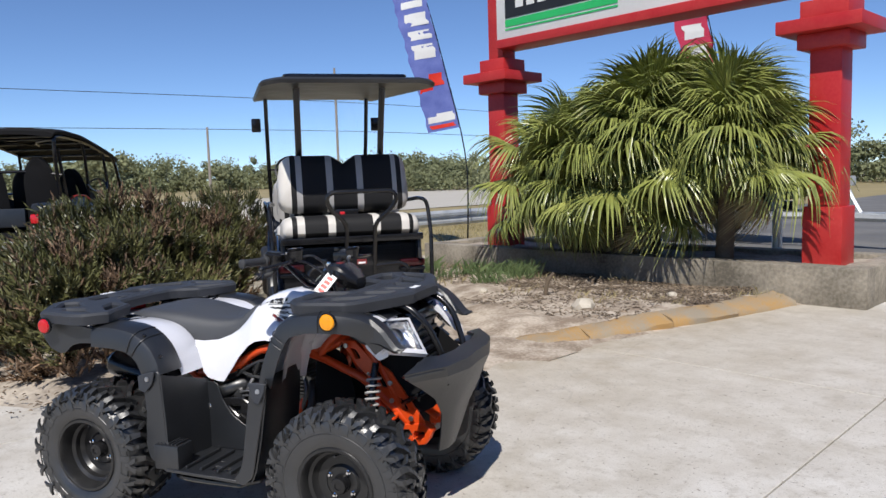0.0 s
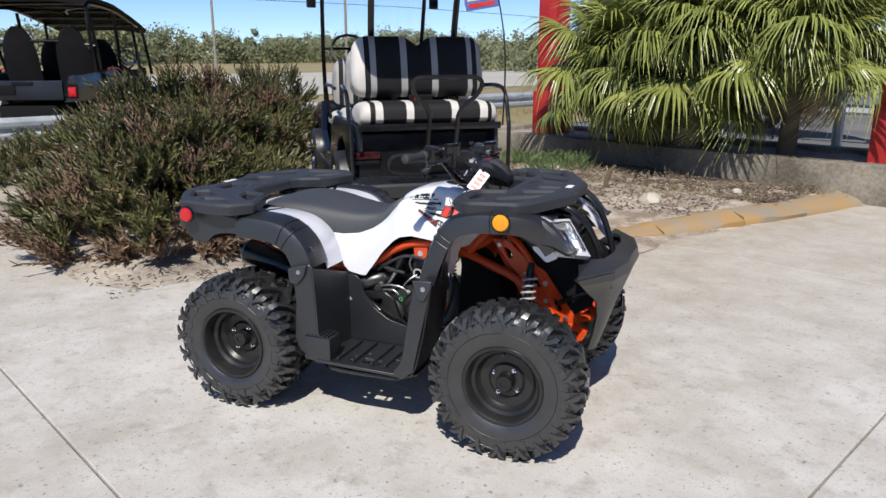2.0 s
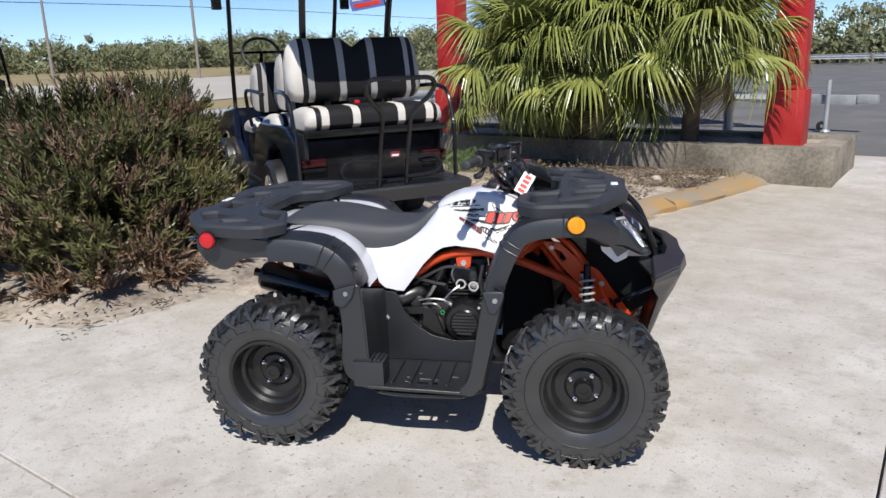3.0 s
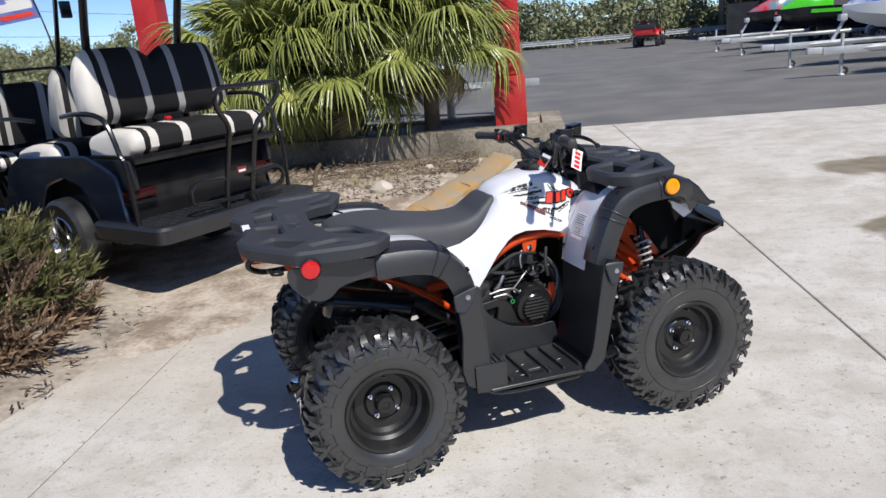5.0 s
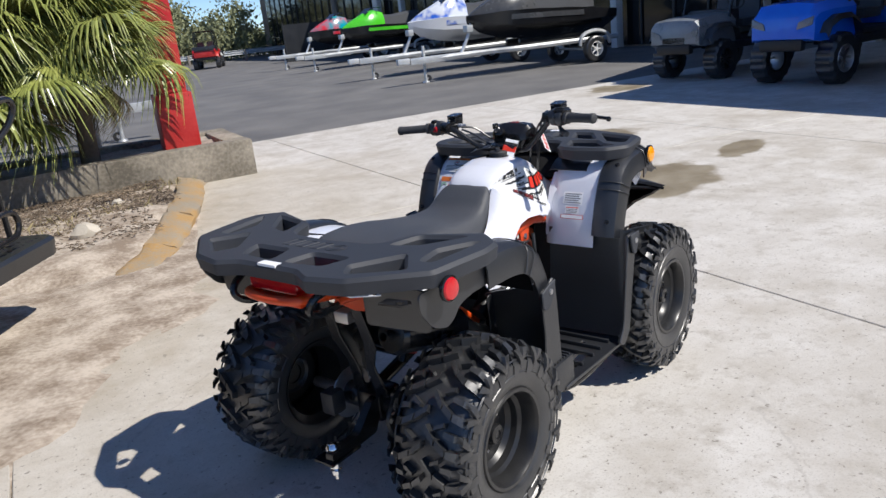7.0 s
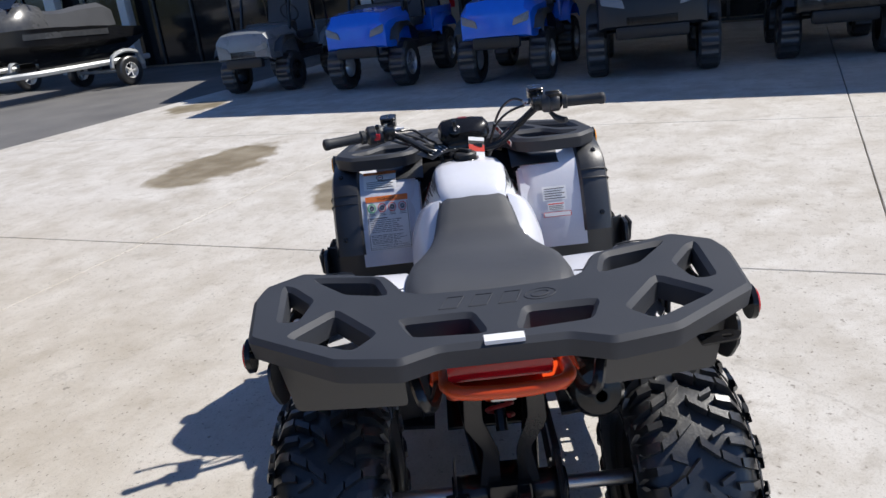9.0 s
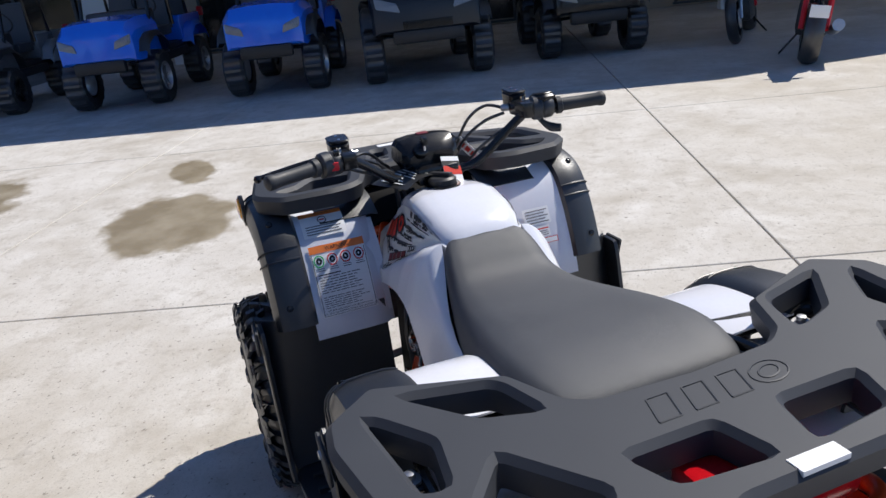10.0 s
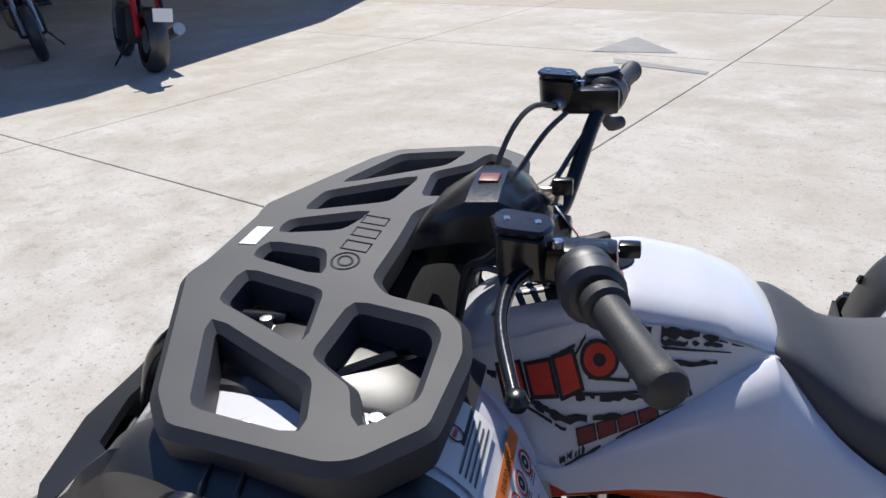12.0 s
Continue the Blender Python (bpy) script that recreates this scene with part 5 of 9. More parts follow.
    if bed:
        for lo, hi in (((-ax - 0.66, -hw * 0.98, 0.862), (-ax - 0.62, hw * 0.98, 1.10)), ((-ax - 0.62, -hw * 0.98, 0.862), (-ax + 0.40, -hw * 0.93, 1.10)), ((-ax - 0.62, hw * 0.93, 0.862), (-ax + 0.40, hw * 0.98, 1.10))):
            part("bed_side", box(lo, hi, 0.01), acc, rear)
    for s in SIDES:
        part("tail_light", box((-ax - 0.685, s * hw * 0.92 - 0.05, 0.78), (-ax - 0.655, s * hw * 0.92 + 0.05, 0.92), 0.01), M_REDLENS, ob, "red tail light")
    for r in range(seats // 2):
        for s in SIDES:
            x = -0.95 - 0.78 * r
            seat_ob = part("seat", box((x - 0.22, s * hw * 0.42 - 0.22, 0.62), (x + 0.24, s * hw * 0.42 + 0.22, 0.76), 0.04), M_VINYL, ob, "black bucket seat")
            part("backrest", loft([[Vector((x - 0.26 - 0.14 * t, s * hw * 0.42 + y * (0.22 - 0.05 * t), 0.70 + 0.62 * t + dz)) for y, dz in ((-1, 0), (-0.6, 0.02), (0.6, 0.02), (1, 0))] +
                                   [Vector((x - 0.16 - 0.14 * t, s * hw * 0.42 + y * (0.22 - 0.05 * t), 0.70 + 0.62 * t)) for y in (1, 0.6, -0.6, -1)] for t in (0, 0.4, 0.8, 1.0)]), M_VINYL, seat_ob)
    part("dashboard", box((-0.62, -hw * 0.82, nose * 0.80), (-0.38, hw * 0.82, nose * 1.05), 0.05), M_TEXTURED, ob)
    part("steering_wheel", tube([(-0.72 + 0.08 * math.sin(q), 0.28 + 0.16 * math.cos(q), 1.08 + 0.14 * math.sin(q)) for q in (math.pi * 2 * k / 14 for k in range(15))], 0.013, 1, 7, True), M_GRIP, ob)
    if roofed:
        part("roof", plate(rounded([(-0.60, -hw * 0.92), (-0.60, hw * 0.92), (-ax + 0.05, hw * 0.92), (-ax + 0.05, -hw * 0.92)], 0.12, 3), [], lambda x, y, h: Vector((x, y, roof_h + 0.06 + h - 0.05 * (abs(y) / hw) ** 3)), 0.04, 0.01), M_GLOSSBLACK, ob, "black roof panel", 30)
        for x in (-0.72, -1.15, -ax + 0.15):
            part("cage_tube", tube([(x, -hw * 0.80, roof_h), (x, hw * 0.80, roof_h)], 0.022, 1, 8), M_GLOSSBLACK, ob)
    # the sprung body sits above its wheels
    for piece in [c for c in ob.children_recursive if c.data]:
        if not piece.name.startswith(("wheel", "tyre", "rim")):
            piece.data.transform(Matrix.Translation((0, 0, lift)))
    return ob


# the row in the porch shade, noses out towards the yard
buggy(yard(6.95, 8.70, 0, 186), M_SILVERBODY, "silver-grey two-seat side-by-side with black roof", "side by side", "vehicles parked along the shop", 2.4, 1.10, 0.90, 0.32)
buggy(yard(6.75, 6.42, 0, 184), M_CARTBLUE, "bright blue lifted golf cart with black fenders", "lifted golf cart", "vehicles parked along the shop", 2.7, 1.08, 0.98, 0.35, 4, lift=0.2)
buggy(yard(6.70, 4.20, 0, 184), M_CARTBLUE, "bright blue lifted golf cart with black fenders", "lifted golf cart", "vehicles parked along the shop", 2.7, 1.08, 0.98, 0.35, 4, lift=0.2)
buggy(yard(6.75, 2.20, 0, 190), M_SLATE, "dark slate utility side-by-side with tall tyres", "side by side", "vehicles parked along the shop", 3.0, 1.44, 1.12, 0.37, 2, 1.95, True, lift=0.2)
buggy(yard(7.45, 0.0, 0, 186), M_GLOSSBLACK, "black side-by-side parked in the shade", "side by side", "vehicles parked along the shop", 2.8, 1.2, 0.95, 0.34, 2, 1.95, True)

# the crew side-by-side on the verge, its tail to the yard
def crew_side_by_side(m):
    """A four-seat utility side-by-side: dump bed, tube cage, bowed roof, tall seats. +x is forward, origin under its tailgate."""
    ob = thing("crew_side_by_side", m, "black and slate four-seat side-by-side with an open cage and bed", "crew side by side")
    part("underbody", box((0.10, -0.50, 0.34), (3.05, 0.50, 0.62), 0.05), M_MATTE, ob)
    part("rear_axle_guard", box((0.02, -0.40, 0.42), (0.55, 0.40, 0.80), 0.06), M_MATTE, ob)
    bed = part("cargo_bed", box((0.02, -0.66, 0.86), (0.90, 0.66, 0.90), 0.012), M_MATTE, ob, "black plastic cargo bed")
    gate = part("tailgate", box((-0.035, -0.52, 0.86), (0.015, 0.52, 1.12), 0.016), M_SLATE, ob, "dark slate tailgate")
    part("gate_panel", box((-0.047, 0.10, 0.93), (-0.034, 0.50, 1.06), 0.006), M_MATTE, gate)
    part("gate_latch", box((-0.05, -0.14, 1.06), (-0.03, 0.14, 1.10), 0.006), M_MATTE, gate)
    for s in SIDES:
        rows = [[Vector((x, s * y, z)) for y, z in ((0.52, 0.83), (0.70, 0.84), (0.735, 0.90), (0.735, 1.10), (0.70, zt), (0.62, zt - 0.01), (0.60, 1.10), (0.60, 0.90))] for x, zt in ((-0.05, 1.16), (-0.02, 1.19), (0.30, 1.19), (0.85, 1.22), (0.92, 1.20))]
        part("bed_side", loft(rows), M_SLATE, bed, "", 40)
        lamp = part("tail_light", box((-0.075, s * 0.655 - 0.055, 0.905), (-0.045, s * 0.655 + 0.055, 1.035), 0.018), M_REDLENS, ob, "square red tail light")
        part("bezel", plate(rounded([(-0.075, 0.885), (0.075, 0.885), (0.075, 1.075), (-0.075, 1.075)], 0.02, 2), [rounded([(-0.05, 0.91), (0.05, 0.91), (0.05, 1.03), (-0.05, 1.03)], 0.015, 2)], lambda x, y, h: Vector((-0.056 - h, s * 0.655 + x, y)), 0.012), M_MATTE, lamp)
        # hip over the rear wheel, with its red line
        hip = part("rear_quarter", loft([[Vector((x, s * y, z)) for y, z in ((0.60, zb), (0.76, zb), (0.78, zt - 0.10), (0.74, zt), (0.60, zt))] for x, zb, zt in ((0.93, 0.86, 1.20), (1.10, 0.84, 1.25), (1.45, 0.66, 1.24), (1.75, 0.56, 1.12))]), M_SLATE, ob, "dark slate rear quarter", 35)
        part("red_trim", tube([(0.95, s * 0.755, 1.225), (1.12, s * 0.76, 1.268), (1.46, s * 0.76, 1.255), (1.70, s * 0.76, 1.16)], 0.014, 4, 6), M_REDPAINT, hip, "red trim line")
        part("fender", loft([[Vector((x, s * y, z)) for y, z in ((0.55, zz), (0.82, zz), (0.84, zz - 0.07))] for x, zz in ((0.05, 0.70), (0.16, 0.82), (0.40, 0.845), (0.75, 0.845), (0.98, 0.80), (1.08, 0.62))], ring=False), M_MATTE, ob, "", 50)
        part("fender", loft([[Vector((x, s * y, z)) for y, z in ((0.45, zz), (0.82, zz), (0.84, zz - 0.07))] for x, zz in ((2.52, 0.62), (2.62, 0.86), (2.85, 0.94), (3.2, 0.92), (3.4, 0.74))], ring=False), M_SLATE, ob, "", 50)
        part("door_net", loft([[Vector((x, s * 0.72, z)) for z in (zb, zt)] for x, zb, zt in ((1.30, 0.60, 1.34), (1.55, 0.55, 1.28), (1.85, 0.55, 1.22), (2.15, 0.55, 1.30), (2.45, 0.60, 1.26))], ring=False), M_MATTE, ob, "black half door")
        part("sill", box((1.0, min(s * 0.58, s * 0.74), 0.42), (2.5, max(s * 0.58, s * 0.74), 0.54), 0.03), M_MATTE, ob)
        for x in (0.97, 2.95):
            road_wheel(ob, x, s * 0.62, 0.36, 0.13, M_RIM, 8, True)
        for pts, rr in (([(0.40, s * 0.66, 1.02), (0.20, s * 0.70, 1.60), (0.12, s * 0.72, 2.02), (0.24, s * 0.72, 2.17), (1.2, s * 0.71, 2.13), (2.1, s * 0.69, 1.97), (2.58, s * 0.67, 1.87), (3.0, s * 0.64, 1.16)], 0.028),
                        ([(0.62, s * 0.66, 1.05), (0.42, s * 0.69, 1.55), (0.26, s * 0.70, 2.00)], 0.026),
                        ([(1.30, s * 0.70, 1.20), (1.24, s * 0.71, 1.70), (1.15, s * 0.71, 2.09)], 0.026),
                        ([(2.02, s * 0.69, 1.98), (2.10, s * 0.70, 1.60), (2.25, s * 0.70, 1.18)], 0.024),
                        ([(1.22, s * 0.71, 1.45), (1.5, s * 0.72, 1.34), (1.95, s * 0.72, 1.36), (2.10, s * 0.70, 1.50)], 0.020),
                        ([(0.30, s * 0.66, 2.12), (0.75, s * 0.20, 2.12), (1.14, s * 0.05, 2.09)], 0.020)):
            part("cage_tube", tube(pts, rr, 5, 8), M_GLOSSBLACK, ob, "black roll-cage tube")
        for x, top, wide in ((0.50, 1.87, 0.26), (1.62, 1.72, 0.24)):
            y0 = s * 0.37
            seat_ob = part("seat", box((x + 0.02, y0 - 0.24, 0.66), (x + 0.50, y0 + 0.24, 0.84), 0.05), M_MATTE, ob, "black bucket seat")
            part("backrest", loft([[Vector((x + dx - 0.20 * t, y0 + dy * wide * (1 - 0.12 * t) * math.sqrt(max(0.05, 1 - max(0.0, (t - 0.6) / 0.4) ** 2.2)), 0.78 + (top - 0.78) * t)) for dx, dy in ((0, -1), (-0.05, -0.6), (-0.05, 0.6), (0, 1), (0.11, 0.8), (0.11, -0.8))] for t in (0, 0.3, 0.6, 0.72, 0.84, 0.93, 0.98, 1)]), M_MATTE, seat_ob, "tall black seat back", 40)
    part("seat_bar", tube([(0.36, -0.70, 1.60), (0.34, -0.30, 1.66), (0.34, 0.30, 1.66), (0.36, 0.70, 1.60)], 0.022, 4, 8), M_GLOSSBLACK, ob)
    roof = part("roof", loft([[Vector((x, y * w, z + dz)) for y, dz in ((-0.78, -0.03), (-0.80, 0.012), (-0.72, 0.05), (-0.35, 0.075), (0, 0.08), (0.35, 0.075), (0.72, 0.05), (0.80, 0.012), (0.78, -0.03), (0.35, 0.02), (0, 0.025), (-0.35, 0.02))] for x, w, z in ((0.02, 0.95, 2.175), (0.07, 0.99, 2.215), (0.40, 1.0, 2.225), (1.0, 1.0, 2.19), (1.6, 0.98, 2.09), (2.2, 0.95, 1.98), (2.66, 0.90, 1.89), (2.71, 0.86, 1.87))]), M_MATTE, ob, "bowed black roof", 35)
    for x, z in ((0.45, 2.19), (0.85, 2.17), (1.25, 2.125), (1.65, 2.05), (2.05, 1.96)):
        part("roof_rib", box((x - 0.03, -0.70, z - 0.022), (x + 0.03, 0.70, z + 0.02), 0.008), M_GLOSSBLACK, roof)
    part("dashboard", box((2.46, -0.66, 0.98), (2.70, 0.66, 1.24), 0.06), M_MATTE, ob)
    part("steering_wheel", tube([(2.52 + 0.08 * math.sin(q), -0.36 + 0.17 * math.cos(q), 1.40 + 0.16 * math.sin(q)) for q in (math.pi * 2 * k / 14 for k in range(15))], 0.015, 1, 7, True), M_GRIP, ob)
    part("nose", loft([[Vector((x, y * w, zb + (zt - zb) * z)) for y, z in ((-1, 0), (-1, 0.7), (-0.8, 0.95), (0, 1), (0.8, 0.95), (1, 0.7), (1, 0))] for x, w, zb, zt in ((2.60, 0.66, 0.56, 1.16), (2.95, 0.60, 0.56, 1.12), (3.30, 0.52, 0.56, 0.98), (3.42, 0.44, 0.58, 0.82))]), M_SLATE, ob, "dark slate nose", 35)
    # the bed hangs out behind the cage
    for piece in ob.children_recursive:
        if piece.data and piece.name.split(".")[0] in ("rear_axle_guard", "cargo_bed", "tailgate", "gate_panel", "gate_latch", "bed_side", "tail_light", "bezel", "rear_quarter", "red_trim"):
            piece.data.transform(Matrix.Translation((-0.45, 0, 0.02)))
    for wheel_part in ob.children_recursive:
        if wheel_part.data and wheel_part.name.split(".")[0] == "fender" and min(v.co.x for v in wheel_part.data.vertices) < 1:
            wheel_part.data.transform(Matrix.Translation((0.40, 0, 0)))
    return ob


crew_side_by_side(pose(-9.24, 8.19, 0.0, 0, 0, 115))
buggy(yard(6, 46, 0, 72), M_REDPAINT, "small red side-by-side at the end of the lot", "side by side", "", 2.6, 1.3, 0.95, 0.31, 2, 1.9, True)


def jet_ski(m, hull, deck, label):
    """A personal watercraft on its own galvanised trailer."""
    m = m @ Matrix.Scale(1.18, 4)
    ob = thing("jet_ski", m, label, "jet ski", "jet skis on trailers")
    z0 = 0.62
    rows = []
    for x, w, zk, zc, zd in ((-0.02, 0.03, 0.42, 0.50, 0.56), (0.25, 0.24, 0.22, 0.40, 0.58), (0.7, 0.45, 0.08, 0.32, 0.60), (1.4, 0.56, 0.0, 0.28, 0.58), (2.4, 0.58, 0.0, 0.26, 0.50), (3.25, 0.54, 0.02, 0.26, 0.42)):
        rows.append([Vector((x, y, z0 + z)) for y, z in ((0, zk), (w * 0.75, zc * 0.7 + zk * 0.3), (w, zc), (w * 1.02, zd), (0, zd + 0.02), (-w * 1.02, zd), (-w, zc), (-w * 0.75, zc * 0.7 + zk * 0.3))])
    part("hull", loft(rows), hull, ob, "", 30)
    rows = []
    for x, w, zb, zt in ((0.05, 0.06, 0.55, 0.60), (0.4, 0.28, 0.58, 0.80), (0.8, 0.38, 0.59, 0.98), (1.15, 0.36, 0.59, 1.06), (1.45, 0.26, 0.58, 0.98)):
        rows.append([Vector((x, y * w, z0 + zb + (zt - zb) * z)) for y, z in ((-1, 0), (-0.9, 0.5), (-0.5, 0.9), (0, 1), (0.5, 0.9), (0.9, 0.5), (1, 0))])
    part("bonnet", loft(rows), deck, ob, "", 35)
    part("seat", loft([[Vector((x, y * w, z0 + zb + (zt - zb) * z)) for y, z in ((-1, 0), (-0.8, 0.8), (0, 1), (0.8, 0.8), (1, 0))] for x, w, zb, zt in ((1.35, 0.16, 0.58, 0.90), (1.8, 0.19, 0.56, 0.86), (2.3, 0.20, 0.54, 0.92), (2.75, 0.20, 0.5, 0.94), (2.95, 0.16, 0.5, 0.84))]), M_VINYL, ob, "black saddle", 40)
    part("steering", tube([(1.30, -0.36, z0 + 1.10), (1.25, -0.12, z0 + 1.12), (1.25, 0.12, z0 + 1.12), (1.30, 0.36, z0 + 1.10)], 0.018, 5, 8), M_GLOSSBLACK, ob)
    part("windscreen", loft([[Vector((x, y * w, z0 + z)) for y in (-1, -0.5, 0, 0.5, 1)] for x, w, z in ((0.80, 0.30, 0.96), (1.02, 0.24, 1.12))], ring=False), M_GLOSSBLACK, ob)
    for s in SIDES:
        part("side_stripe", loft([[Vector((x, s * (w + 0.012), z0 + z)) for z in (zz, zz + 0.10)] for x, w, zz in ((0.35, 0.27, 0.44), (0.8, 0.47, 0.42), (1.5, 0.57, 0.40), (2.4, 0.585, 0.36))], ring=False), deck, ob)
    trailer = thing("boat_trailer", m, "galvanised single-axle trailer carrying a jet ski", "trailer", "jet ski trailers")
    for s in SIDES:
        part("frame_rail", tube([(-0.75, 0, 0.44), (0.4, s * 0.22, 0.46), (1.0, s * 0.42, 0.46), (3.3, s * 0.46, 0.46)], 0.055, 3, 6), M_GALV, trailer)
        part("bunk", box((1.0, s * 0.28 - 0.05, 0.50), (3.1, s * 0.28 + 0.05, 0.64), 0.01), M_GLOSSBLACK, trailer, "carpeted bunk")
        road_wheel(trailer, 2.55, s * 0.72, 0.27, 0.08, M_WHITEPAINT, 5)
        part("mudguard", tube([(2.18, s * 0.72, 0.36), (2.25, s * 0.72, 0.56), (2.55, s * 0.72, 0.64), (2.85, s * 0.72, 0.56), (2.92, s * 0.72, 0.36)], 0.04, 5, 6), M_GALV, trailer)
    part("axle", tube([(2.55, -0.70, 0.27), (2.55, 0.70, 0.27)], 0.03, 1, 8), M_GALV, trailer)
    part("tongue", box((-1.35, -0.06, 0.38), (0.2, 0.06, 0.51), 0.008), M_GALV, trailer)
    part("coupler", box((-1.62, -0.06, 0.40), (-1.36, 0.06, 0.52), 0.02), M_GALV, trailer)
    part("winch_post", tube([(-0.2, 0, 0.50), (0.05, 0, 0.95), (0.02, 0, 1.12)], 0.035, 2, 6), M_GALV, trailer)
    part("winch", box((-0.08, -0.10, 0.88), (0.06, 0.10, 1.02), 0.02), M_GALV, trailer)
    part("jack_post", tube([(-1.0, 0.10, 0.02), (-1.0, 0.10, 0.72)], 0.032, 1, 10), M_GALV, trailer)
    part("jack_foot", lathe([(0, 0.03), (0.06, 0.03), (0.07, 0.0), (0, 0.0)], pose(-1.0, 0.10, 0.0), 12), M_GALV, trailer)
    part("jack_wheel", lathe([(0.03, -0.02), (0.07, -0.025), (0.075, 0), (0.07, 0.025), (0.03, 0.02)], pose(-0.95, 0.10, 0.075, 90), 16), M_RUBBER, trailer)
    return ob


jet_ski(yard(6.25, 15.2, 0, -4), M_GLOSSBLACK, M_GREYHULL, "black and grey jet ski on a galvanised trailer")
jet_ski(yard(6.3, 18.6, 0, -2), M_WHITEHULL, M_SKIBLUE, "white and blue jet ski on a galvanised trailer")
jet_ski(yard(7.2, 26.5, 0, 2), M_GLOSSBLACK, M_SKIGREEN, "black and lime green jet ski on a galvanised trailer")
jet_ski(yard(7.4, 31.0, 0, 2), M_GLOSSBLACK, M_SKITEAL, "teal and red jet ski on a galvanised trailer")
jet_ski(yard(-3.15, 13.2, 0, 168), M_GLOSSBLACK, M_SKITEAL, "black and turquoise jet ski on a galvanised trailer")


def motorcycle(m, paint, label):
    ob = thing("motorcycle", m, label, "motorcycle", "motorcycles by the shop")
    for x, w in ((0.0, 0.085), (1.38, 0.06)):
        r = 0.31
        mm = pose(x, 0, r, 90)
        wh = part("wheel", lathe([(0.215, -w * 0.5), (0.225, 0), (0.215, w * 0.5), (0.19, w * 0.4), (0.19, -w * 0.4)], mm, 28, True), M_RIM, ob)
        part("tyre", lathe([(0.22, -w), (0.27, -w * 1.1), (0.305, -w * 0.6), (0.315, 0), (0.305, w * 0.6), (0.27, w * 1.1), (0.22, w)], mm, 30), M_RUBBER, wh)
        sp = bmesh.new()
        for k in range(5):
            add_box(sp, (0.02, -0.02, -0.02), (0.20, 0.02, 0.02), mm @ Matrix.Rotation(k * 1.2566, 4, "Z"))
        part("spokes", sp, M_RIM, wh)
        part("brake_disc", cyl_y(x, 0.07, 0.076, r, 0.13), M_METAL, wh)
    part("frame", tube([(0.0, 0, 0.31), (0.35, 0, 0.45), (0.55, 0, 0.62), (0.95, 0, 0.85), (1.12, 0, 0.88)], 0.035, 4, 8), M_GLOSSBLACK, ob)
    part("engine", box((0.45, -0.16, 0.22), (0.95, 0.16, 0.58), 0.05), M_DARKMETAL, ob)
    part("tank", loft([[Vector((x, y * w, zb + (zt - zb) * z)) for y, z in ((-1, 0), (-0.95, 0.6), (-0.5, 0.95), (0, 1), (0.5, 0.95), (0.95, 0.6), (1, 0))] for x, w, zb, zt in ((0.55, 0.10, 0.72, 0.84), (0.7, 0.16, 0.68, 0.94), (0.95, 0.17, 0.70, 0.98), (1.12, 0.10, 0.78, 0.90))]), paint, ob, "", 40)
    part("seat", loft([[Vector((x, y * w, z)) for y, z in ((-1, zt - 0.06), (-0.7, zt), (0.7, zt), (1, zt - 0.06))] for x, w, zt in ((-0.28, 0.08, 0.95), (-0.05, 0.13, 0.90), (0.25, 0.15, 0.82), (0.6, 0.11, 0.83))], ring=True), M_VINYL, ob, "black seat", 40)
    part("tail_unit", box((-0.42, -0.07, 0.78), (-0.05, 0.07, 0.90), 0.02), paint, ob)
    part("tail_lamp", box((-0.445, -0.06, 0.80), (-0.42, 0.06, 0.86), 0.008), M_REDLENS, ob, "red tail lamp")
    part("rear_guard", tube([(-0.30, 0, 0.80), (-0.42, 0, 0.66), (-0.44, 0, 0.55)], 0.02, 3, 6), M_GLOSSBLACK, ob)
    part("number_plate", box((-0.465, -0.09, 0.52), (-0.455, 0.09, 0.64), 0.003), M_PAPER, ob, "blank white plate")
    part("muffler", tube([(0.45, -0.15, 0.30), (0.2, -0.19, 0.34), (-0.20, -0.21, 0.44)], [0.03, 0.055, 0.06], 3, 14), M_METAL, ob, "bright steel muffler")
    for s in SIDES:
        part("fork", tube([(1.38, s * 0.09, 0.31), (1.15, s * 0.09, 0.92)], 0.024, 1, 8), M_METAL, ob)
        part("shock_absorber", tube([(0.08, s * 0.12, 0.34), (0.22, s * 0.12, 0.70)], 0.03, 1, 8), M_REDPLASTIC, ob)
        part("indicator", tube([(-0.30, s * 0.06, 0.80), (-0.30, s * 0.17, 0.80)], 0.016, 1, 8), M_AMBER, ob)
    part("handlebar", tube([(0.98, -0.38, 1.06), (1.08, -0.15, 1.02), (1.08, 0.15, 1.02), (0.98, 0.38, 1.06)], 0.014, 5, 8), M_GLOSSBLACK, ob)
    part("headlight", lathe([(0, 0.10), (0.08, 0.08), (0.09, 0.0), (0.05, -0.08), (0, -0.09)], pose(1.25, 0, 0.88, 0, 90, 0), 18), M_GLOSSBLACK, ob)
    part("side_stand", tube([(0.55, 0.10, 0.28), (0.50, 0.28, 0.0)], 0.012, 1, 6), M_GLOSSBLACK, ob)
    return ob


motorcycle(pose(3.36, -2.68, 0, 8, 0, -45), M_REDPLASTIC, "red and black motorcycle on its side stand")
motorcycle(pose(6.105, -4.44, 0, 8, 0, 131), M_CARTBLUE, "blue and black motorcycle on its side stand")

# ---- the quad bike ----
ATV = thing("quad_bike", pose(-1.33, 3.17, 0), "white and black utility quad bike with orange frame on concrete", "quad bike")
SIDES = (1, -1)


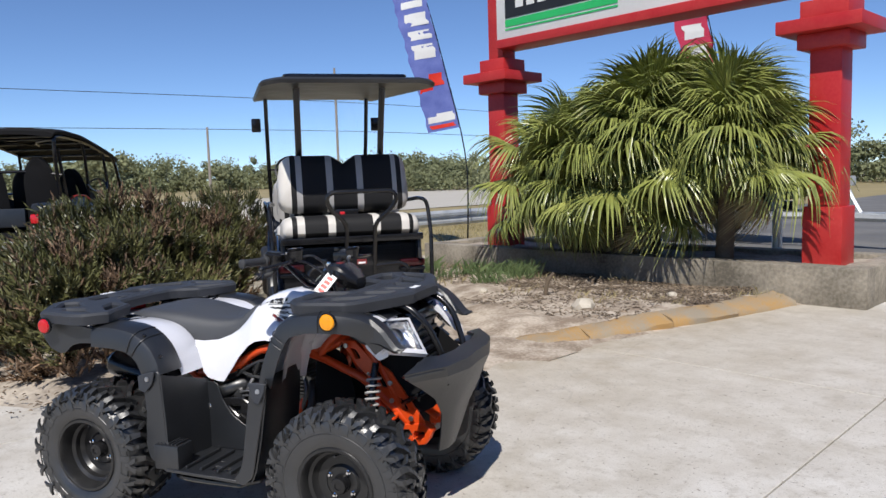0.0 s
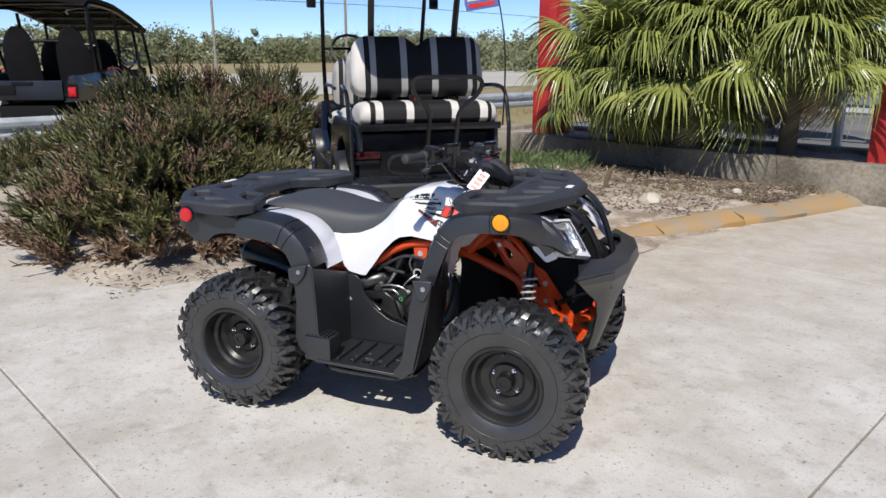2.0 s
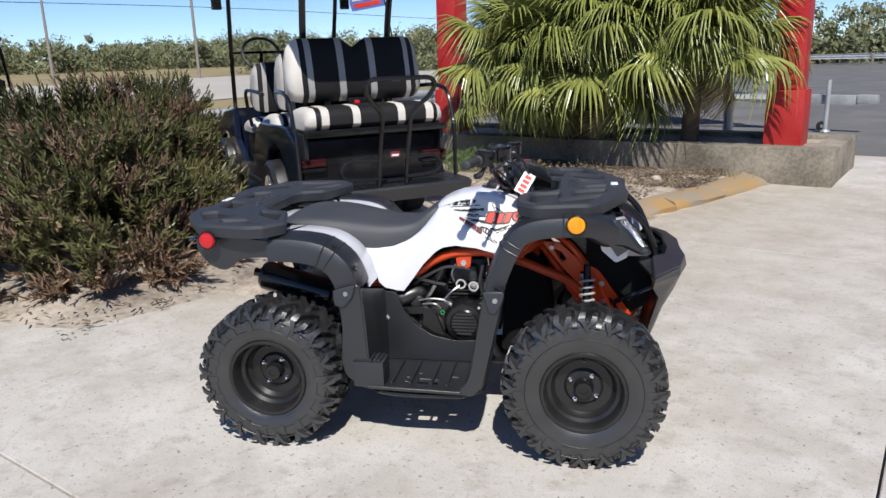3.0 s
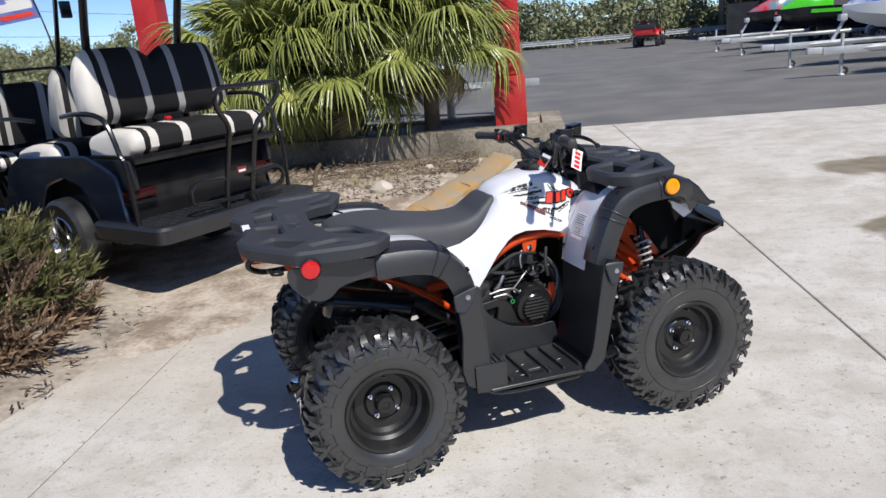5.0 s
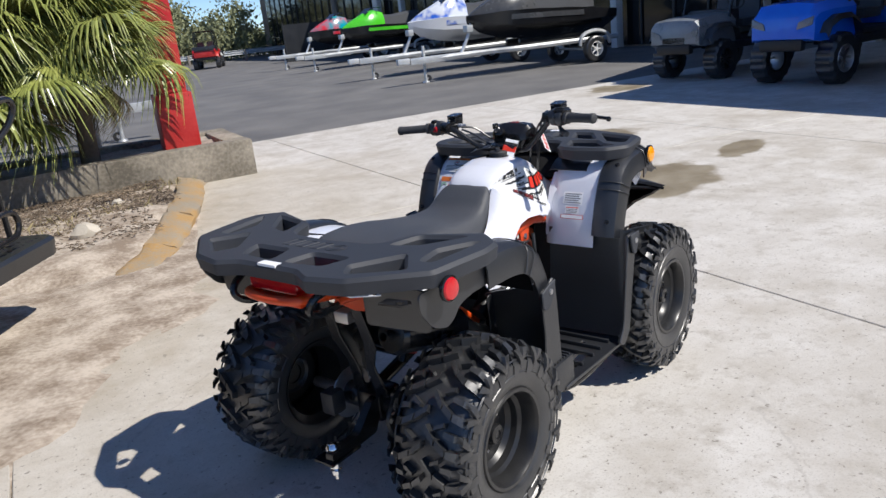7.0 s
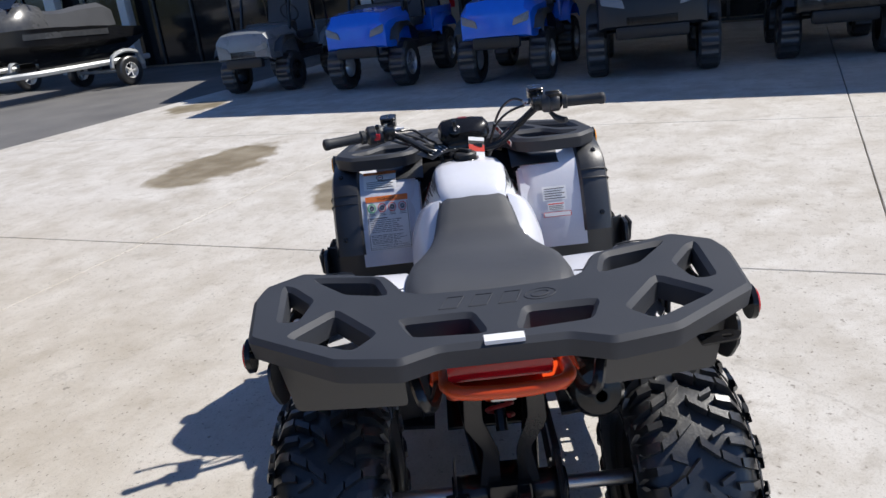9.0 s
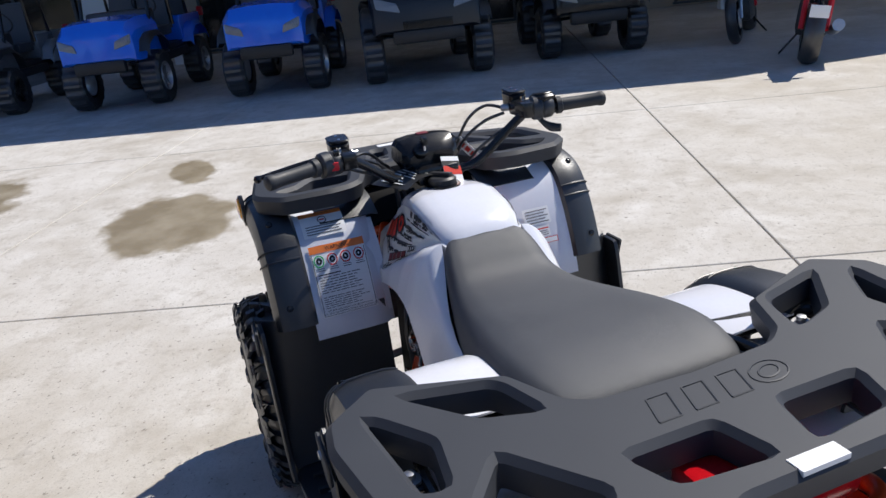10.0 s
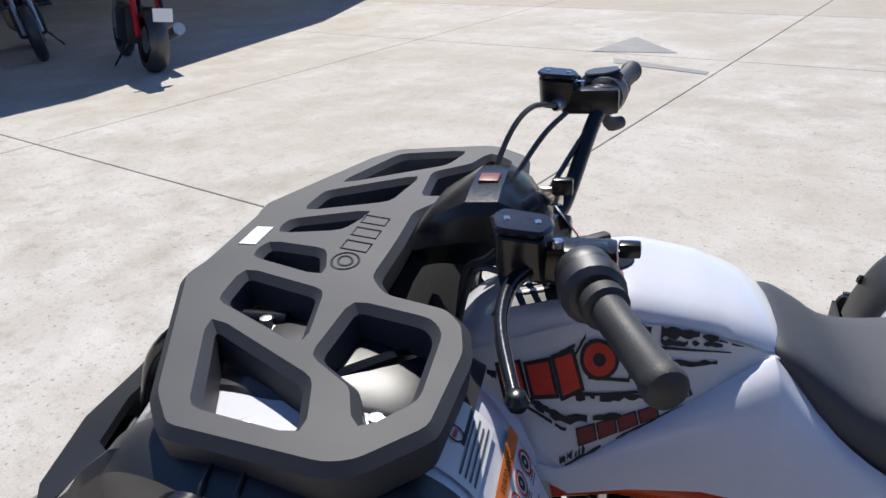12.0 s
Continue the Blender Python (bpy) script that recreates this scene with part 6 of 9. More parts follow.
def tyre_mesh(r, w, rb, pitches, seed):
    """A knobbly tyre round the y axis: its carcass, its chevron lugs and the ribs of its sidewalls."""
    base = r - 0.022

    def carcass(h):
        k = abs(h) / w
        return base - 0.030 * max(0.0, k - 0.62) ** 2 / 0.144 - 0.004 * k * k

    bm = bmesh.new()
    prof = [(rb, -w * 0.86), (rb + 0.012, -w * 0.98), (rb + (r - rb) * 0.35, -w * 1.05), (rb + (r - rb) * 0.62, -w * 1.04), (carcass(w) - 0.012, -w)]
    prof += [(carcass(h), h) for h in (w * k / 6 for k in range(-6, 7))]
    prof += [(a, -b) for a, b in prof[4::-1]]
    turn = Matrix.Rotation(radians(-90), 4, "X")
    add_lathe(bm, prof, turn, 56)
    ribs = []
    for rr in (0.40, 0.70):
        for s in SIDES:
            y = s * w * 1.052 if rr < 0.5 else s * w * 1.035
            q = rb + (r - rb) * rr
            rib = bmesh.new()
            ribs.append(rib)
            add_lathe(rib, [(q - 0.003, y - s * 0.002), (q, y + s * 0.0022), (q + 0.003, y - s * 0.002)], turn, 56)

    tread = bmesh.new()

    def lug(cells, lift=0.019):
        """cells: rows of (angle, h) pairs across the lug."""
        tops, lows = [], []
        cx = sum(a for row in cells for a, h in row) / sum(len(row) for row in cells)
        for row in cells:
            t, l = [], []
            for a, h in row:
                rad = carcass(max(-w, min(w, h))) - max(0.0, abs(h) - w) * 3.2
                at = cx + (a - cx) * 0.86
                t.append(tread.verts.new(turn @ Vector(((rad + lift) * math.cos(at), (rad + lift) * math.sin(at), h))))
                l.append(tread.verts.new(turn @ Vector(((rad - 0.006) * math.cos(a), (rad - 0.006) * math.sin(a), h))))
            tops.append(t)
            lows.append(l)
        for i in range(len(tops) - 1):
            tread.faces.new((tops[i][0], tops[i][1], tops[i + 1][1], tops[i + 1][0]))
            tread.faces.new((tops[i][0], tops[i + 1][0], lows[i + 1][0], lows[i][0]))
            tread.faces.new((tops[i][1], lows[i][1], lows[i + 1][1], tops[i + 1][1]))
        tread.faces.new((tops[0][0], lows[0][0], lows[0][1], tops[0][1]))
        tread.faces.new((tops[-1][0], tops[-1][1], lows[-1][1], lows[-1][0]))

    rnd = random.Random(seed)
    pitch = 2 * math.pi / pitches
    for k in range(pitches):
        for s in SIDES:
            a0 = pitch * (k + (0.5 if s > 0 else 0.0)) + rnd.uniform(-0.01, 0.01)
            th = 0.0115 / r
            # chevron blocks: crown, middle, two shoulder blocks that wrap over the edge, and a small counter block
            for h0, h1, q0, q1, t0, t1, up in ((0.03, 0.31, 0.00, 0.36, 1.0, 0.85, 0.022), (0.35, 0.63, 0.34, 0.58, 0.95, 0.95, 0.022), (0.67, 1.07, 0.56, 0.66, 0.95, 1.5, 0.024),
                                               (0.54, 1.05, 0.06, 0.16, 0.75, 1.1, 0.020), (0.26, 0.50, 0.98, 0.80, 0.5, 0.65, 0.020)):
                cells = []
                for f in (0.0, 0.5, 1.0):
                    h, a, tk = s * w * (h0 + (h1 - h0) * f), a0 + pitch * (q0 + (q1 - q0) * f), th * (t0 + (t1 - t0) * f)
                    cells.append(((a - tk, h), (a + tk, h)))
                lug(cells, up)
            for f, lean, low in ((0.12, 0.30, 0.040), (0.62, -0.30, 0.050)):
                a = a0 + pitch * f
                rows = []
                for g in (0.0, 0.35, 0.7, 1.0):
                    rad, tk = r - 0.012 - low * g, th * (0.95 - 0.35 * g)
                    face = w * (1.02 + 0.035 * min(1.0, g * 1.6)) + (0.0075 if 0 < g < 1 else 0.002)
                    mid = a + pitch * lean * g
                    rows.append([turn @ Vector((rad * math.cos(x), rad * math.sin(x), s * y)) for x, y in ((mid - tk * 1.25, face - 0.010), (mid - tk, face), (mid + tk, face), (mid + tk * 1.25, face - 0.010))])
                add_loft(tread, rows, ring=False)
            for f in (0.30, 0.85):
                a = a0 + pitch * f
                lug([((a - 0.25 * th, s * w * 1.0), (a + 0.25 * th, s * w * 1.0)), ((a - 0.2 * th, s * w * 1.045), (a + 0.2 * th, s * w * 1.045))], 0.006)
    return bm, tread, ribs


def wheel(u, v, z, r, w, depth, pitches, seed, side):
    """A black steel wheel with its tyre; side is the way its outer face looks."""
    m = pose(u, side * v, z, -90 if side > 0 else 90)
    rb = 0.146
    rim = lathe([(rb - 0.004, -w * 0.9), (rb + 0.006, -w * 0.97), (rb + 0.006, -w * 0.88), (0.125, -w * 0.75), (0.125, w * 0.2)], m, 40)
    add_lathe(rim, [(rb - 0.002, w * 0.84), (rb + 0.008, w * 0.93), (rb + 0.004, w * 0.985), (rb - 0.006, w * 0.985), (rb - 0.012, w * 0.90), (rb - 0.018, w * 0.55),
                    (rb - 0.030, w * 0.48), (rb - 0.033, w - depth + 0.016), (rb - 0.045, w - depth + 0.002), (0.070, w - depth), (0.060, w - depth + 0.008), (0.0, w - depth + 0.008)], m, 40)
    ob = part("wheel", rim, M_RIM, ATV, "dished black steel wheel", 30)
    ty, tread, ribs = tyre_mesh(r, w, rb, pitches, seed)
    place = Matrix.Translation((u, side * v, z)) @ (Matrix.Rotation(radians(180), 4, "Z") if side < 0 else Matrix())
    for piece in (ty, tread, *ribs):
        piece.transform(place)
    part("tyre", ty, M_RUBBER, ob, "black off-road tyre", 38)
    for rib in ribs:
        part("sidewall_rib", rib, M_RUBBER, ob, "", 38)
    tagged(part("tread", tread, M_RUBBER, ob, "knobbly tread lugs", 38), kind="stuff")
    part("hub_cap", lathe([(0.036, w - depth), (0.034, w - depth + 0.030), (0.028, w - depth + 0.042), (0.014, w - depth + 0.044), (0.013, w - depth + 0.040), (0, w - depth + 0.040)], m, 24), M_GLOSSBLACK, ob)
    for k in range(4):
        q = radians(45 + 90 * k + 12)
        bolt = m @ Matrix.Translation((0.054 * math.cos(q), 0.054 * math.sin(q), w - depth))
        part("wheel_nut", lathe([(0.0095, 0.0), (0.0095, 0.014), (0.005, 0.016), (0.005, 0.024), (0, 0.024)], bolt, 6), M_CHROME, ob, "bright wheel nut", 20)
    part("valve", lathe([(0.004, 0), (0.004, 0.028), (0, 0.03)], m @ pose(0, 0.115, w * 0.5, 0, 0, 0), 8), M_RUBBER, ob)
    return ob


for s in SIDES:
    wheel(0.597, 0.448, 0.292, 0.295, 0.090, 0.072, 20, 3, s)
    wheel(-0.583, 0.400, 0.283, 0.285, 0.122, 0.100, 18, 7, s)

# ---- racks ----
REAR_HALF = [(-0.695, 0), (-0.685, 0.15), (-0.66, 0.185), (-0.565, 0.225), (-0.49, 0.425), (-0.555, 0.505), (-0.62, 0.515), (-0.815, 0.485), (-0.95, 0.305), (-0.975, 0.185), (-0.965, 0.165), (-0.94, 0.115), (-0.94, 0)]
REAR_HOLES = [[(-0.545, 0.385), (-0.578, 0.262), (-0.595, 0.25), (-0.672, 0.228), (-0.645, 0.305)],
              [(-0.575, 0.450), (-0.59, 0.435), (-0.665, 0.385), (-0.755, 0.400), (-0.752, 0.430)],
              [(-0.735, 0.325), (-0.825, 0.398), (-0.905, 0.275), (-0.855, 0.240)],
              [(-0.812, 0.185), (-0.812, 0.055), (-0.892, 0.035), (-0.880, 0.160)]]
FRONT_HALF = [(0.488, 0), (0.490, 0.105), (0.465, 0.142), (0.385, 0.170), (0.358, 0.205), (0.345, 0.262), (0.354, 0.388), (0.410, 0.444), (0.440, 0.452), (0.608, 0.422), (0.648, 0.372), (0.755, 0.125), (0.748, 0.085), (0.748, 0)]
FRONT_HOLES = [[(0.645, 0.240), (0.502, 0.332), (0.482, 0.400), (0.588, 0.378)],
               [(0.496, 0.180), (0.408, 0.208), (0.393, 0.232), (0.390, 0.345), (0.424, 0.384), (0.444, 0.330), (0.502, 0.283)],
               [(0.666, 0.112), (0.556, 0.154), (0.537, 0.256), (0.661, 0.180)],
               [(0.673, 0.024), (0.594, 0.040), (0.574, 0.098), (0.674, 0.058)]]


def rack(name, half, holes, z, tilt, label):
    hs = [rounded(ccw(h), 0.011, 2) for h in holes] + [rounded(ccw(mirror_y(h)), 0.011, 2) for h in holes]
    out = rounded(ccw(symmetric(half)), 0.012, 2)
    ob = part(name, plate(out, hs, flat_z(z, tilt), 0.046, 0.010, 0.003), M_RACK, ATV, label, 30)
    return ob


rear_rack = rack("rear_rack", REAR_HALF, REAR_HOLES, 0.872, 0.0, "moulded black cargo rack with angular cut-outs")
front_rack = rack("front_rack", FRONT_HALF, FRONT_HOLES, 0.942, 0.0, "moulded black cargo rack with angular cut-outs")


def raised_bars(parent, centre, turn, z, size):
    """The moulded mark: plain raised outlines, three slanted bars and an oval."""
    m = pose(*centre, z, 0, 0, turn)
    for k in range(3):
        x = (k - 1.5) * 1.12
        part("raised_mark", tube([m @ Vector(((x + u) * size, v * size, 0)) for u, v in ((-0.50, -0.5), (0.16, -0.5), (0.46, 0.5), (-0.20, 0.5), (-0.50, -0.5))], 0.0018, 1, 5), M_RACK, parent)
    for r in (1.0, 0.55):
        part("raised_mark", tube([m @ Vector(((1.70 + 0.60 * r * math.cos(q) + 0.12 * math.sin(q)) * size, 0.48 * r * math.sin(q) * size, 0)) for q in (math.pi * k / 9 for k in range(19))], 0.0018, 1, 5), M_RACK, parent)


raised_bars(rear_rack, (-0.755, 0.0), -90, 0.872, 0.052)
raised_bars(front_rack, (0.548, 0.0), 90, 0.942, 0.040)
part("rack_label", box((-0.938, -0.036, 0.866), (-0.912, 0.036, 0.8735)), M_PAPER, rear_rack, "white paper label")
part("rack_label", box((0.692, -0.030, 0.936), (0.718, 0.030, 0.9435)), M_PAPER, front_rack, "white paper label")
for parent, spots, z in ((rear_rack, [(-0.60, 0.31), (-0.66, 0.42), (-0.855, 0.32)], 0.815), (front_rack, [(0.556, 0.362), (0.43, 0.335), (0.622, 0.165)], 0.894)):
    for x, y in spots:
        for s in SIDES:
            part("rack_bolt", lathe([(0.016, 0), (0.016, 0.004), (0.008, 0.004), (0.008, 0.014), (0, 0.016)], pose(x, s * y, z), 8), M_METAL, parent, "zinc rack bolt", 20)
            part("bracket", box((x - 0.022, s * y - 0.014, z - 0.006), (x + 0.022, s * y + 0.014, z), 0.002), M_GLOSSBLACK, parent)
for s in SIDES:
    part("rack_support", tube([(-0.36, s * 0.16, 0.74), (-0.55, s * 0.19, 0.800), (-0.80, s * 0.20, 0.812), (-0.915, s * 0.17, 0.80), (-0.945, s * 0.155, 0.765), (-0.90, s * 0.14, 0.735), (-0.80, s * 0.13, 0.73)], 0.011, 6, 8), M_GLOSSBLACK, ATV)
    part("rack_support", tube([(-0.50, s * 0.20, 0.80), (-0.58, s * 0.38, 0.812), (-0.80, s * 0.40, 0.812)], 0.009, 5, 8), M_GLOSSBLACK, ATV)
    part("rack_support", tube([(0.42, s * 0.16, 0.80), (0.43, s * 0.20, 0.89), (0.55, s * 0.28, 0.892), (0.66, s * 0.14, 0.892)], 0.010, 5, 8), M_GLOSSBLACK, ATV)

# ---- fenders ----
def arc_frames(pts, n=5):
    line = path_points([(u, 0, z) for u, z in pts], n)
    out = []
    for i, p in enumerate(line):
        d = (line[min(i + 1, len(line) - 1)] - line[max(i - 1, 0)]).normalized()
        out.append((p, Vector((-d.z, 0, d.x))))
    return out


def fender_strip(pts, section, side, n=5, thick=0.004, flip=1):
    """section: (v, rise) pairs across the fender; rise is measured along the arc's outward normal."""
    rows = []
    for p, nrm in arc_frames(pts, n):
        k = 1 - 0.9 * max(0.0, p.x - 0.56)
        rows.append([p + nrm * rise * flip + Vector((0, side * v * k, 0)) for v, rise in section])
    return thicken(loft(rows, ring=False), thick)


FRONT_ARC = [(0.252, 0.635), (0.272, 0.70), (0.306, 0.782), (0.352, 0.852), (0.42, 0.885), (0.52, 0.897), (0.62, 0.890), (0.70, 0.855), (0.755, 0.785)]
REAR_ARC = [(-0.226, 0.630), (-0.240, 0.675), (-0.275, 0.735), (-0.345, 0.785), (-0.44, 0.805), (-0.56, 0.808), (-0.68, 0.79), (-0.745, 0.715)]
FENDER_ARC = [(0.243, 0.592)] + FRONT_ARC
for s in SIDES:
    # the arcs run over the wheel with their outer side up
    ff = part("front_fender", fender_strip(FENDER_ARC[:-1], [(0.165, -0.03), (0.19, -0.004), (0.22, 0.0), (0.33, 0.002), (0.376, 0.002)], s, 6, 0.004, 1), M_WHITE, ATV, "glossy white front fender")
    part("fender_flare", fender_strip(FRONT_ARC, [(0.368, 0.002), (0.376, 0.012), (0.40, 0.016), (0.435, 0.014), (0.458, 0.003), (0.468, -0.022), (0.469, -0.060)], s, 6, 0.005, 1), M_TEXTURED, ff, "grained black fender flare")
    rf = part("rear_fender", fender_strip([(-0.216, 0.600)] + REAR_ARC[:6], [(0.185, -0.006), (0.20, 0.0), (0.27, 0.002), (0.335, 0.002)], s, 6, 0.004, -1), M_WHITE, ATV, "glossy white rear fender")
    part("fender_flare", fender_strip(REAR_ARC[:6], [(0.325, 0.002), (0.335, 0.012), (0.36, 0.016), (0.425, 0.014), (0.452, 0.003), (0.465, -0.022), (0.466, -0.078)], s, 6, 0.005, -1), M_TEXTURED, rf, "grained black fender flare")
    # Black sheets added below the white fenders to darken their shaded undersides.
    part("arch_liner", fender_strip(FRONT_ARC[3:8], [(0.160, -0.014), (0.25, -0.012), (0.36, -0.012)], s, 6, 0.003, 1), M_MATTE, ff, "black backing sheet added under the fender")
    part("fender_lip", plate(rounded([(0.645, 0.80), (0.650, 0.764), (0.702, 0.718), (0.742, 0.738), (0.745, 0.80)], 0.008, 2), [], lambda x, y, h: Vector((x, s * (0.352 + h), y)), 0.006, 0.002), M_WHITE, ff, "white lip below the flare")
    part("arch_liner", fender_strip([(-0.219, 0.600)] + REAR_ARC[:6], [(0.175, -0.012), (0.26, -0.010), (0.40, -0.010)], s, 6, 0.003, -1), M_MATTE, rf, "black backing sheet added under the fender")
    part("flare_nose", plate(rounded([(0.60, 0.893), (0.695, 0.880), (0.743, 0.842), (0.792, 0.782), (0.822, 0.771), (0.785, 0.757), (0.727, 0.783), (0.656, 0.785), (0.60, 0.815)], 0.008, 2), [], lambda x, y, h: Vector((x, s * (0.398 + h), y)), 0.068, 0.012), M_TEXTURED, ff, "grained black flare tip below the headlight", 35)
    part("fender_inlay", fender_strip(FRONT_ARC[3:8], [(0.150, 0.0), (0.165, 0.006), (0.24, 0.0065), (0.305, 0.0065), (0.312, 0.001)], s, 6, 0.003, 1), M_TEXTURED, ff, "black inlay below the rack")
    # raised seams across the flares
    for arc, vs, fl, par, ks in ((FRONT_ARC, ((0.376, 0.012), (0.40, 0.018), (0.435, 0.016), (0.46, 0.004), (0.471, -0.022), (0.472, -0.056)), 1, ff, (13, 15, 30, 32)),
                                 (REAR_ARC, ((0.334, 0.012), (0.36, 0.018), (0.425, 0.016), (0.455, 0.004), (0.468, -0.022), (0.469, -0.076)), -1, rf, (15, 18))):
        fr = arc_frames(arc, 6)
        for k in ks:
            p, nrm = fr[k]
            part("seam", tube([p + nrm * rise * fl + Vector((0, s * v, 0)) for v, rise in vs], 0.0022, 2, 5), M_TEXTURED, par)
    for arc, v, fl, par, ks in ((FRONT_ARC, 0.43, 1, ff, (5, 20)), (REAR_ARC, 0.43, -1, rf, (8, 16))):
        fr = arc_frames(arc, 6)
        for k in ks:
            p, nrm = fr[k]
            q = Matrix.Translation(p + nrm * fl * 0.013 + Vector((0, s * v, 0))) @ (nrm * fl).to_track_quat("Z", "Y").to_matrix().to_4x4()
            part("fender_bolt", lathe([(0.009, 0), (0.008, 0.005), (0.004, 0.006), (0, 0.005)], q, 10), M_GLOSSBLACK, par, "", 25)
    # inner splash guards under the arches
    part("inner_guard", loft([[Vector((u + du, s * v, z)) for v, du in ((0.17, 0.0), (0.30, 0.010), (0.36, 0.028), (0.40, 0.050))] for u, z in ((0.262, 0.62), (0.275, 0.70), (0.31, 0.79), (0.36, 0.845))], ring=False), M_WHITE, ff)
    # rear mud flap below the rack
    flap = plate(rounded([(0.198, 0.668), (0.425, 0.682), (0.445, 0.80), (0.20, 0.80)], 0.012, 2), [], lambda x, y, h: Vector((-0.79 - h + 0.05 * (0.8 - y), s * x, y)), 0.006)
    part("mud_flap", flap, M_TEXTURED, rf, "flat black rear mud flap")
    side_flap = plate(rounded([(-0.845, 0.765), (-0.80, 0.708), (-0.745, 0.688), (-0.712, 0.700), (-0.685, 0.728), (-0.63, 0.740), (-0.54, 0.742), (-0.54, 0.80), (-0.66, 0.815), (-0.845, 0.815)], 0.02, 3), [], lambda x, y, h: Vector((x, s * (0.452 + h), y)), 0.006)
    part("mud_flap", side_flap, M_TEXTURED, rf)

# white tail cover below the rear rack, falling away to its sides
tail_rows = [[Vector((u, v, z - 0.10 * max(0.0, abs(v) - 0.20) - 0.25 * v * v)) for v in (-w, -w * 0.8, -w * 0.5, 0, w * 0.5, w * 0.8, w)] for u, w, z in ((-0.54, 0.37, 0.796), (-0.64, 0.37, 0.804), (-0.72, 0.33, 0.800), (-0.79, 0.27, 0.794), (-0.835, 0.20, 0.780))]
part("tail_cover", thicken(loft(tail_rows, ring=False), 0.004), M_WHITE, ATV, "glossy white tail cover", 50)

# ---- seat, tank and side panels ----
seat_rows = []
for u, zt, w, zb in ((0.030, 0.862, 0.064, 0.842), (0.018, 0.867, 0.090, 0.826), (-0.005, 0.861, 0.105, 0.806), (-0.04, 0.838, 0.116, 0.770), (-0.09, 0.806, 0.128, 0.722), (-0.18, 0.800, 0.150, 0.695), (-0.28, 0.812, 0.172, 0.705),
                     (-0.38, 0.829, 0.190, 0.735), (-0.48, 0.838, 0.196, 0.760), (-0.56, 0.835, 0.190, 0.772), (-0.615, 0.822, 0.170, 0.780), (-0.635, 0.800, 0.14, 0.785)):
    h = zt - zb
    prof = [(1.02, 0), (1.03, 0.30), (1.0, 0.62), (0.94, 0.85), (0.84, 0.95), (0.62, 0.99), (0.3, 1.0)]
    half = [(w * x, zb + h * y) for x, y in prof]
    seat_rows.append([Vector((u, y, z)) for y, z in half] + [Vector((u, 0, zt + 0.001))] + [Vector((u, -y, z)) for y, z in half[::-1]])
fine_rows = []
for i in range(len(seat_rows[0])):
    fine_rows.append(path_points([r[i] for r in seat_rows], 4))
seat = part("seat", loft([list(r) for r in zip(*fine_rows)]), M_VINYL, ATV, "long black vinyl seat", 60)

TANK = [(0.008, 0.868, 0.076, 0.092, 0.850), (0.02, 0.882, 0.084, 0.099, 0.858), (0.05, 0.900, 0.094, 0.113, 0.846), (0.10, 0.918, 0.100, 0.136, 0.820), (0.18, 0.932, 0.102, 0.160, 0.775), (0.26, 0.926, 0.096, 0.181, 0.728),
        (0.33, 0.898, 0.082, 0.170, 0.745), (0.39, 0.862, 0.068, 0.140, 0.785), (0.43, 0.825, 0.055, 0.110, 0.790)]
# the knee panel's upper edge (along the tank's crease, then under the seat) and lower edge: u, v, z
KNEE_TOP = [(0.32, 0.174, 0.738), (0.26, 0.183, 0.732), (0.18, 0.162, 0.779), (0.10, 0.138, 0.824), (0.05, 0.115, 0.850), (0.02, 0.101, 0.860), (0.0, 0.106, 0.836), (-0.03, 0.118, 0.798), (-0.06, 0.130, 0.766), (-0.10, 0.143, 0.738),
            (-0.16, 0.155, 0.715), (-0.23, 0.166, 0.708), (-0.30, 0.178, 0.715), (-0.383, 0.188, 0.733), (-0.48, 0.196, 0.765), (-0.57, 0.200, 0.798)]
KNEE_LOW = [(0.32, 0.178, 0.732), (0.25, 0.190, 0.702), (0.18, 0.194, 0.722), (0.10, 0.197, 0.732), (0.05, 0.198, 0.724), (0.02, 0.199, 0.706), (-0.03, 0.200, 0.655), (-0.07, 0.201, 0.60), (-0.112, 0.202, 0.544), (-0.14, 0.202, 0.545),
            (-0.19, 0.203, 0.556), (-0.212, 0.204, 0.58), (-0.235, 0.205, 0.66), (-0.30, 0.204, 0.735), (-0.42, 0.203, 0.775), (-0.57, 0.203, 0.795)]


def tank_section(u):
    us = [t[0] for t in TANK]
    zt, wt, wb, zb = (float(np.interp(u, us, [t[k] for t in TANK])) for k in (1, 2, 3, 4))
    a, za = wt + 0.008, zt - 0.024
    return [(0.0, zt), (wt * 0.5, zt - 0.002), (wt * 0.8, zt - 0.006), (wt, zt - 0.014), (a, za), (a - 0.003 + (wb - a) * 0.10, za - (za - zb) * 0.10), (a - 0.004 + (wb - a) * 0.5, za - (za - zb) * 0.5),
            (wb, zb), (wb - 0.004, zb - 0.03), (wb - 0.02, zb - 0.05)]


def tank_skin(u, f, side, lift=0.0):
    """A point of the tank's flank: f 0 at the shoulder, 1 at the lower crease."""
    sec = tank_section(u)
    a, b = Vector((u, sec[4][0], sec[4][1])), Vector((u, sec[7][0], sec[7][1]))
    p = a.lerp(b, f)
    nrm = Vector((0, a.z - b.z, b.y - a.y)).normalized()
    bulge = -0.003 * math.sin(math.pi * min(max(f, 0), 1)) ** 0.5
    p = p + nrm * (lift + bulge)
    return Vector((p.x, side * p.y, p.z))


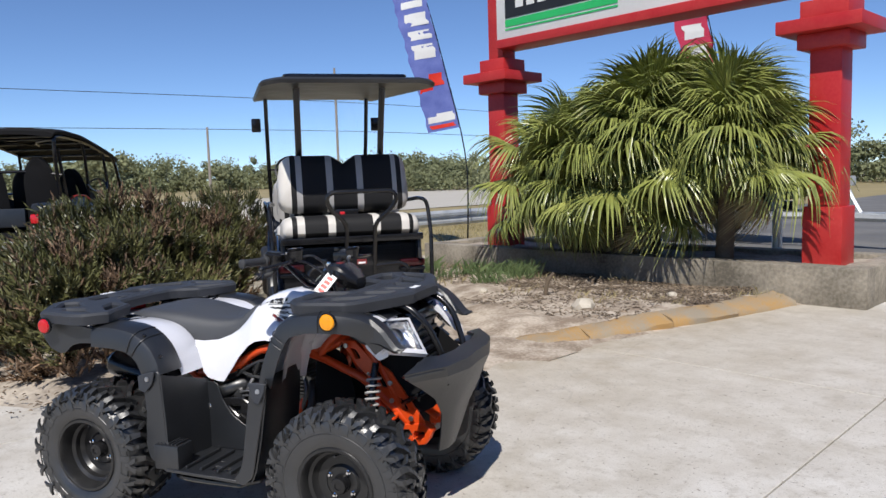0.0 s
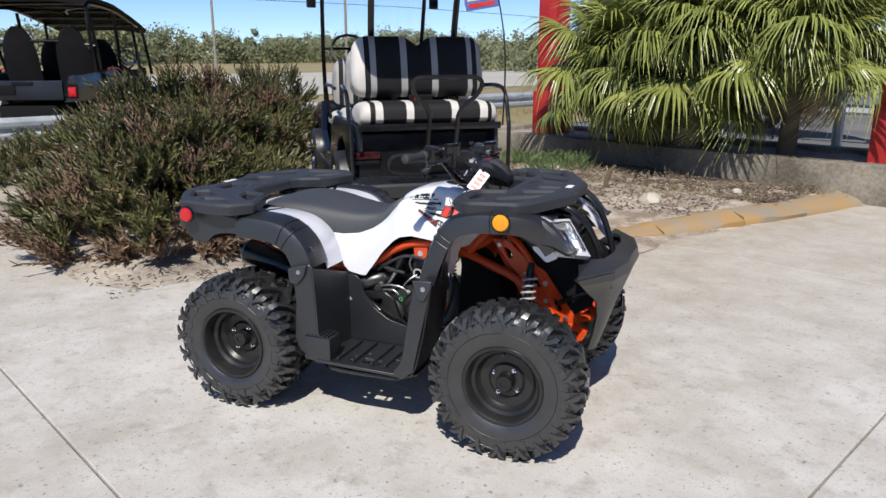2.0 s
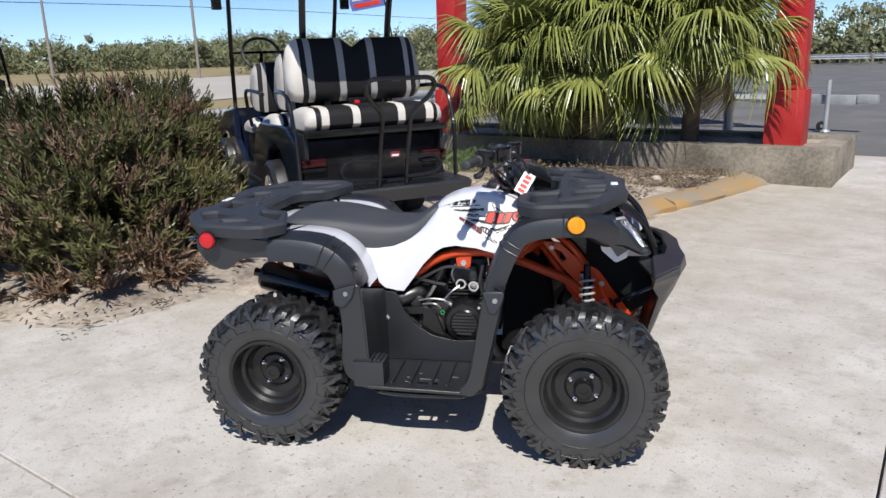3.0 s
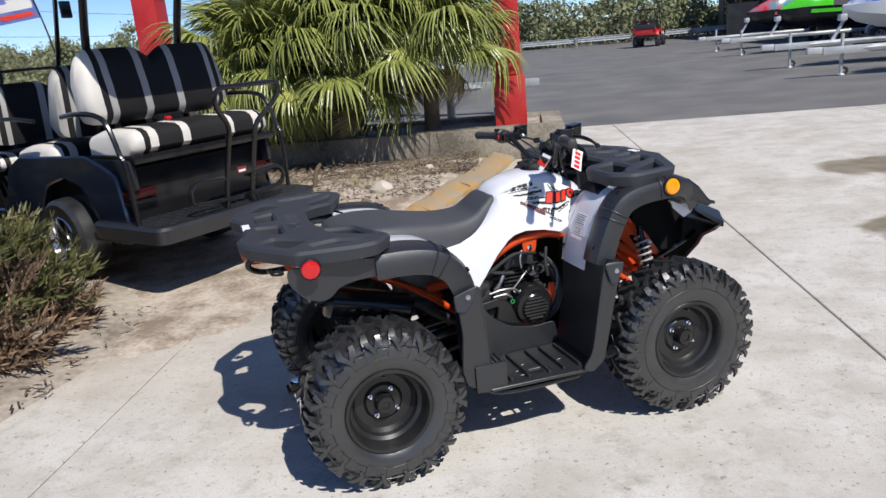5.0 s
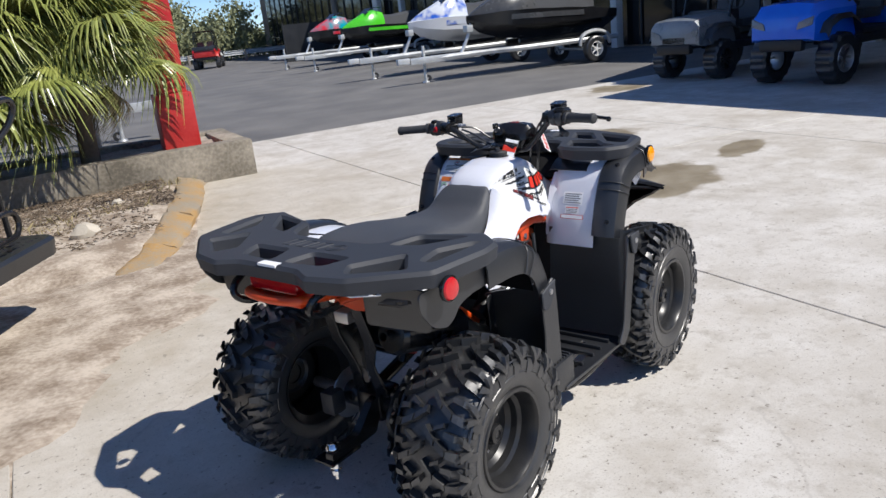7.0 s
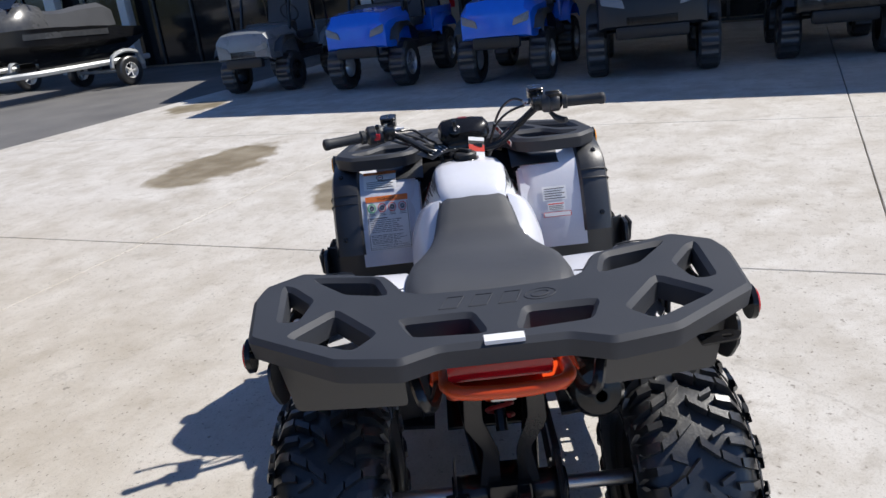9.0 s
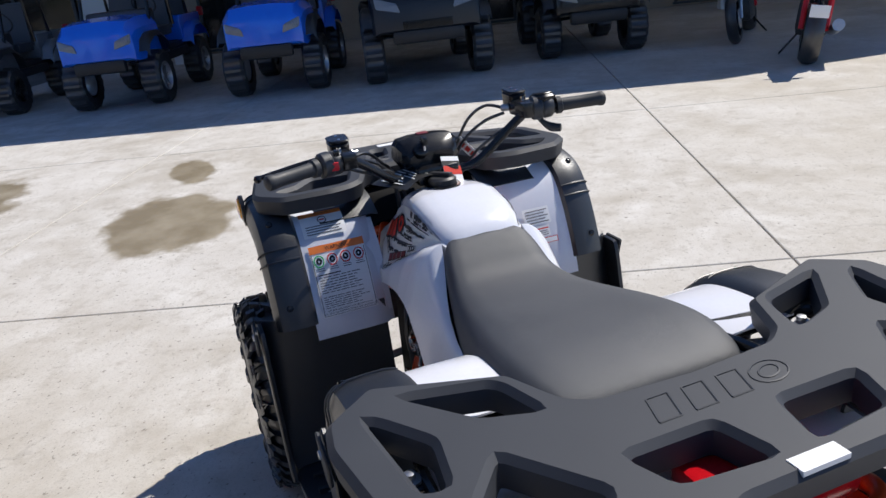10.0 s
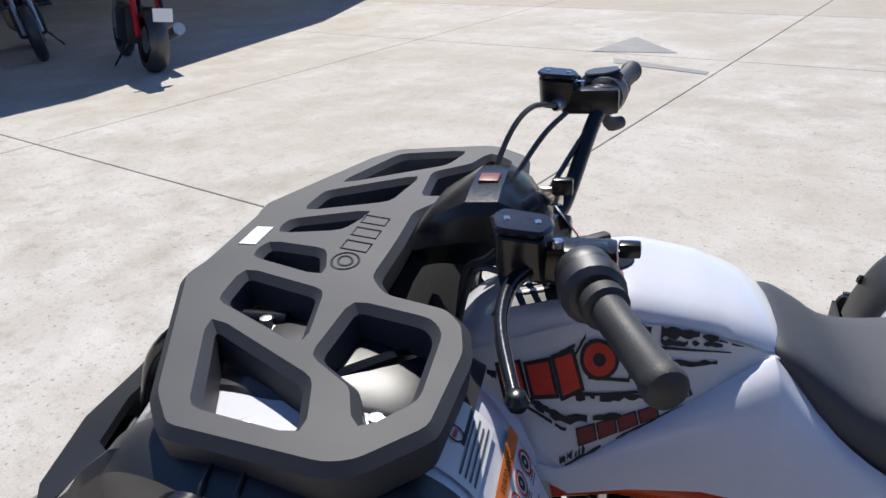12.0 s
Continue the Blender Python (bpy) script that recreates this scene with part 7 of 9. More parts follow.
tank_rows = []
for k in range(33):
    u = 0.008 + 0.422 * k / 32
    sec = tank_section(u)
    tank_rows.append([Vector((u, y, z)) for y, z in sec[::-1]] + [Vector((u, -y, z)) for y, z in sec[1:]])
tank = part("tank_cover", loft(tank_rows, ring=False), M_WHITE, ATV, "glossy white tank cover", 50)
for s in SIDES:
    # silver graphic with ragged slanted black bars and plain red maker's blocks
    rows = []
    for k in range(33):
        u = 0.022 + 0.366 * k / 32
        hi = float(np.interp(u, [0.022, 0.05, 0.145, 0.25, 0.388], [0.45, 0.10, 0.04, 0.06, 0.16]))
        lo = float(np.interp(u, [0.022, 0.04, 0.255, 0.33, 0.388], [0.70, 0.96, 0.985, 0.80, 0.50]))
        rows.append([tank_skin(u, hi + (lo - hi) * j / 8, s, 0.0025) for j in range(9)])
    decal = part("silver_decal", loft(rows, ring=False), M_SILVER, tank, "brushed silver tank graphic", 60)

    way = (lambda u: u) if s > 0 else (lambda u: 0.555 - u)
    low_way = (lambda u: u) if s > 0 else (lambda u: 0.350 - u)

    def strip(u0, f0, u1, f1, wide, mat, name, rough=0.0, lift=0.0045, slant=0.0, n=6):
        """A printed bar on the tank's flank; rough wears its edges and breaks."""
        wear = random.Random(round(u0 * 1000 + f0 * 77))
        n = 16 if rough else n
        bm, run = bmesh.new(), []
        for i in range(n + 1):
            t = i / n
            a, b = (wide / 2 * (1 - rough * wear.random()) for _ in (0, 1))
            u, f = u0 + (u1 - u0) * t, f0 + (f1 - f0) * t
            run.append([tank_skin(u - slant * x, f + x, s, lift) for x in (-a, b)])
            if rough and 1 < i < n - 1 and wear.random() < rough * 0.22:
                if len(run) > 1:
                    add_loft(bm, run, ring=False)
                run = []
        if len(run) > 1:
            add_loft(bm, run, ring=False)
        return part(name, bm, mat, decal)

    for u0, f0, u1, f1, wd, rg in ((0.172, 0.11, 0.085, 0.10, 0.16, 0.9), (0.150, 0.20, 0.080, 0.21, 0.10, 0.9), (0.132, 0.06, 0.056, 0.15, 0.07, 0.7), (0.190, 0.22, 0.070, 0.34, 0.035, 0.3), (0.205, 0.31, 0.085, 0.52, 0.12, 0.7),
                                   (0.175, 0.42, 0.145, 0.46, 0.06, 0.8), (0.185, 0.49, 0.140, 0.56, 0.09, 0.8), (0.232, 0.43, 0.135, 0.63, 0.035, 0.4), (0.262, 0.50, 0.130, 0.72, 0.03, 0.3), (0.245, 0.54, 0.155, 0.72, 0.085, 0.8),
                                   (0.295, 0.60, 0.192, 0.80, 0.08, 0.7), (0.310, 0.62, 0.255, 0.74, 0.025, 0.2), (0.318, 0.55, 0.270, 0.64, 0.05, 0.6), (0.385, 0.36, 0.345, 0.44, 0.09, 0.6), (0.236, 0.14, 0.262, 0.42, 0.05, 0.5),
                                   (0.248, 0.20, 0.300, 0.34, 0.04, 0.5), (0.262, 0.92, 0.232, 0.93, 0.07, 0.8), (0.255, 0.97, 0.122, 0.955, 0.035, 0.8)):
        strip(u0, f0, u1, f1, wd, M_INK, "black_stripe", rg)
    # four plain red blocks with black outlines, the last one a ring
    for u, f, du, hh in ((0.336, 0.475, 0.025, 0.26), (0.301, 0.435, 0.026, 0.21), (0.266, 0.40, 0.020, 0.24)):
        strip(way(u + 0.004), f + 0.005, way(u - du - 0.004), f - 0.033, hh + 0.06, M_INK, "block_outline", 0, 0.0055, 0.05)
        strip(way(u), f, way(u - du), f - 0.03, hh, M_REDINK, "red_block", 0, 0.0065, 0.05)
    for r0, r1, mt, lf in ((0.0, 1.25, M_INK, 0.0055), (0.42, 1.0, M_REDINK, 0.0065)):
        ringb = bmesh.new()
        turns = [2 * math.pi * k / 20 for k in range(21)]
        add_loft(ringb, [[tank_skin(way(0.219) + 0.018 * r * math.cos(q) - 0.004 * math.sin(q) * r, 0.32 + 0.125 * r * math.sin(q), s, lf) for r in (max(r0, 0.02), r1)] for q in turns], ring=False)
        part("red_ring" if mt is M_REDINK else "block_outline", ringb, mt, decal)
    for k in range(4):
        u = 0.240 - 0.0235 * k
        strip(low_way(u + 0.002), 0.825 + 0.017 * k, low_way(u - 0.020), 0.838 + 0.017 * k, 0.135, M_INK, "block_outline", 0, 0.005, 0.03, 2)
        strip(low_way(u), 0.825 + 0.017 * k, low_way(u - 0.018), 0.838 + 0.017 * k, 0.11, M_REDDARK, "dark_red_block", 0, 0.006, 0.03, 2)
    for k in range(3):
        u = 0.144 - 0.0105 * k
        strip(low_way(u + 0.001), 0.80 + 0.008 * k, low_way(u - 0.0095), 0.806 + 0.008 * k, 0.14, M_INK, "small_block", 0, 0.005, 0.03, 2)
        strip(low_way(u - 0.002), 0.802 + 0.008 * k, low_way(u - 0.0065), 0.805 + 0.008 * k, 0.085, M_SILVER, "block_field", 0, 0.006, 0.03, 2)
    # knee panel: from the tank's crease and the seat's rim outwards and down to the engine arch
    rows = []
    for u in sorted({round(0.32 - 0.0178 * k, 4) for k in range(51)} | {p[0] for p in KNEE_LOW}, reverse=True):
        t, l = [[float(np.interp(-u, [-p[0] for p in edge], [p[k] for p in edge])) for k in (1, 2)] for edge in (KNEE_TOP, KNEE_LOW)]
        rows.append([Vector((u, s * (t[0] + (l[0] - t[0]) * f ** 0.55), t[1] + (l[1] - t[1]) * f ** 1.25)) for f in (0.0, 0.06, 0.16, 0.3, 0.46, 0.64, 0.82, 1.0)])
    part("side_panel", thicken(loft(rows, ring=False), 0.004), M_WHITE, ATV, "glossy white knee panel", 60)
    # warning labels on the inner faces of the front fenders
    fr = arc_frames(FENDER_ARC, 10)

    def on_fender(x, y, lift=0.005):
        """x across from the inner edge, y up the arc, both 0..1 over the label area."""
        f = 14 + y * 26
        k = int(min(f, len(fr) - 2))
        p, q = fr[k][0].lerp(fr[k + 1][0], f - k), fr[k][1].lerp(fr[k + 1][1], f - k)
        return p + q * lift + Vector((0, s * (0.205 + 0.160 * x), 0))

    def patch(x0, x1, y0, y1, mat, name, parent, lift, n=8):
        rws = [[on_fender(x0, y0 + (y1 - y0) * i / n, lift), on_fender(x1, y0 + (y1 - y0) * i / n, lift)] for i in range(n + 1)]
        return part(name, loft(rws, ring=False), mat, parent)

    def disc(x, y, r, mat, name, parent, lift, inner=0.0):
        """A printed dot or ring on the label; r in metres."""
        spin = [2 * math.pi * k / 18 for k in range(19)]
        return part(name, loft([[on_fender(x + q * r / 0.16 * math.cos(a), y + q * r / 0.20 * math.sin(a), lift) for q in (max(inner, 0.02), 1.0)] for a in spin], ring=False), mat, parent)

    if s > 0:
        lab = patch(0.03, 0.92, -0.10, 0.76, M_PAPER, "warning_label", ff, 0.0055, 16)
        for edge in ((0.045, 0.055), (0.895, 0.905)):
            patch(*edge, -0.075, 0.66, M_GREYINK, "label_border", lab, 0.0062, 14)
        patch(0.045, 0.905, -0.082, -0.075, M_GREYINK, "label_border", lab, 0.0062, 1)
        patch(0.03, 0.92, 0.675, 0.76, M_ORANGEINK, "orange_header", lab, 0.0065, 3)
        words("WARNING", 0.013, lambda x, y, h: on_fender(0.47 - x / 0.16, 0.715 + y / 0.20, 0.0072), M_INK, lab, "header_word")
        for k in range(4):
            cx, cy = 0.80 - 0.215 * k, 0.585
            disc(cx, cy, 0.0125, M_PAPER, "pictogram_field", lab, 0.0062)
            disc(cx, cy, 0.0075, M_INK, "pictogram_figure", lab, 0.0068, 0.35)
            disc(cx, cy, 0.0135, M_REDINK if k else M_SIGNGREEN, "pictogram_ring", lab, 0.0072, 0.80)
            for m in range(3):
                patch(cx - 0.07 + 0.01 * m, cx + 0.07 - 0.008 * m, 0.478 + 0.022 * m, 0.486 + 0.022 * m, M_GREYINK, "text_line", lab, 0.0064, 1)
        patch(0.50, 0.86, 0.432, 0.444, M_INK, "text_line", lab, 0.0064, 1)
        for k in range(14):
            if k != 7:
                y = 0.405 - 0.0285 * k
                x, end = 0.86, 0.12 + 0.05 * ((k * 7) % 5) / 2
                for m in range(9):
                    wide = 0.05 + 0.028 * ((k * 5 + m * 3) % 4)
                    if x - wide < end:
                        break
                    patch(x - wide, x, y, y + 0.0095, M_GREYINK, "text_line", lab, 0.0064, 1)
                    x -= wide + 0.022
        for text, y in (("LOCATE AND READ OWNER'S MANUAL", -0.005), ("FOLLOW ALL INSTRUCTIONS AND WARNINGS", -0.045)):
            words(text, 0.0066, lambda x, w, h: on_fender(0.475 - x / 0.16, y + w / 0.20, 0.0068), M_INK, lab, "label_words")
        lab2 = patch(0.24, 0.93, 0.86, 1.22, M_PAPER, "age_label", ff, 0.0055, 8)
        patch(0.24, 0.93, 1.15, 1.22, M_ORANGEINK, "orange_header", lab2, 0.0065, 2)
        words("WARNING", 0.009, lambda x, y, h: on_fender(0.58 - x / 0.16, 1.185 + y / 0.20, 0.0072), M_INK, lab2, "header_word")
        disc(0.58, 1.075, 0.0115, M_INK, "pictogram_ring", lab2, 0.0068, 0.80)
        patch(0.54, 0.62, 1.065, 1.085, M_REDINK, "pictogram", lab2, 0.0066, 1)
        for k in range(4):
            patch(0.31 + 0.04 * (k % 2), 0.87, 0.89 + 0.032 * k, 0.902 + 0.032 * k, M_GREYINK, "text_line", lab2, 0.0065, 1)
    else:
        lab = patch(0.22, 0.72, 0.42, 0.62, M_PAPER, "notice_label", ff, 0.0055)
        for k in range(5):
            patch(0.26, 0.68 - 0.06 * (k % 2), 0.44 + 0.034 * k, 0.452 + 0.034 * k, M_GREYINK, "text_line", lab, 0.0065, 1)
        lab2 = patch(0.30, 0.66, 0.27, 0.40, M_PAPER, "notice_label", ff, 0.0055)
        patch(0.32, 0.64, 0.36, 0.375, M_REDINK, "red_line", lab2, 0.0065, 1)
        for k in range(3):
            patch(0.33, 0.62, 0.285 + 0.024 * k, 0.294 + 0.024 * k, M_GREYINK, "text_line", lab2, 0.0065, 1)
        lab3 = patch(0.20, 0.78, 0.17, 0.25, M_REDINK, "red_framed_label", ff, 0.0055)
        patch(0.215, 0.765, 0.178, 0.242, M_PAPER, "label_field", lab3, 0.0062)

# ---- frame, engine and running gear ----
def coil(a, b, r, wire, turns, n=9):
    a, b = Vector(a), Vector(b)
    d = (b - a).normalized()
    e = d.orthogonal().normalized()
    f = d.cross(e)
    pts = [a.lerp(b, i / (turns * n)) + r * (math.cos(2 * math.pi * i / n) * e + math.sin(2 * math.pi * i / n) * f) for i in range(turns * n + 1)]
    return tube(pts, wire, 1, 6)


frame_ob = part("frame", tube([(0.43, 0, 0.80), (0.40, 0, 0.70), (0.36, 0, 0.60)], 0.030, 4, 14), M_ORANGE, ATV, "orange tubular steel frame")
for s in SIDES:
    for pts, r in (([(0.44, s * 0.07, 0.76), (0.36, s * 0.13, 0.70), (0.22, s * 0.150, 0.698), (0.09, s * 0.152, 0.690), (0.0, s * 0.152, 0.655), (-0.07, s * 0.15, 0.605), (-0.17, s * 0.13, 0.565), (-0.30, s * 0.12, 0.55)], 0.018),
                   ([(0.42, s * 0.07, 0.72), (0.50, s * 0.12, 0.62), (0.58, s * 0.13, 0.50), (0.66, s * 0.13, 0.41), (0.74, s * 0.12, 0.36)], 0.014),
                   ([(0.235, s * 0.12, 0.47), (0.215, s * 0.14, 0.42), (0.15, s * 0.14, 0.315), (0.05, s * 0.14, 0.29), (-0.15, s * 0.13, 0.30)], 0.017),
                   ([(0.20, s * 0.152, 0.698), (0.336, s * 0.152, 0.666), (0.44, s * 0.152, 0.626), (0.53, s * 0.152, 0.588), (0.64, s * 0.150, 0.50), (0.72, s * 0.140, 0.42)], 0.018),
                   ([(0.335, s * 0.150, 0.668), (0.375, s * 0.145, 0.725), (0.44, s * 0.11, 0.785)], 0.017),
                   ([(0.42, s * 0.08, 0.78), (0.53, s * 0.14, 0.735), (0.62, s * 0.15, 0.62), (0.70, s * 0.145, 0.47), (0.76, s * 0.13, 0.38)], 0.014),
                   ([(-0.03, s * 0.12, 0.61), (-0.25, s * 0.13, 0.66), (-0.55, s * 0.14, 0.715), (-0.82, s * 0.13, 0.735)], 0.013),
                   ([(-0.17, s * 0.12, 0.42), (-0.35, s * 0.13, 0.56), (-0.62, s * 0.14, 0.705)], 0.013)):
        part("frame_tube", tube(pts, r, 6, 10), M_ORANGE, frame_ob)
    tower = plate(rounded([(0.430, 0.745), (0.500, 0.742), (0.575, 0.672), (0.650, 0.632), (0.712, 0.545), (0.800, 0.425), (0.735, 0.415), (0.655, 0.495), (0.585, 0.565), (0.510, 0.640)], 0.01, 2),
                  [rounded([(0.575, 0.628), (0.628, 0.612), (0.655, 0.560), (0.615, 0.560)], 0.01, 2), rounded([(0.672, 0.530), (0.700, 0.520), (0.728, 0.476), (0.700, 0.472)], 0.008, 2), rounded([(0.480, 0.712), (0.505, 0.705), (0.525, 0.672), (0.505, 0.668)], 0.007, 2)],
                  lambda x, y, h: Vector((x, s * (0.158 + h), y)), 0.014, 0.003)
    part("shock_mount", tower, M_ORANGE, frame_ob, "pierced orange shock tower")
    for x, z in ((0.47, 0.725), (0.605, 0.645), (0.66, 0.585), (0.665, 0.515), (0.745, 0.45)):
        part("frame_bolt", lathe([(0.010, 0), (0.010, 0.006), (0.006, 0.007), (0, 0.007)], pose(x, s * 0.174, z, -90 * s), 10), M_METAL, frame_ob, "", 25)
    part("bolt_plate", plate(rounded([(0.10, 0.632), (0.15, 0.632), (0.158, 0.69), (0.092, 0.69)], 0.012, 2), [], lambda x, y, h: Vector((x, s * (0.160 + h), y)), 0.008), M_ORANGE, frame_ob)
    part("frame_bolt", lathe([(0.012, 0), (0.012, 0.006), (0.007, 0.007), (0, 0.007)], pose(0.125, s * 0.158, 0.652, -90 * s), 12), M_CHROME, frame_ob, "", 25)
    hook = plate(rounded([(0.70, 0.33), (0.80, 0.345), (0.83, 0.40), (0.79, 0.43), (0.70, 0.42)], 0.012, 2), [rounded([(0.745, 0.365), (0.79, 0.37), (0.795, 0.395), (0.75, 0.395)], 0.008, 2)],
                 lambda x, y, h: Vector((x, s * (0.165 + h), y)), 0.05, 0.004)
    part("frame_foot", hook, M_ORANGE, frame_ob, "bright orange front frame foot")
    for pts, mt, nm in (([(0.50, s * 0.14, 0.33), (0.585, s * 0.37, 0.235)], M_ORANGE, "lower_arm"), ([(0.72, s * 0.14, 0.345), (0.61, s * 0.37, 0.235)], M_ORANGE, "lower_arm"),
                        ([(0.53, s * 0.15, 0.46), (0.59, s * 0.35, 0.375)], M_ORANGE, "upper_arm"), ([(0.68, s * 0.15, 0.46), (0.605, s * 0.35, 0.375)], M_ORANGE, "upper_arm"),
                        ([(0.50, s * 0.05, 0.36), (0.54, s * 0.36, 0.30)], M_METAL, "tie_rod")):
        part(nm, tube(pts, 0.012, 2, 10), mt, ATV)
    part("well_liner", plate(rounded([(0.265, 0.27), (0.48, 0.27), (0.47, 0.46), (0.43, 0.66), (0.37, 0.70), (0.29, 0.66)], 0.02, 2), [], lambda x, y, h: Vector((x, s * (0.105 + h), y)), 0.006), M_MATTE, ATV, "matt black inner well liner")
    part("nose_liner", plate(rounded([(0.66, 0.40), (0.84, 0.50), (0.86, 0.66), (0.76, 0.74), (0.60, 0.80), (0.60, 0.62)], 0.02, 2), [], lambda x, y, h: Vector((x, s * (0.150 - 0.10 * max(0.0, x - 0.70) + h), y)), 0.006), M_MATTE, ATV)
    part("knuckle", box((0.565, s * 0.36 - 0.03, 0.22), (0.63, s * 0.36 + 0.03, 0.39), 0.01), M_DARKMETAL, ATV)
    shock = part("shock_absorber", tube([(0.605, s * 0.185, 0.665), (0.605, s * 0.225, 0.56), (0.605, s * 0.30, 0.34)], [0.013, 0.016, 0.011], 3, 12), M_GLOSSBLACK, ATV, "front shock absorber with pale spring")
    part("spring", coil((0.605, s * 0.20, 0.625), (0.605, s * 0.275, 0.41), 0.027, 0.0048, 9), M_SPRING, shock, "pale grey coil spring")
    part("brake_disc", cyl_y(0.597, s * 0.345, s * 0.350, 0.292, 0.085), M_METAL, ATV)
    # bumper stays and side rails
    part("bumper_tube", tube([(0.87, s * 0.115, 0.66), (0.845, s * 0.13, 0.74), (0.80, s * 0.145, 0.83), (0.72, s * 0.15, 0.888), (0.60, s * 0.15, 0.895)], 0.013, 6, 10), M_GLOSSBLACK, ATV, "black bumper tube")
    part("bumper_stay", tube([(0.70, s * 0.15, 0.50), (0.80, s * 0.19, 0.56), (0.88, s * 0.18, 0.60)], 0.010, 4, 8), M_GLOSSBLACK, ATV)

# engine: finned cylinder, cases, side covers, carburettor and hoses
engine = part("engine", box((-0.10, -0.10, 0.30), (0.22, 0.10, 0.47), 0.03), M_DARKMETAL, ATV, "dark single-cylinder engine")
for k in range(7):
    part("cooling_fin", box((0.045, -0.075, 0.475 + 0.016 * k), (0.20, 0.075, 0.482 + 0.016 * k), 0.003), M_DARKMETAL, engine)
part("cylinder_head", box((0.05, -0.065, 0.585), (0.195, 0.065, 0.645), 0.015), M_DARKMETAL, engine, "dark cast cylinder head")
for s, mt in ((-1, M_GLOSSBLACK), (1, M_METAL)):
    cover = part("side_cover", lathe([(0, 0.185), (0.052, 0.185), (0.058, 0.180), (0.074, 0.178), (0.084, 0.165), (0.088, 0.14), (0.088, 0.09)], pose(0.125, 0, 0.405, -90 * s), 32), mt, engine, "black vented fan cover" if s < 0 else "cast aluminium side cover", 30)
    if s < 0:
        for k in range(7):
            zz = 0.405 + (k - 3) * 0.0135
            half = math.sqrt(0.050 ** 2 - ((k - 3) * 0.0135) ** 2)
            part("vent_slat", box((0.125 - half, -0.1905, zz - 0.0035), (0.125 + half, -0.184, zz + 0.0035), 0.0015), M_DARKMETAL, cover)
    else:
        part("barcode_label", box((0.08, 0.186, 0.395), (0.15, 0.1865, 0.425)), M_PAPER, cover, "white bar-code label")
        for k in range(9):
            part("bar", box((0.085 + k * 0.007, 0.1868, 0.40), (0.088 + k * 0.007 + 0.001 * (k % 3), 0.187, 0.418)), M_INK, cover)
    part("side_cover", lathe([(0, 0.165), (0.045, 0.165), (0.062, 0.155), (0.066, 0.13), (0.066, 0.08)], pose(-0.02, 0, 0.375, -90 * s), 28), M_DARKMETAL if s < 0 else M_METAL, engine, "", 30)
    for a, b in ((0.06, 0.475), (0.19, 0.475), (0.035, 0.36), (0.20, 0.34), (-0.07, 0.42)):
        part("case_bolt", lathe([(0.008, 0), (0.008, 0.006), (0, 0.007)], pose(a, s * 0.135, b, -90 * s), 8), M_CHROME, engine, "", 25)
    part("clamp", lathe([(0.020, 0.0), (0.020, 0.012), (0.012, 0.014), (0.012, 0.02), (0, 0.02)], pose(0.155, s * 0.10, 0.535, -90 * s), 14), M_METAL, engine, "", 25)
    part("hose", tube([(0.20, s * 0.09, 0.60), (0.25, s * 0.13, 0.53), (0.235, s * 0.14, 0.44), (0.19, s * 0.12, 0.36)], 0.009, 5, 8), M_RUBBER, engine)
    part("engine_guard", plate(rounded([(-0.20, 0.452), (-0.135, 0.468), (-0.03, 0.480), (0.015, 0.452), (0.045, 0.368), (0.085, 0.340), (0.03, 0.325), (-0.02, 0.362), (-0.12, 0.402), (-0.195, 0.415)], 0.012, 2), [rounded([(-0.100, 0.438), (-0.040, 0.444), (-0.048, 0.394)], 0.007, 2)],
                               lambda x, y, h: Vector((x, s * (0.196 + h), y)), 0.018, 0.004), M_GLOSSBLACK, engine, "black pierced pivot arm")
    part("pivot_bolt", lathe([(0.013, 0), (0.013, 0.008), (0.008, 0.010), (0, 0.010)], pose(-0.185, s * 0.212, 0.435, -90 * s), 8), M_CHROME, engine, "", 25)
    part("rubber_boot", tube([(-0.20, s * 0.15, 0.462), (-0.14, s * 0.155, 0.495), (-0.08, s * 0.13, 0.515), (-0.04, s * 0.08, 0.525)], [0.030, 0.036, 0.034, 0.028], 4, 14), M_RUBBER, engine, "black rubber intake boot")
    part("plug_cap", lathe([(0, 0.05), (0.014, 0.048), (0.017, 0.03), (0.017, 0.0), (0.011, -0.004), (0.010, -0.03), (0, -0.03)], pose(0.020, s * 0.155, 0.585, 0, 28, 0), 14), M_GLOSSBLACK, engine, "black plug cap", 30)
    part("plug_lead", tube([(0.012, s * 0.155, 0.565), (-0.012, s * 0.16, 0.525), (-0.03, s * 0.15, 0.50)], 0.008, 3, 8), M_METAL, engine)
    for ring_x, ring_z in ((0.112, 0.565), (0.163, 0.557)):
        part("hose_clamp", lathe([(0.013, 0.004), (0.014, 0.012), (0.021, 0.012), (0.022, 0.0), (0.013, 0.0)], pose(ring_x, s * 0.150, ring_z, -90 * s), 18), M_CHROME, engine, "bright hose clamp", 30)
    for wire in ([(-0.06, 0.165, 0.492), (-0.01, 0.172, 0.503), (0.045, 0.168, 0.496), (0.07, 0.160, 0.47)], [(0.045, 0.165, 0.50), (0.075, 0.17, 0.535), (0.105, 0.155, 0.555)], [(0.085, 0.16, 0.575), (0.078, 0.165, 0.61), (0.092, 0.155, 0.645)], [(-0.045, 0.17, 0.478), (0.005, 0.178, 0.484), (0.03, 0.175, 0.465)]):
        part("control_rod", tube([(a, s * b, z) for a, b, z in wire], 0.0042, 5, 6), M_METAL, engine)
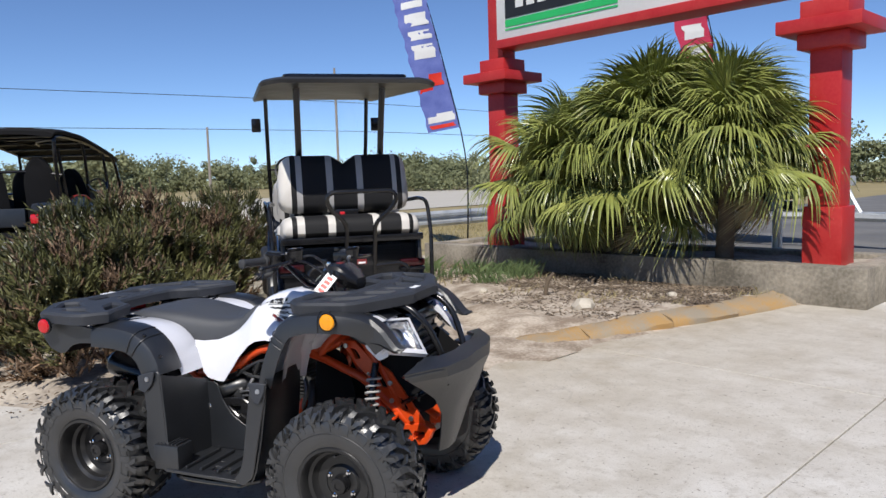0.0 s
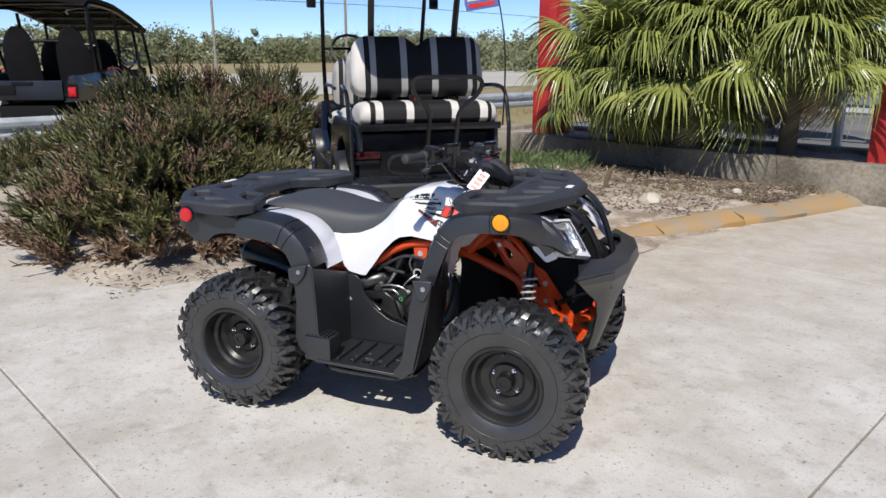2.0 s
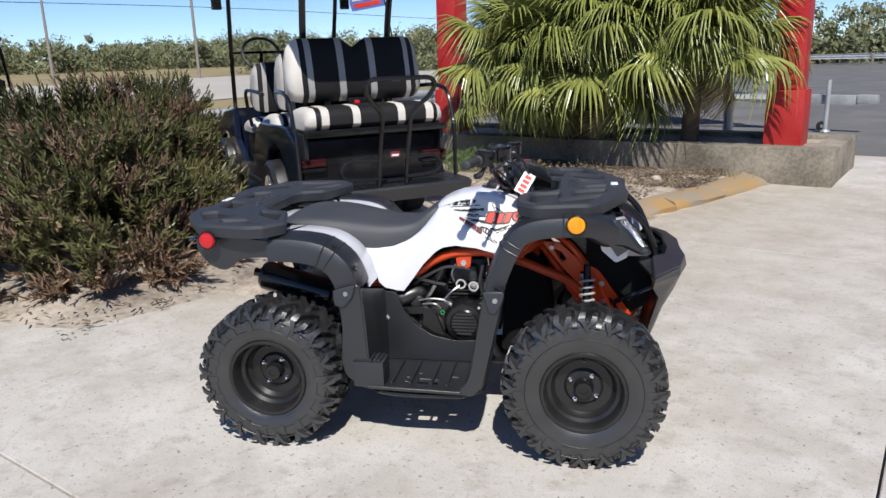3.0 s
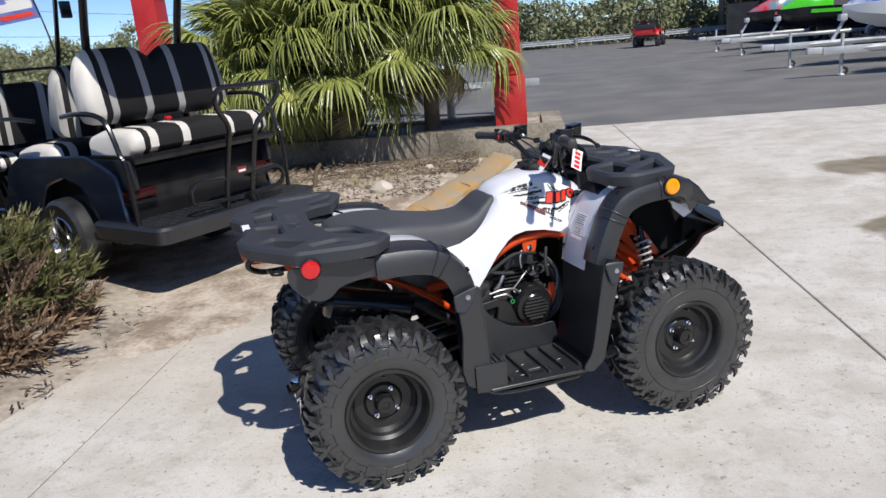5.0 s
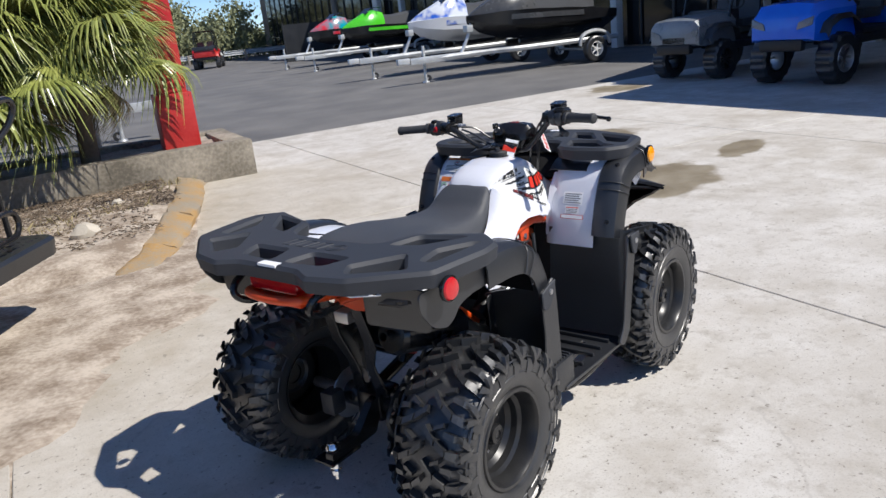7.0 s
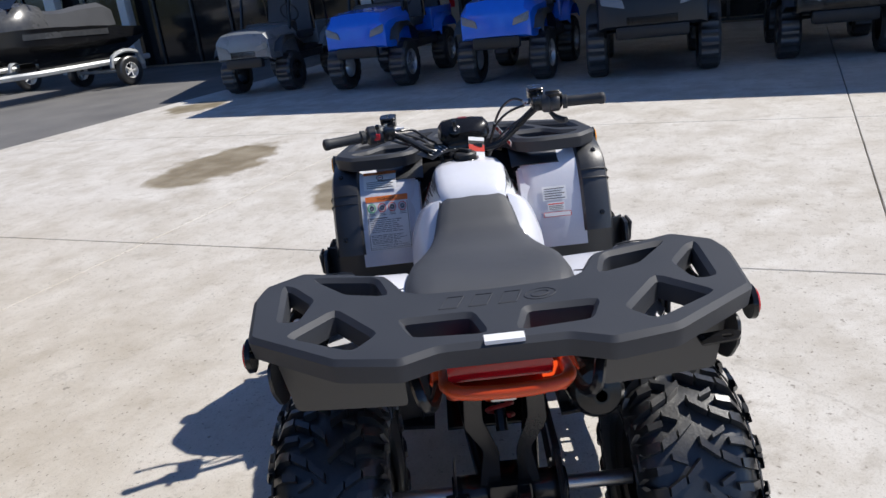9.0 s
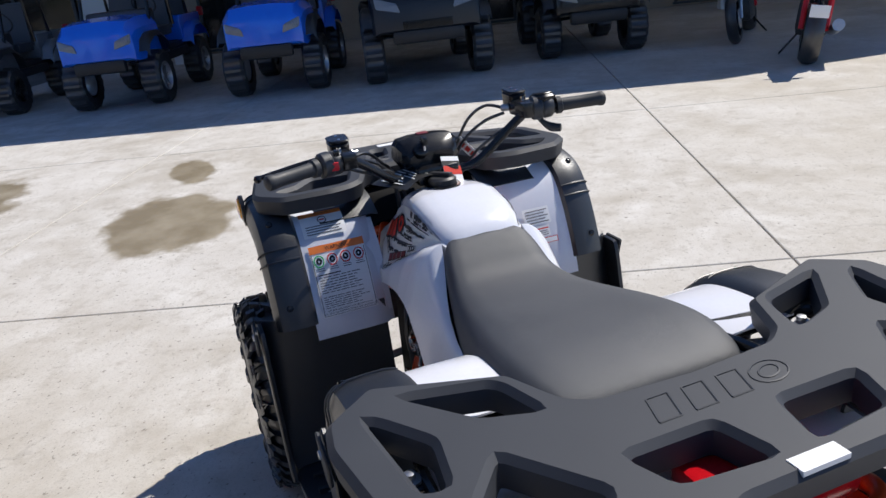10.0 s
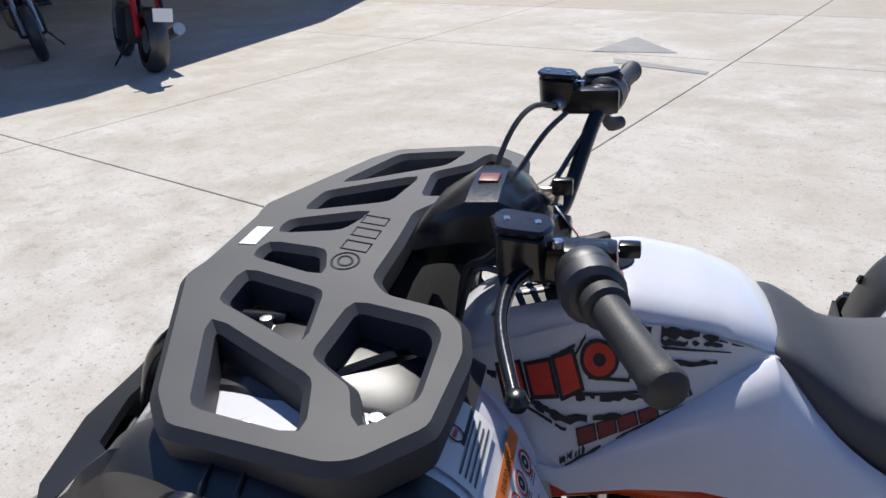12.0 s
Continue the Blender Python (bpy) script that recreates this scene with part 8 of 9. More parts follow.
    for wire in ([(-0.08, 0.15, 0.56), (-0.02, 0.165, 0.60), (0.06, 0.16, 0.635), (0.15, 0.155, 0.625)], [(0.20, 0.15, 0.64), (0.19, 0.16, 0.58), (0.20, 0.155, 0.52)], [(-0.10, 0.15, 0.60), (-0.03, 0.16, 0.575), (0.05, 0.16, 0.56)]):
        part("loom", tube([(a, s * b, z) for a, b, z in wire], 0.007, 5, 7), M_RUBBER, engine)
for s in SIDES:
    part("start_motor", lathe([(0, 0.0), (0.026, 0.0), (0.03, 0.006), (0.03, 0.07), (0.022, 0.078), (0, 0.08)], pose(-0.075, s * 0.085, 0.485, -90 * s), 20), M_DARKMETAL, engine, "cast starter motor", 30)
    part("rocker_cover", box((0.06, min(s * 0.05, s * 0.10), 0.555), (0.17, max(s * 0.05, s * 0.10), 0.625), 0.018), M_DARKMETAL, engine)
    part("green_sticker", lathe([(0.006, 0.001), (0.009, 0.001), (0.009, 0)], pose(0.035, s * 0.1665, 0.445, -90 * s), 16), M_SIGNGREEN, engine, "round green check sticker")
    for bx, bz in ((-0.03, 0.43), (-0.065, 0.36), (0.03, 0.34), (0.07, 0.485), (0.185, 0.47)):
        part("case_bolt", lathe([(0.007, 0), (0.007, 0.006), (0, 0.007)], pose(bx, s * 0.168, bz, -90 * s), 6), M_CHROME, engine, "", 25)
part("carburettor", box((-0.04, -0.05, 0.50), (0.04, 0.05, 0.58), 0.012), M_DARKMETAL, engine)
part("air_box", box((-0.40, -0.12, 0.52), (-0.10, 0.12, 0.68), 0.03), M_TEXTURED, ATV)
# Dark block added to close the see-through gap behind the engine.
part("battery_tray", box((-0.11, -0.11, 0.53), (0.04, 0.11, 0.70), 0.02), M_MATTE, ATV, "matt black backing block under the tank")
part("tank_liner", box((0.04, -0.10, 0.655), (0.30, 0.10, 0.73), 0.02), M_MATTE, ATV)
part("belly_pan", box((-0.22, -0.15, 0.225), (0.50, 0.15, 0.235), 0.003), M_GLOSSBLACK, ATV)
part("exhaust_pipe", tube([(0.20, -0.05, 0.55), (0.26, -0.10, 0.50), (0.22, -0.14, 0.36), (0.0, -0.15, 0.33), (-0.22, -0.16, 0.42), (-0.38, -0.20, 0.54)], 0.017, 6, 10), M_DARKMETAL, ATV)
muffler = part("muffler", lathe([(0, 0), (0.05, 0), (0.060, 0.012), (0.060, 0.30), (0.05, 0.315), (0.018, 0.318), (0.018, 0.35), (0.013, 0.35), (0.013, 0.30)], Matrix.Translation((-0.40, -0.205, 0.515)) @ pose(0, 0, 0, 0, -74, 0), 24), M_GLOSSBLACK, ATV, "matt black cylindrical muffler", 30)

# rear axle, swing arm, chain and hitch
part("rear_axle", tube([(-0.583, -0.30, 0.283), (-0.583, 0.30, 0.283)], 0.019, 1, 14), M_METAL, ATV)
swing = part("swing_arm", box((-0.64, -0.055, 0.235), (-0.53, 0.055, 0.335), 0.02), M_GLOSSBLACK, ATV, "black rear swing arm")
for s in SIDES:
    part("arm", tube([(-0.16, s * 0.10, 0.36), (-0.35, s * 0.08, 0.32), (-0.57, s * 0.055, 0.29)], 0.022, 4, 10), M_GLOSSBLACK, swing)
    part("axle_housing", cyl_y(-0.583, s * 0.055, s * 0.14, 0.283, 0.042), M_GLOSSBLACK, swing)
part("sprocket", cyl_y(-0.583, -0.125, -0.118, 0.283, 0.095, 36), M_DARKMETAL, ATV)
chain = part("chain", tube([(-0.583, -0.121, 0.378), (-0.30, -0.121, 0.40), (-0.04, -0.121, 0.425), (0.0, -0.121, 0.38), (-0.04, -0.121, 0.335), (-0.30, -0.121, 0.26), (-0.583, -0.121, 0.188), (-0.68, -0.121, 0.283), (-0.583, -0.121, 0.378)], 0.009, 6, 6, True), M_DARKMETAL, ATV, "greasy drive chain")
part("brake_disc", cyl_y(-0.583, 0.128, 0.134, 0.283, 0.09, 32), M_METAL, ATV)
part("brake_caliper", box((-0.70, 0.10, 0.25), (-0.64, 0.16, 0.33), 0.012), M_DARKMETAL, ATV)
shock = part("shock_absorber", tube([(-0.28, 0, 0.62), (-0.45, 0, 0.36)], 0.016, 1, 12), M_GLOSSBLACK, ATV, "rear shock absorber")
part("spring", coil((-0.30, 0, 0.59), (-0.43, 0, 0.39), 0.034, 0.006, 8), M_REDPAINT, shock, "red coil spring")
hitch = part("tow_hitch", plate(rounded([(-0.86, 0.205), (-0.66, 0.215), (-0.60, 0.33), (-0.66, 0.33), (-0.74, 0.25), (-0.86, 0.245)], 0.012, 2), [], lambda x, y, h: Vector((x, -0.045 + 0.03 + h, y)), 0.03, 0.003), M_GLOSSBLACK, ATV, "black steel tow hitch bracket")
part("tow_plate", box((-0.87, -0.05, 0.205), (-0.74, 0.03, 0.215), 0.003), M_GLOSSBLACK, hitch)
part("tow_ball", lathe([(0, 0.083), (0.014, 0.080), (0.023, 0.068), (0.0245, 0.055), (0.020, 0.042), (0.012, 0.036), (0.014, 0.032), (0.014, 0.015), (0.022, 0.014), (0.022, 0.0), (0.010, -0.008), (0.010, -0.012), (0.017, -0.013), (0.017, -0.026), (0.008, -0.028), (0.008, -0.045), (0, -0.045)],
                       pose(-0.825, -0.015, 0.18), 20), M_CHROME, hitch, "chrome tow ball", 35)
for k in range(6):
    part("hitch_bolt", lathe([(0.009, 0), (0.009, 0.008), (0, 0.009)], pose(-0.68 - 0.02 * (k % 3), -0.018, 0.245 + 0.03 * (k // 3), 90), 6), M_CHROME, hitch, "", 20)
for s in SIDES:
    part("centre_bracket", plate(rounded([(0.02, 0.30), (0.075, 0.32), (0.055, 0.44), (0.095, 0.52), (0.085, 0.68), (0.045, 0.68), (0.05, 0.54), (0.02, 0.44)], 0.012, 2), [], lambda x, y, h: Vector((-0.66 - h - 0.25 * (y - 0.5), s * x, y)), 0.008, 0.002), M_GLOSSBLACK, ATV)
    part("frame_gusset", plate(rounded([(-0.82, 0.735), (-0.62, 0.705), (-0.615, 0.665), (-0.70, 0.668), (-0.77, 0.695)], 0.01, 2), [], lambda x, y, h: Vector((x, s * (0.148 + h), y)), 0.006), M_ORANGE, ATV)

for s, v in ((1, 0.118), (-1, 0.095)):
    part("hoop_leg", tube([(-0.735, s * v, 0.738), (-0.700, s * v, 0.70), (-0.64, s * v, 0.675)], 0.012, 3, 10), M_ORANGE, frame_ob)
part("clevis", box((-0.70, -0.03, 0.60), (-0.66, 0.03, 0.64), 0.008), M_METAL, ATV, "zinc clevis block")

# ---- footwells ----
for s in SIDES:
    well = part("footwell", plate([(-0.235, 0.185), (0.235, 0.185), (0.24, 0.470), (0.20, 0.503), (-0.20, 0.485)], [rounded([(x, y), (x + dx, y), (x + dx, y + dy), (x, y + dy)], 0.006, 2)
                                  for x, y, dx, dy in ((-0.02, 0.40, 0.08, 0.04), (-0.07, 0.43, 0.025, 0.016), (-0.07, 0.39, 0.018, 0.014), (-0.03, 0.35, 0.02, 0.014), (0.10, 0.37, 0.035, 0.016), (0.09, 0.43, 0.02, 0.014))], lambda x, y, h: Vector((x, s * y, 0.258 + h)), 0.012, 0.002), M_TEXTURED, ATV, "black plastic footwell")
    for x in (-0.112, -0.042, 0.038, 0.098, 0.162):
        part("cleat", box((x - 0.005, min(s * 0.25, s * 0.465), 0.258), (x + 0.005, max(s * 0.25, s * 0.465), 0.272), 0.003), M_TEXTURED, well)
    strip = plate(rounded([(0.322, 0.650), (0.252, 0.650), (0.240, 0.60), (0.196, 0.345), (0.182, 0.305), (0.150, 0.268), (0.190, 0.244), (0.240, 0.285), (0.272, 0.43)], 0.014, 2), [], lambda x, y, h: Vector((x, s * (0.515 + h), y)), 0.012, 0.003)
    part("front_guard", strip, M_TEXTURED, well, "black leg guard")
    rows = []
    for z, u0, u1 in ((0.655, 0.276, 0.314), (0.55, 0.272, 0.298), (0.42, 0.258, 0.275), (0.30, 0.235, 0.245), (0.262, 0.218, 0.225)):
        rows.append([Vector((u0 - 0.02, s * 0.19, z)), Vector((u0 - 0.004, s * 0.26, z)), Vector((u0, s * 0.36, z)), Vector((u0 + 0.002, s * 0.46, z)), Vector((u1 - 0.01, s * 0.497, z)), Vector((u1, s * 0.507, z))])
    part("front_guard", thicken(loft(rows, ring=False), 0.006), M_TEXTURED, well)
    part("rear_guard", plate(rounded([(-0.300, 0.625), (-0.255, 0.632), (-0.222, 0.652), (-0.212, 0.635), (-0.206, 0.56), (-0.196, 0.36), (-0.150, 0.335), (-0.150, 0.262), (-0.215, 0.240), (-0.285, 0.288), (-0.300, 0.345), (-0.288, 0.48)], 0.012, 2), [],
                             lambda x, y, h: Vector((x, s * (0.472 + h - 0.05 * max(0, x + 0.22)), y)), 0.010, 0.003), M_TEXTURED, well, "black heel guard")
    rows = [[Vector((x + 0.012 * (v < 0.25), s * v, z + lift * max(0.0, 0.468 - v))) for v in (0.19, 0.24, 0.30, 0.36, 0.42, 0.455, 0.468)] for z, x, lift in ((0.26, -0.198, 0), (0.36, -0.198, 0), (0.46, -0.202, 0), (0.55, -0.207, -0.05), (0.635, -0.213, -0.32))]
    part("rear_guard", thicken(loft(rows, ring=False), 0.006), M_TEXTURED, well)
    block = part("heel_step", box((-0.255, min(s * 0.39, s * 0.482), 0.25), (-0.135, max(s * 0.39, s * 0.482), 0.352), 0.008), M_TEXTURED, well)
    for k in range(6):
        part("rib", box((-0.245 + 0.018 * k, min(s * 0.40, s * 0.475), 0.352), (-0.237 + 0.018 * k, max(s * 0.40, s * 0.475), 0.360), 0.002), M_TEXTURED, block)
    part("inner_cover", plate(rounded([(-0.225, 0.548), (-0.14, 0.540), (-0.115, 0.47), (-0.07, 0.41), (0.0, 0.365), (0.09, 0.345), (0.19, 0.35), (0.20, 0.26), (-0.22, 0.26)], 0.015, 2), [], lambda x, y, h: Vector((x, s * (0.218 + h + 0.03 * (0.4 - y)), y)), 0.006, 0.001), M_TEXTURED, well)
    part("side_bar", tube([(-0.20, s * 0.30, 0.228), (-0.16, s * 0.455, 0.226), (0.10, s * 0.47, 0.226), (0.17, s * 0.45, 0.232), (0.22, s * 0.25, 0.24)], 0.011, 5, 8), M_GLOSSBLACK, ATV)
    # Bolted tabs use the lighter rack plastic, their sheen put into the colour.
    for tab, v in (([(0.245, 0.652), (0.322, 0.652), (0.318, 0.622), (0.292, 0.572), (0.268, 0.575)], 0.527), ([(-0.312, 0.628), (-0.255, 0.645), (-0.225, 0.650), (-0.240, 0.600), (-0.275, 0.562), (-0.308, 0.570)], 0.484)):
        part("guard_tab", plate(rounded(tab, 0.008, 2), [], lambda x, y, h: Vector((x, s * (v + h), y)), 0.008, 0.003), M_RACK, well)
    for u, v, z in ((0.290, 0.526, 0.622), (-0.262, 0.484, 0.618)):
        part("panel_bolt", lathe([(0.010, 0), (0.009, 0.004), (0.004, 0.005), (0, 0.004)], pose(u, s * v, z, -90 * s), 12), M_METAL, well, "", 25)

# ---- nose: bumper, headlights, cowl ----
rows = []
for z, u0, ws, us in ((0.715, 0.90, (0.235, 0.20, 0.10), (0.84, 0.885, 0.905)), (0.692, 0.962, (0.425, 0.265, 0.125), (0.832, 0.936, 0.967)), (0.652, 0.970, (0.375, 0.258, 0.125), (0.836, 0.936, 0.975)),
                      (0.605, 0.952, (0.287, 0.225, 0.115), (0.840, 0.912, 0.955)), (0.55, 0.93, (0.222, 0.185, 0.105), (0.868, 0.90, 0.935)), (0.465, 0.90, (0.140, 0.118, 0.07), (0.860, 0.884, 0.90)),
                      (0.375, 0.872, (0.108, 0.093, 0.055), (0.842, 0.857, 0.872)), (0.295, 0.845, (0.080, 0.069, 0.04), (0.820, 0.833, 0.845))):
    half = list(zip(ws, us))
    rows.append([Vector((u, v, z)) for v, u in half] + [Vector((u0, 0, z))] + [Vector((u, -v, z)) for v, u in half[::-1]])
bumper = part("front_bumper", thicken(loft(rows, ring=False), 0.012), M_TEXTURED, ATV, "black plough-shaped plastic bumper", 25)
for s in SIDES:
    part("bumper_wing", plate([(0.834, 0.420), (0.936, 0.262), (0.964, 0.125), (0.90, 0.10), (0.79, 0.20)], [], lambda x, y, h: Vector((x, s * y, 0.684 + h)), 0.012, 0.003), M_TEXTURED, bumper)
    part("bumper_bolt", lathe([(0.010, 0), (0.009, 0.006), (0, 0.006)], pose(0.912, s * 0.21, 0.61, 0, 65, -25 * s), 10), M_GLOSSBLACK, bumper)
cowl = part("nose_cowl", box((0.50, -0.125, 0.55), (0.745, 0.125, 0.86), 0.03), M_GLOSSBLACK, ATV, "gloss black nose cowl with slotted grille")
for k in range(6):
    part("grille_bar", box((0.742, -0.10, 0.60 + 0.04 * k), (0.756, 0.10, 0.615 + 0.04 * k), 0.004), M_TEXTURED, cowl)
part("hood", loft([[Vector((0.44, y, 0.80)) for y in (-0.17, -0.08, 0.08, 0.17)], [Vector((0.52, y, z)) for y, z in ((-0.20, 0.855), (-0.09, 0.88), (0.09, 0.88), (0.20, 0.855))],
                   [Vector((0.66, y, z)) for y, z in ((-0.21, 0.85), (-0.09, 0.885), (0.09, 0.885), (0.21, 0.85))], [Vector((0.77, y, z)) for y, z in ((-0.15, 0.79), (-0.07, 0.83), (0.07, 0.83), (0.15, 0.79))]], ring=False), M_GLOSSBLACK, ATV, "gloss black hood")
for s in SIDES:
    quad = [Vector(p) for p in ((0.738, 0.160, 0.838), (0.652, 0.340, 0.860), (0.732, 0.352, 0.766), (0.824, 0.212, 0.728))]
    if s < 0:
        quad = [Vector((p.x, -p.y, p.z)) for p in quad]
    nrm = (quad[1] - quad[0]).cross(quad[3] - quad[0]).normalized()
    if nrm.x < 0:
        nrm = -nrm
    mid = sum(quad, Vector()) / 4

    def ringed(k, d):
        return [mid + (q - mid) * k + nrm * d for q in quad]

    lamp = part("headlight", thicken(loft([ringed(1.16, -0.02), ringed(1.14, 0.0), ringed(0.93, 0.008)], caps=False), 0.004), M_WHITE, ATV, "angular clear headlight in a white surround")
    part("reflector", loft([ringed(0.94, 0.004), ringed(0.82, -0.02), ringed(0.78, -0.012), ringed(0.55, -0.035), ringed(0.2, -0.045), ringed(0.01, -0.046)], caps=False), M_MIRROR, lamp, "faceted silvered reflector")
    part("projector", lathe([(0.030, 0.016), (0.033, 0.012), (0.033, -0.02), (0.026, -0.02), (0.026, 0.004), (0.0, 0.012)], Matrix.Translation(mid - nrm * 0.025) @ nrm.to_track_quat("Z", "Y").to_matrix().to_4x4(), 20), M_CHROME, lamp, "round bright lamp bowl")
    part("bulb", lathe([(0, 0.02), (0.012, 0.015), (0.018, 0), (0.018, -0.02)], Matrix.Translation(mid - nrm * 0.03) @ nrm.to_track_quat("Z", "Y").to_matrix().to_4x4(), 14), M_CHROME, lamp)
    lens = part("lens", loft([ringed(0.93, 0.007), ringed(0.85, 0.014), ringed(0.5, 0.021), ringed(0.2, 0.024), ringed(0.01, 0.0245)], caps=False), M_LENS, lamp, "clear lens")
    lens.visible_shadow = False
    # round reflectors on the flares and under the rear rack
    for nm, u, v, z, mt, lb in (("side_reflector", 0.563, 0.470, 0.880, M_AMBER, "round amber side reflector"), ("tail_reflector", -0.776, 0.496, 0.815, M_REDLENS, "round red tail reflector")):
        back = part(nm, lathe([(0, -0.006), (0.034, -0.006), (0.035, 0.004), (0.031, 0.006), (0.031, 0.004), (0, 0.004)], pose(u, s * v, z, -90 * s), 24), M_GLOSSBLACK, ATV, lb, 30)
        part("reflector_lens", lathe([(0, 0.013), (0.015, 0.0125), (0.027, 0.010), (0.0305, 0.0045)], pose(u, s * v, z, -90 * s), 24), mt, back, lb)
        part("stalk", tube([(u, s * (v - 0.005), z), (u, s * (v - 0.06), z + (0.0 if u > 0 else 0.01))], 0.007, 1, 8), M_GLOSSBLACK, back)

# tail: orange hoop, lamp and under-rack boxes
hoop = part("tail_hoop", tube([(-0.70, 0.115, 0.735), (-0.86, 0.115, 0.765), (-0.915, 0.112, 0.778), (-0.942, 0.085, 0.778), (-0.947, 0.0, 0.775), (-0.942, -0.085, 0.778), (-0.915, -0.112, 0.778), (-0.86, -0.115, 0.765), (-0.70, -0.115, 0.735)], 0.013, 6, 10), M_ORANGE, ATV, "orange tubular tail hoop")
part("hoop_plate", box((-0.93, -0.105, 0.755), (-0.80, 0.105, 0.765), 0.004), M_ORANGE, hoop)
part("tail_lamp", box((-0.92, -0.085, 0.784), (-0.795, 0.110, 0.822), 0.010), M_REDLENS, ATV, "red rear lamp under the rack")
part("tie_tab", plate(rounded([(-0.90, -0.36), (-0.86, -0.36), (-0.85, -0.43), (-0.865, -0.445), (-0.89, -0.43)], 0.006, 2), [rounded([(-0.882, -0.405), (-0.868, -0.405), (-0.868, -0.425), (-0.882, -0.425)], 0.004, 2)], flat_z(0.80), 0.004), M_GLOSSBLACK, ATV)

# ---- handlebar and controls ----
bar = part("handlebar", tube([(0.185, -0.432, 1.080), (0.212, -0.31, 1.078), (0.228, -0.245, 1.072), (0.245, -0.205, 1.042), (0.275, -0.12, 0.962), (0.292, -0.07, 0.945), (0.295, 0.0, 0.945), (0.292, 0.07, 0.945),
                              (0.275, 0.12, 0.957), (0.248, 0.205, 1.020), (0.236, 0.245, 1.034), (0.220, 0.31, 1.036), (0.172, 0.430, 1.034)], 0.0115, 5, 12), M_GLOSSBLACK, ATV, "black steel handlebar")
part("steering_stem", tube([(0.30, 0, 0.95), (0.37, 0, 0.80), (0.45, 0, 0.62)], 0.019, 2, 12), M_GLOSSBLACK, ATV)
part("bar_clamp", box((0.262, -0.055, 0.925), (0.325, 0.055, 0.968), 0.008), M_GLOSSBLACK, bar)
for s, z0, z1, x0, x1 in ((1, 1.034, 1.036, 0.170, 0.219), (-1, 1.080, 1.078, 0.184, 0.211)):
    a, b = Vector((x0, s * 0.435, z0)), Vector((x1, s * 0.312, z1))
    grip = part("grip", tube([a, a.lerp(b, 0.03), a.lerp(b, 0.10), a.lerp(b, 0.14), a.lerp(b, 0.55), a.lerp(b, 0.88), a.lerp(b, 0.90), b], [0.0165, 0.0180, 0.0180, 0.0162, 0.0158, 0.0165, 0.0215, 0.0215], 1, 20), M_GRIP, bar, "smooth black rubber grip")
    part("grip_end", lathe([(0, 0.004), (0.011, 0.0035), (0.0165, 0)], Matrix.Translation(a) @ (a - b).to_track_quat("Z", "Y").to_matrix().to_4x4(), 20), M_GRIP, grip)
    house = part("switch_housing", lathe([(0, -0.030), (0.024, -0.030), (0.030, -0.024), (0.031, -0.004), (0.027, 0.000), (0.029, 0.004), (0.028, 0.022), (0.023, 0.028), (0, 0.028)], Matrix.Translation((x1 + 0.012, s * 0.278, z1)) @ pose(0, 0, 0, 90, 0, 14 * s), 18), M_TEXTURED, bar, "black switch housing")
    part("perch", box((0.205, s * 0.235 - 0.018, z1 - 0.018), (0.290, s * 0.235 + 0.018, z1 + 0.020), 0.007), M_GLOSSBLACK, bar)
    res = part("brake_reservoir", plate(rounded([(-0.026, -0.022), (0.022, -0.026), (0.030, -0.004), (0.022, 0.026), (-0.022, 0.026), (-0.030, 0.0)], 0.008, 3), [], lambda x, y, h: Vector((0.296 + x, s * (0.238 + y), z1 + 0.036 + 0.10 * x + h)), 0.044, 0.004), M_GLOSSBLACK, bar, "black brake fluid reservoir")
    part("reservoir_lid", plate(rounded([(-0.027, -0.023), (0.023, -0.027), (0.032, -0.004), (0.023, 0.027), (-0.023, 0.027), (-0.032, 0.0)], 0.008, 3), [], lambda x, y, h: Vector((0.296 + x, s * (0.238 + y), z1 + 0.0435 + 0.10 * x + h)), 0.007, 0.003), M_GLOSSBLACK, res)
    for x, y in ((-0.015, 0.0), (0.015, 0.0)):
        part("lid_screw", lathe([(0.0035, 0), (0.003, 0.0015), (0, 0.0015)], pose(0.296 + x, s * (0.238 + y), z1 + 0.0435 + 0.10 * x), 8), M_CHROME, res)
    part("bar_clamp", box((0.214, s * 0.244 - 0.014, z1 - 0.022), (0.246, s * 0.244 + 0.014, z1 + 0.022), 0.006), M_GLOSSBLACK, bar)
    part("adjuster", lathe([(0.007, -0.014), (0.009, -0.010), (0.009, 0.006), (0.005, 0.010), (0.005, 0.022), (0, 0.022)], Matrix.Translation((0.292, s * 0.212, z1)) @ pose(0, 0, 0, 90, 0, 25 * s), 10), M_METAL, bar, "knurled cable adjuster", 25)
    lever = part("lever", tube([(0.285, s * 0.250, z1), (0.302, s * 0.285, z1 - 0.003), (0.302, s * 0.35, z1 - 0.008), (0.280, s * 0.437, z1 - 0.014)], [0.009, 0.008, 0.0065, 0.006], 5, 10), M_GLOSSBLACK, bar, "black brake lever")
    part("lever_ball", lathe([(0, -0.010), (0.007, -0.007), (0.010, 0), (0.007, 0.007), (0, 0.010)], pose(0.277, s * 0.443, z1 - 0.015), 12), M_GLOSSBLACK, lever)
    part("perch_bolt", lathe([(0.006, 0), (0.006, 0.007), (0, 0.008)], pose(0.262, s * 0.246, z1 + 0.02), 8), M_CHROME, bar, "", 25)
